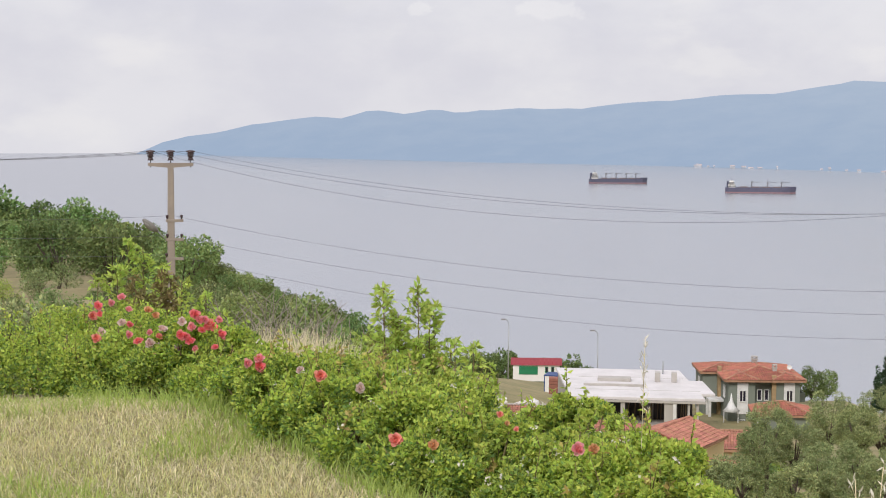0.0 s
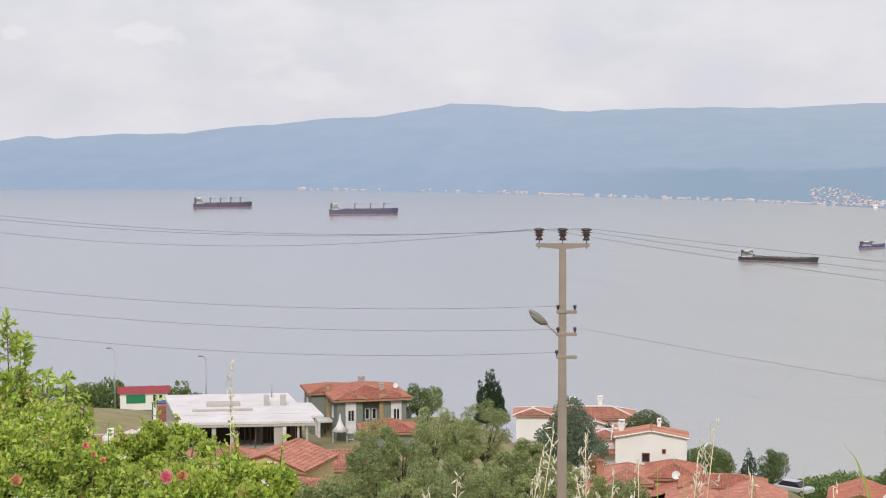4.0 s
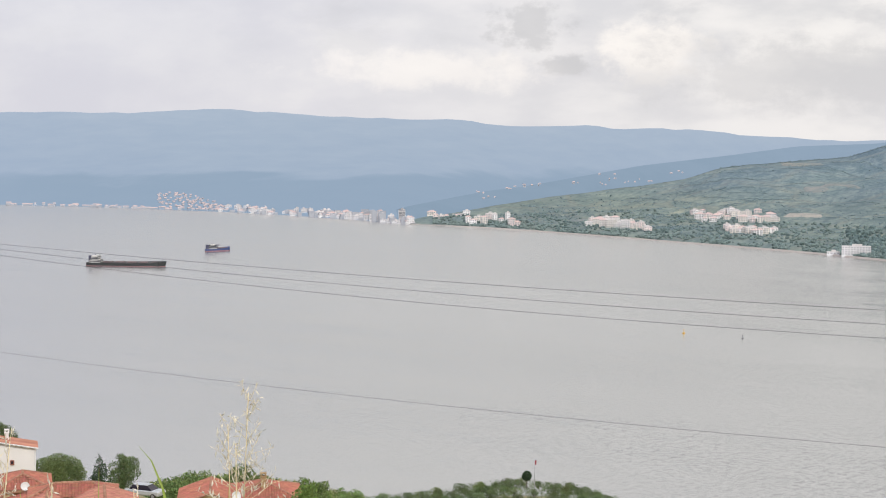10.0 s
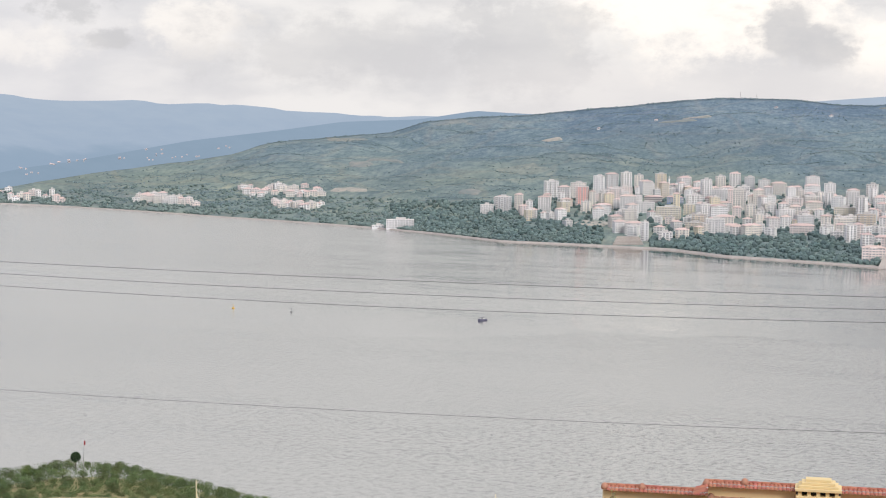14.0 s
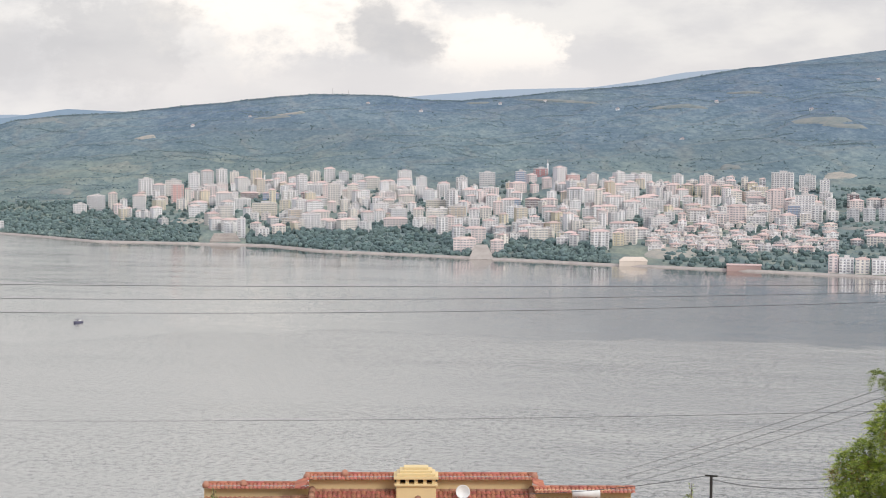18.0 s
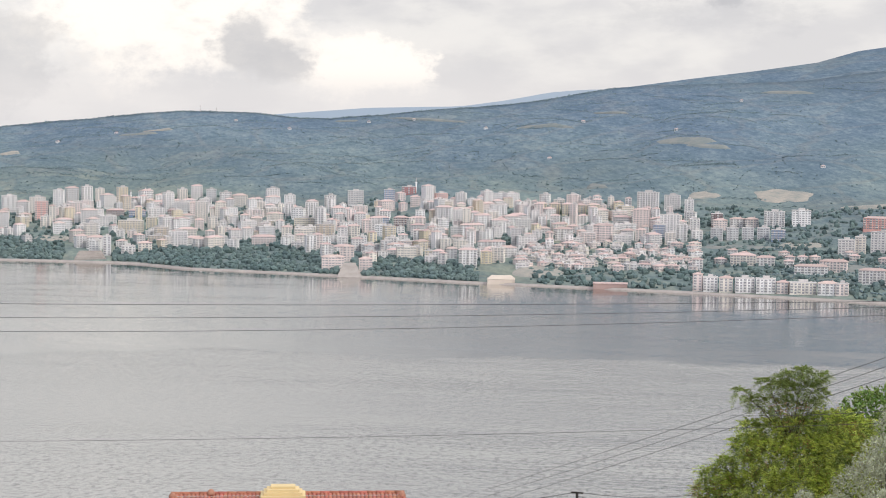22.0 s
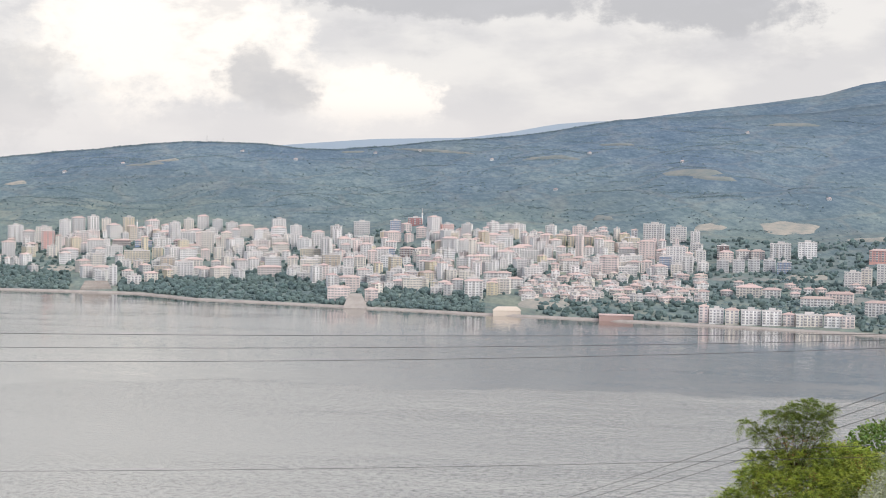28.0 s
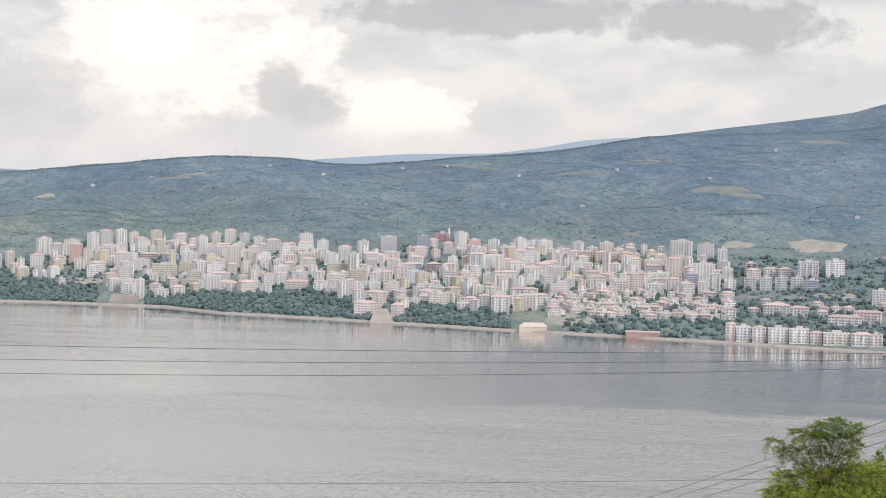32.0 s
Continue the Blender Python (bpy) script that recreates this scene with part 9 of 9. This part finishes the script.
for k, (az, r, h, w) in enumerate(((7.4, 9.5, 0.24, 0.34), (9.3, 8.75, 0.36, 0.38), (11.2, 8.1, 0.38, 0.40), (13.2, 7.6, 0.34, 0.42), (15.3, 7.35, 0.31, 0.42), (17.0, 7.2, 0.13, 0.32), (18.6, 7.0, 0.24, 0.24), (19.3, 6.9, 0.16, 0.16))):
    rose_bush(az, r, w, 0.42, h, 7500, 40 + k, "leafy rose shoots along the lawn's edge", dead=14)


def sapling(az, r, top_el, w, n_stem, seed, label, material=None, leaf=0.054, per=300, name="box_elder_sapling"):
    """A few upright young stems, each a slender plume of small leaves on short side twigs."""
    rng = np.random.default_rng(seed)
    q = pol(az, r) + FORE
    foot = ground_z(q.x, q.y) - 0.1
    top = 180 + r * math.tan(radians(top_el))
    t = thing(name, Matrix.Translation((q.x, q.y, foot)) @ pose(0, 0, 0, 0, 0, -az), label, "sapling", "young trees behind the hedge")
    bm = bmesh.new()
    pts, outs = [], []
    for k in range(n_stem):
        u = 0.0 if n_stem == 1 else (k + 0.5) / n_stem * 2 - 1 + rng.uniform(-0.15, 0.15)
        hh = (top - foot) * (1 - 0.35 * abs(u) ** 1.3 - (rng.uniform(0, 0.2) if k % 3 != 1 and n_stem > 1 else 0))
        if n_stem == 2 and k == 0:
            hh = top - foot
        a = Vector((u * w * 0.4, rng.uniform(-0.15, 0.15), 0))
        b = Vector((u * w, rng.uniform(-0.2, 0.2), hh))
        rod(bm, a, b, 0.010, 0.003, 6)
        for i in range(per // 8):
            f = 0.22 + 0.78 * rng.uniform(0, 1) ** 0.8
            base = a.lerp(b, f)
            ang = rng.uniform(0, 6.28)
            stalk = (0.04 + 0.20 * (1 - f) ** 0.75) * rng.uniform(0.6, 1.1)
            tip = base + Vector((math.cos(ang) * stalk, math.sin(ang) * stalk, stalk * rng.uniform(0.2, 0.9)))
            rod(bm, base, tip, 0.0025, 0.0015, 4)
            for j in range(7):
                g = rng.uniform(0.3, 1.0)
                pts.append(base.lerp(tip, g))
                outs.append((math.cos(ang) * 0.6, math.sin(ang) * 0.6, rng.uniform(-0.3, 0.7)))
    part("stem_mass", bm, M_STEM, t, kind="stuff")
    ob = new("foliage", leaf_mesh("foliage", np.array(pts), leaf, rng, material or M_BOXELDER, 0.42, np.array(outs), 0.25, 0.5))
    ob.parent = t
    ob["kind"] = "stuff"


PLUME = "slender bright green box elder shoot behind the hedge"
for k, (az, el, per) in enumerate(((12.55, -6.3, 420), (13.6, -6.27, 460), (14.2, -7.0, 360), (11.9, -7.7, 280), (13.05, -7.1, 360), (15.4, -8.1, 300), (15.8, -8.6, 240), (11.2, -8.1, 220), (14.8, -8.2, 260), (12.2, -8.2, 300), (13.9, -8.0, 300), (10.0, -8.3, 200))):
    sapling(az, 12.6 + 0.15 * (k % 4), el, 0.12, 2, 200 + k, PLUME, per=per)
sapling(13.1, 12.9, -8.7, 0.45, 6, 2, "bright green box elder thicket behind the hedge", per=420)
sapling(15.1, 11.8, -9.2, 0.2, 4, 4, "light green box elder shoots above the hedge", per=340)
for k, (az, el, per) in enumerate(((4.2, -4.75, 520), (4.7, -5.0, 520), (3.9, -5.5, 420), (5.4, -5.6, 420), (5.9, -6.0, 380), (6.6, -6.5, 360), (3.3, -6.0, 320), (7.1, -7.0, 300))):
    sapling(az, 15.0, el, 0.14, 3, 230 + k, "yellow-green young tree above the roses" if k < 3 else "light green sapling behind the roses", per=per)
sapling(5.0, 14.6, -5.1, 0.26, 6, 11, "reddish-brown young plum bush above the roses", mat("bronze_leaves", (0.22, 0.21, 0.07), (0.29, 0.22, 0.09), 0.6, 3.0, through_light=0.25, island=0.3), 0.045, 600, "plum_sapling")


def thicket():
    """Shrubs filling the slope between the hedge and the wooded ridge."""
    rnd = random.Random(31)
    kinds = []
    for k, (mt, lf) in enumerate(((M_OAK, 0.09), (M_OLIVE, 0.08), (M_LOCUST, 0.08), (M_DRYLEAF, 0.07), (M_OAK, 0.12), (M_OLIVE, 0.1))):
        kinds.append(tree("shrub", ("dark green shrub on the slope", "grey-green shrub on the slope", "light green shrub on the slope", "dry brown shrub on the slope", "dark green bush on the slope", "silvery bush on the slope")[k], "shrub", 2.0, 1.15, lf, 2600, mt, 300 + k, clear=0.03, group="slope shrubs", trunk_r=0.04))
    n = 0
    for row, (r, count, a0, a1) in enumerate(((17, 9, 1, 13), (23, 12, 0, 15), (32, 15, -1, 17), (45, 17, -1, 18.5), (62, 18, -1, 19.5), (85, 20, -1, 20), (110, 20, -1, 19))):
        for k in range(count):
            az = a0 + (a1 - a0) * (k + rnd.uniform(0.1, 0.9)) / count
            rr = r * rnd.uniform(0.9, 1.12)
            f = rnd.uniform(0.55, 0.95) * (0.75 if r < 20 else 1.0) * (1.25 if r > 60 else 1)
            if rr < 76 and abs(az - 5.6) < 1.0 and r > 60:
                f *= 0.6
            if n < 6:
                stand(kinds[n], az, rr, None, 0, f)
            else:
                again(kinds[rnd.choices(range(6), (3, 2, 1, 1, 3, 2))[0]], az, rr, rnd.uniform(0, 360), f)
            n += 1
    # scrub between the roofs and below the lawn
    for az, r, f in ((19.2, 60, 0.7), (20.4, 64, 0.9), (21.5, 60, 0.9), (22.6, 58, 0.8), (24.2, 56, 0.7), (26.3, 56, 0.8), (27.9, 57, 0.7), (29.4, 55, 0.8), (30.9, 55, 0.75), (32.2, 57, 0.8), (33.0, 90, 1.2), (31.9, 95, 1.5), (30.5, 120, 1.9), (29.3, 115, 1.8), (28.3, 125, 1.8), (26.9, 120, 1.6), (35.2, 100, 1.0), (18.6, 120, 1.4), (17.8, 128, 1.5), (34.2, 170, 1.0), (36.0, 178, 1.3), (36.9, 182, 1.1), (38.8, 216, 0.7), (39.2, 215, 1.0)):
        again(kinds[rnd.choice((0, 1, 4, 5, 5, 1))], az, r, rnd.uniform(0, 360), f)
    # bushes on the bank between the olive trees and the roofs
    for k in range(46):
        az, r = 19.0 + 8.0 * rnd.random(), rnd.uniform(78, 132)
        again(kinds[rnd.choice((0, 1, 4, 5, 5, 1, 2))], az, r, rnd.uniform(0, 360), rnd.uniform(0.8, 1.25))
    # a red-tiled roof showing among the shrubs of the slope
    u = house((28.5, 190.5, 150.6), -8.5, "small house with faded tiled roof among shrubs")
    walls(u, 0, 0, 6.5, 6, -3, 1.8, M_WHITEWALL)
    roof(u, 0, 0, 6.5, 6, 1.8, 1.4, 0.5, material=M_TILEPINK)


thicket()


def dead_branches():
    """Bare grey twigs standing over the shrubs."""
    for az, r, hh, seed in ((2.6, 16, 0.8, 1), (9.0, 14, 0.6, 2), (9.8, 15, 0.7, 3), (8.2, 13.5, 0.55, 4), (10.4, 16, 0.75, 5), (8.6, 15.5, 0.8, 6), (11.0, 14.5, 0.55, 7)):
        rnd = random.Random(seed)
        q = pol(az, r) + FORE
        t = thing("dead_shrub", Matrix.Translation((q.x, q.y, ground_z(q.x, q.y))), "bare grey branches of a dead shrub", "shrub", "dead shrubs")
        for k in range(7):
            bm = bmesh.new()
            a, d = Vector((0, 0, 0.1)), Vector((rnd.uniform(-0.5, 0.5), rnd.uniform(-0.3, 0.3), 1)).normalized()
            for i in range(5):
                b = a + d * hh / 5
                rod(bm, a, b, 0.012 - 0.002 * i, 0.010 - 0.002 * i, 5)
                tw = b + Vector((rnd.uniform(-1, 1), rnd.uniform(-0.5, 0.5), 0.7)).normalized() * 0.2
                rod(bm, b, tw, 0.004, 0.002, 4)
                a, d = b, (d + Vector((rnd.uniform(-0.35, 0.35), rnd.uniform(-0.3, 0.3), 0.1))).normalized()
            part("branch", bm, mat("dead_grey_twig", (0.34, 0.29, 0.25), None, 0.9, 5.0) if k == 0 and seed == 1 else bpy.data.materials["dead_grey_twig"], t)


dead_branches()


def blades(name, pts, length, width, rng, material, lean=0.5, label="", category="grass"):
    """Bent grass blades of two pieces each, as one loose mass."""
    n = len(pts)
    a = rng.uniform(0, 2 * np.pi, n)
    ln = length * rng.uniform(0.5, 1.3, n)
    le = lean * rng.uniform(0.1, 1.2, n)
    d = np.stack([np.cos(a) * le, np.sin(a) * le, np.ones(n)], 1)
    d /= np.linalg.norm(d, axis=1)[:, None]
    s = np.stack([-np.sin(a), np.cos(a), np.zeros(n)], 1) * width / 2
    b2 = rng.uniform(0, 2 * np.pi, n)
    s = np.stack([np.cos(b2), np.sin(b2), np.zeros(n)], 1) * width / 2
    mid = pts + d * ln[:, None] * 0.55
    tip = mid + (d + np.stack([np.cos(a), np.sin(a), -0.4 * np.ones(n)], 1) * le[:, None] * 0.8) * ln[:, None] * 0.45
    v = np.stack([pts - s, pts + s, mid + s * 0.8, mid - s * 0.8, tip], 1).reshape(-1, 3)
    i = np.arange(n)[:, None] * 5
    f = np.concatenate([i + np.array([0, 1, 2]), i + np.array([0, 2, 3]), i + np.array([3, 2, 4])], 1).reshape(-1, 3)
    me = bpy.data.meshes.new(name)
    me.vertices.add(len(v))
    me.vertices.foreach_set("co", v.ravel())
    me.loops.add(f.size)
    me.loops.foreach_set("vertex_index", f.ravel().astype(np.int32))
    me.polygons.add(len(f))
    me.polygons.foreach_set("loop_start", np.arange(0, f.size, 3, dtype=np.int32))
    me.update(calc_edges=True)
    me.materials.append(material)
    return tagged(new(name, me), label, category, kind="stuff")


def lawn():
    rng = np.random.default_rng(77)

    def scatter(n, a0, a1, r0, r1, edge=True, patch=0.0):
        az = rng.uniform(a0, a1, n)
        r = np.sqrt(rng.uniform(r0 * r0, r1 * r1, n))
        if edge:
            lim = np.interp(az, (-4, 3, 6.1, 9, 11.6, 14, 20), (10.8, 9.9, 9.0, 7.9, 7.1, 6.5, 5.9)) + rng.normal(size=n) * 0.12
            keep = r < lim
            az, r = az[keep], r[keep]
        x, y = r * np.sin(np.radians(az)), r * np.cos(np.radians(az))
        if patch:
            v = np.array([noise.noise(Vector((a * 1.6, b * 1.6, 2))) for a, b in zip(x, y)])
            keep = v > patch - 0.3
            x, y = x[keep], y[keep]
        z = np.array([ground_z(a, b) for a, b in zip(x, y)])
        return np.stack([x, y, z], 1)

    blades("lawn_grass", scatter(52000, -3, 16, 5.2, 11), 0.05, 0.004, rng, M_GRASS, 0.9, "short trampled half-dry lawn grass")
    blades("dry_lawn_grass", scatter(30000, -3, 16, 5.2, 11), 0.055, 0.004, rng, M_STRAW, 1.6, "flattened straw on the lawn")
    blades("green_lawn_tufts", scatter(26000, -3, 17, 5.2, 11, patch=0.42), 0.075, 0.005, rng, M_BLADE, 0.7, "fresh green tufts in the lawn")
    # the lawn goes on round the standing place, rough grass on the seaward bank
    blades("lawn_grass_near", scatter(60000, -180, 180, 0.5, 5.3, False), 0.05, 0.005, rng, M_GRASS, 0.9, "short half-dry lawn grass round the standing place")
    blades("lawn_grass_behind", scatter(60000, 100, 357, 5.3, 12, False), 0.055, 0.006, rng, M_GRASS, 0.9, "short half-dry lawn grass behind")
    blades("bank_grass", scatter(26000, 21, 100, 5.3, 14, False), 0.16, 0.006, rng, M_BLADE, 0.7, "rough green grass on the seaward bank")
    blades("bank_straw", scatter(16000, 21, 100, 5.3, 14, False), 0.18, 0.005, rng, M_STRAW, 0.9, "dry straw on the seaward bank")
    # longer green fringe along the hedge
    az = rng.uniform(2, 21, 3000)
    r = np.interp(az, (-4, 3, 6.1, 9, 11.6, 14, 20), (10.8, 9.9, 9.0, 7.9, 7.1, 6.5, 5.9)) + rng.normal(size=3000) * 0.16
    x, y = r * np.sin(np.radians(az)), r * np.cos(np.radians(az))
    z = np.array([ground_z(a, b) for a, b in zip(x, y)])
    blades("hedge_foot_grass", np.stack([x, y, z], 1), 0.11, 0.005, rng, M_BLADE, 0.7, "longer green grass along the hedge's foot")
    # dry grass behind the hedge
    for name, a0, a1, r0, r1, n, ln, mt in (("dry_tall_grass", 7.2, 11.0, 10.6, 13.5, 2600, 0.38, M_STRAW), ("wild_green_grass", 2, 20, 11.5, 16, 9000, 0.34, M_BLADE), ("slope_dry_grass", -1, 22, 16, 40, 16000, 0.4, M_STRAW), ("slope_green_grass", -1, 22, 16, 40, 16000, 0.4, M_BLADE)):
        p = scatter(n, a0, a1, r0, r1, False)
        blades(name, p, ln, 0.006 if r1 < 20 else 0.02, rng, mt, 0.5, "tall %s grass on the slope" % ("dry" if mt == M_STRAW else "green"))


lawn()


def oat_stalk(az, r, top_el, foot_az, seed, label="wild oat stalk with pale hanging spikelets", rich=1.0, spread=1.0):
    """A tall seeding grass: jointed stem, side branches, spikelets and a leaf or two."""
    rnd = random.Random(seed)
    top = pol(az, r, 180 + r * math.tan(radians(top_el)))
    f = pol(foot_az, r)
    foot = Vector((f.x, f.y, ground_z(f.x, f.y)))
    t = thing("wild_oat", Matrix.Translation(foot), label, "grass stalk", "tall seeding grasses")
    rel = top - foot
    bm = bmesh.new()
    pts = [Vector((rel.x * u ** 1.4, rel.y * u ** 1.4, rel.z * u)) for u in (0, 0.25, 0.5, 0.75, 1.0)]
    for a, b in zip(pts, pts[1:]):
        rod(bm, a, b, 0.0017, 0.0012, 5)
    side = Vector((math.cos(radians(az)), -math.sin(radians(az)), 0))
    spots, outs = [], []
    n = int(15 * rich)
    for k in range(n):
        u = 0.62 + 0.38 * k / n
        p = Vector((rel.x * u ** 1.4, rel.y * u ** 1.4, rel.z * u))
        reach = (0.015 + 0.085 * (1 - (k / n)) ** 1.2) * spread
        q = p + side * rnd.uniform(-1, 1) * reach + Vector((0, 0, rnd.uniform(0.02, 0.06)))
        rod(bm, p, q, 0.0007, 0.0005, 4)
        for j in range(5):
            g = rnd.uniform(0.5, 1.05)
            spots.append(p.lerp(q, g))
            outs.append((side.x * rnd.uniform(-0.4, 0.4), side.y * rnd.uniform(-0.4, 0.4), 0.8 if rnd.random() < 0.6 else -0.6))
    part("stem", bm, M_STRAW, t)
    rng = np.random.default_rng(seed)
    ob = new("seed_head", leaf_mesh("seed_head", np.array(spots), 0.021, rng, M_OAT, 0.22, np.array(outs), 0.3, 0.35))
    ob.parent = t
    ob["kind"] = "stuff"
    return t


def grass_leaf(az, r, top_el, foot_az, width, seed, hook=0.0):
    """A broad green grass blade, upright or bent over at the tip."""
    top = pol(az, r, 180 + r * math.tan(radians(top_el)))
    f = pol(foot_az, r)
    foot = Vector((f.x, f.y, ground_z(f.x, f.y)))
    side = Vector((math.cos(radians(az)), -math.sin(radians(az)), 0))
    t = thing("grass_blade", Matrix.Translation(foot), "broad green grass blade%s" % (" bent over at its tip" if hook else ""), "grass blade", "grass blades")
    rel = top - foot
    bm = bmesh.new()
    rows = []
    for i in range(9):
        u = i / 8
        c = Vector((rel.x * u ** 1.3, rel.y * u ** 1.3, rel.z * u)) if not hook else Vector((rel.x * u ** 1.3, rel.y * u ** 1.3, rel.z * math.sin(u * 1.45) / math.sin(1.45))) - side * hook * max(0, u - 0.45) ** 1.5
        w = width * (1 - u ** 2.2) * (0.5 + 0.5 * min(1, u * 4)) + 0.0006
        nrm = Vector((math.sin(radians(az)), math.cos(radians(az)), 0))
        rows.append([bm.verts.new(c - side * w / 2), bm.verts.new(c + nrm * w * 0.2), bm.verts.new(c + side * w / 2)])
    for a, b in zip(rows, rows[1:]):
        for j in range(2):
            bm.faces.new((a[j], a[j + 1], b[j + 1], b[j])).smooth = True
    part("blade", bm, M_BLADE, t)


R = 5.0
oat_stalk(42.75, R, -8.62, 42.3, 1, "tall wild oat with feathery pale panicle", 3.2, 1.9)
oat_stalk(42.1, R, -9.6, 42.35, 21, "wild oat with feathery pale panicle", 1.8, 1.8)
oat_stalk(42.35, R, -10.2, 42.4, 2, rich=1.0, spread=1.5)
oat_stalk(30.3, 4.8, -10.0, 28.9, 3, rich=1.3, spread=0.7)
oat_stalk(29.9, 4.8, -10.9, 28.4, 4, rich=1.0, spread=0.8)
oat_stalk(31.3, 4.9, -10.1, 31.5, 5, rich=1.2, spread=0.6)
oat_stalk(31.0, 4.7, -11.4, 32.6, 6, rich=1.1, spread=0.9)
oat_stalk(35.4, 4.8, -10.0, 34.4, 7, rich=1.4, spread=0.9)
oat_stalk(34.9, 4.9, -10.6, 34.2, 8, rich=1.0)
oat_stalk(33.0, 5.1, -10.9, 33.1, 9, rich=0.9, spread=0.8)
oat_stalk(32.2, 4.6, -11.7, 31.5, 10, rich=1.0)
oat_stalk(27.2, 4.9, -11.6, 26.6, 11, rich=1.0)
oat_stalk(26.3, 4.7, -12.0, 26.9, 12, rich=0.8)
oat_stalk(36.6, 5.0, -11.3, 36.4, 13, rich=0.9)
oat_stalk(39.1, 5.1, -11.6, 39.5, 16, rich=0.7)
oat_stalk(56.3, 5.4, -11.95, 56.5, 14, "thin grass seed head against the sea", 0.6, 0.4)
oat_stalk(65.8, 5.4, -12.3, 66.2, 17, "thin grass seed head against the sea", 0.5, 0.4)
oat_stalk(20.0, 6.9, -7.8, 19.9, 15, "thin pale grass stalk standing over the hedge", 0.9, 0.3)
grass_leaf(33.6, 4.5, -11.1, 33.7, 0.012, 1)
grass_leaf(34.45, 4.5, -11.3, 34.3, 0.014, 2)
grass_leaf(38.2, 4.6, -10.9, 38.0, 0.008, 3)
grass_leaf(40.5, 4.7, -10.25, 40.75, 0.013, 4, 0.22)
grass_leaf(35.8, 4.5, -11.5, 36.5, 0.011, 5)
grass_leaf(28.2, 4.6, -12.1, 27.9, 0.010, 6)
grass_leaf(42.2, 4.8, -11.5, 42.0, 0.012, 7)
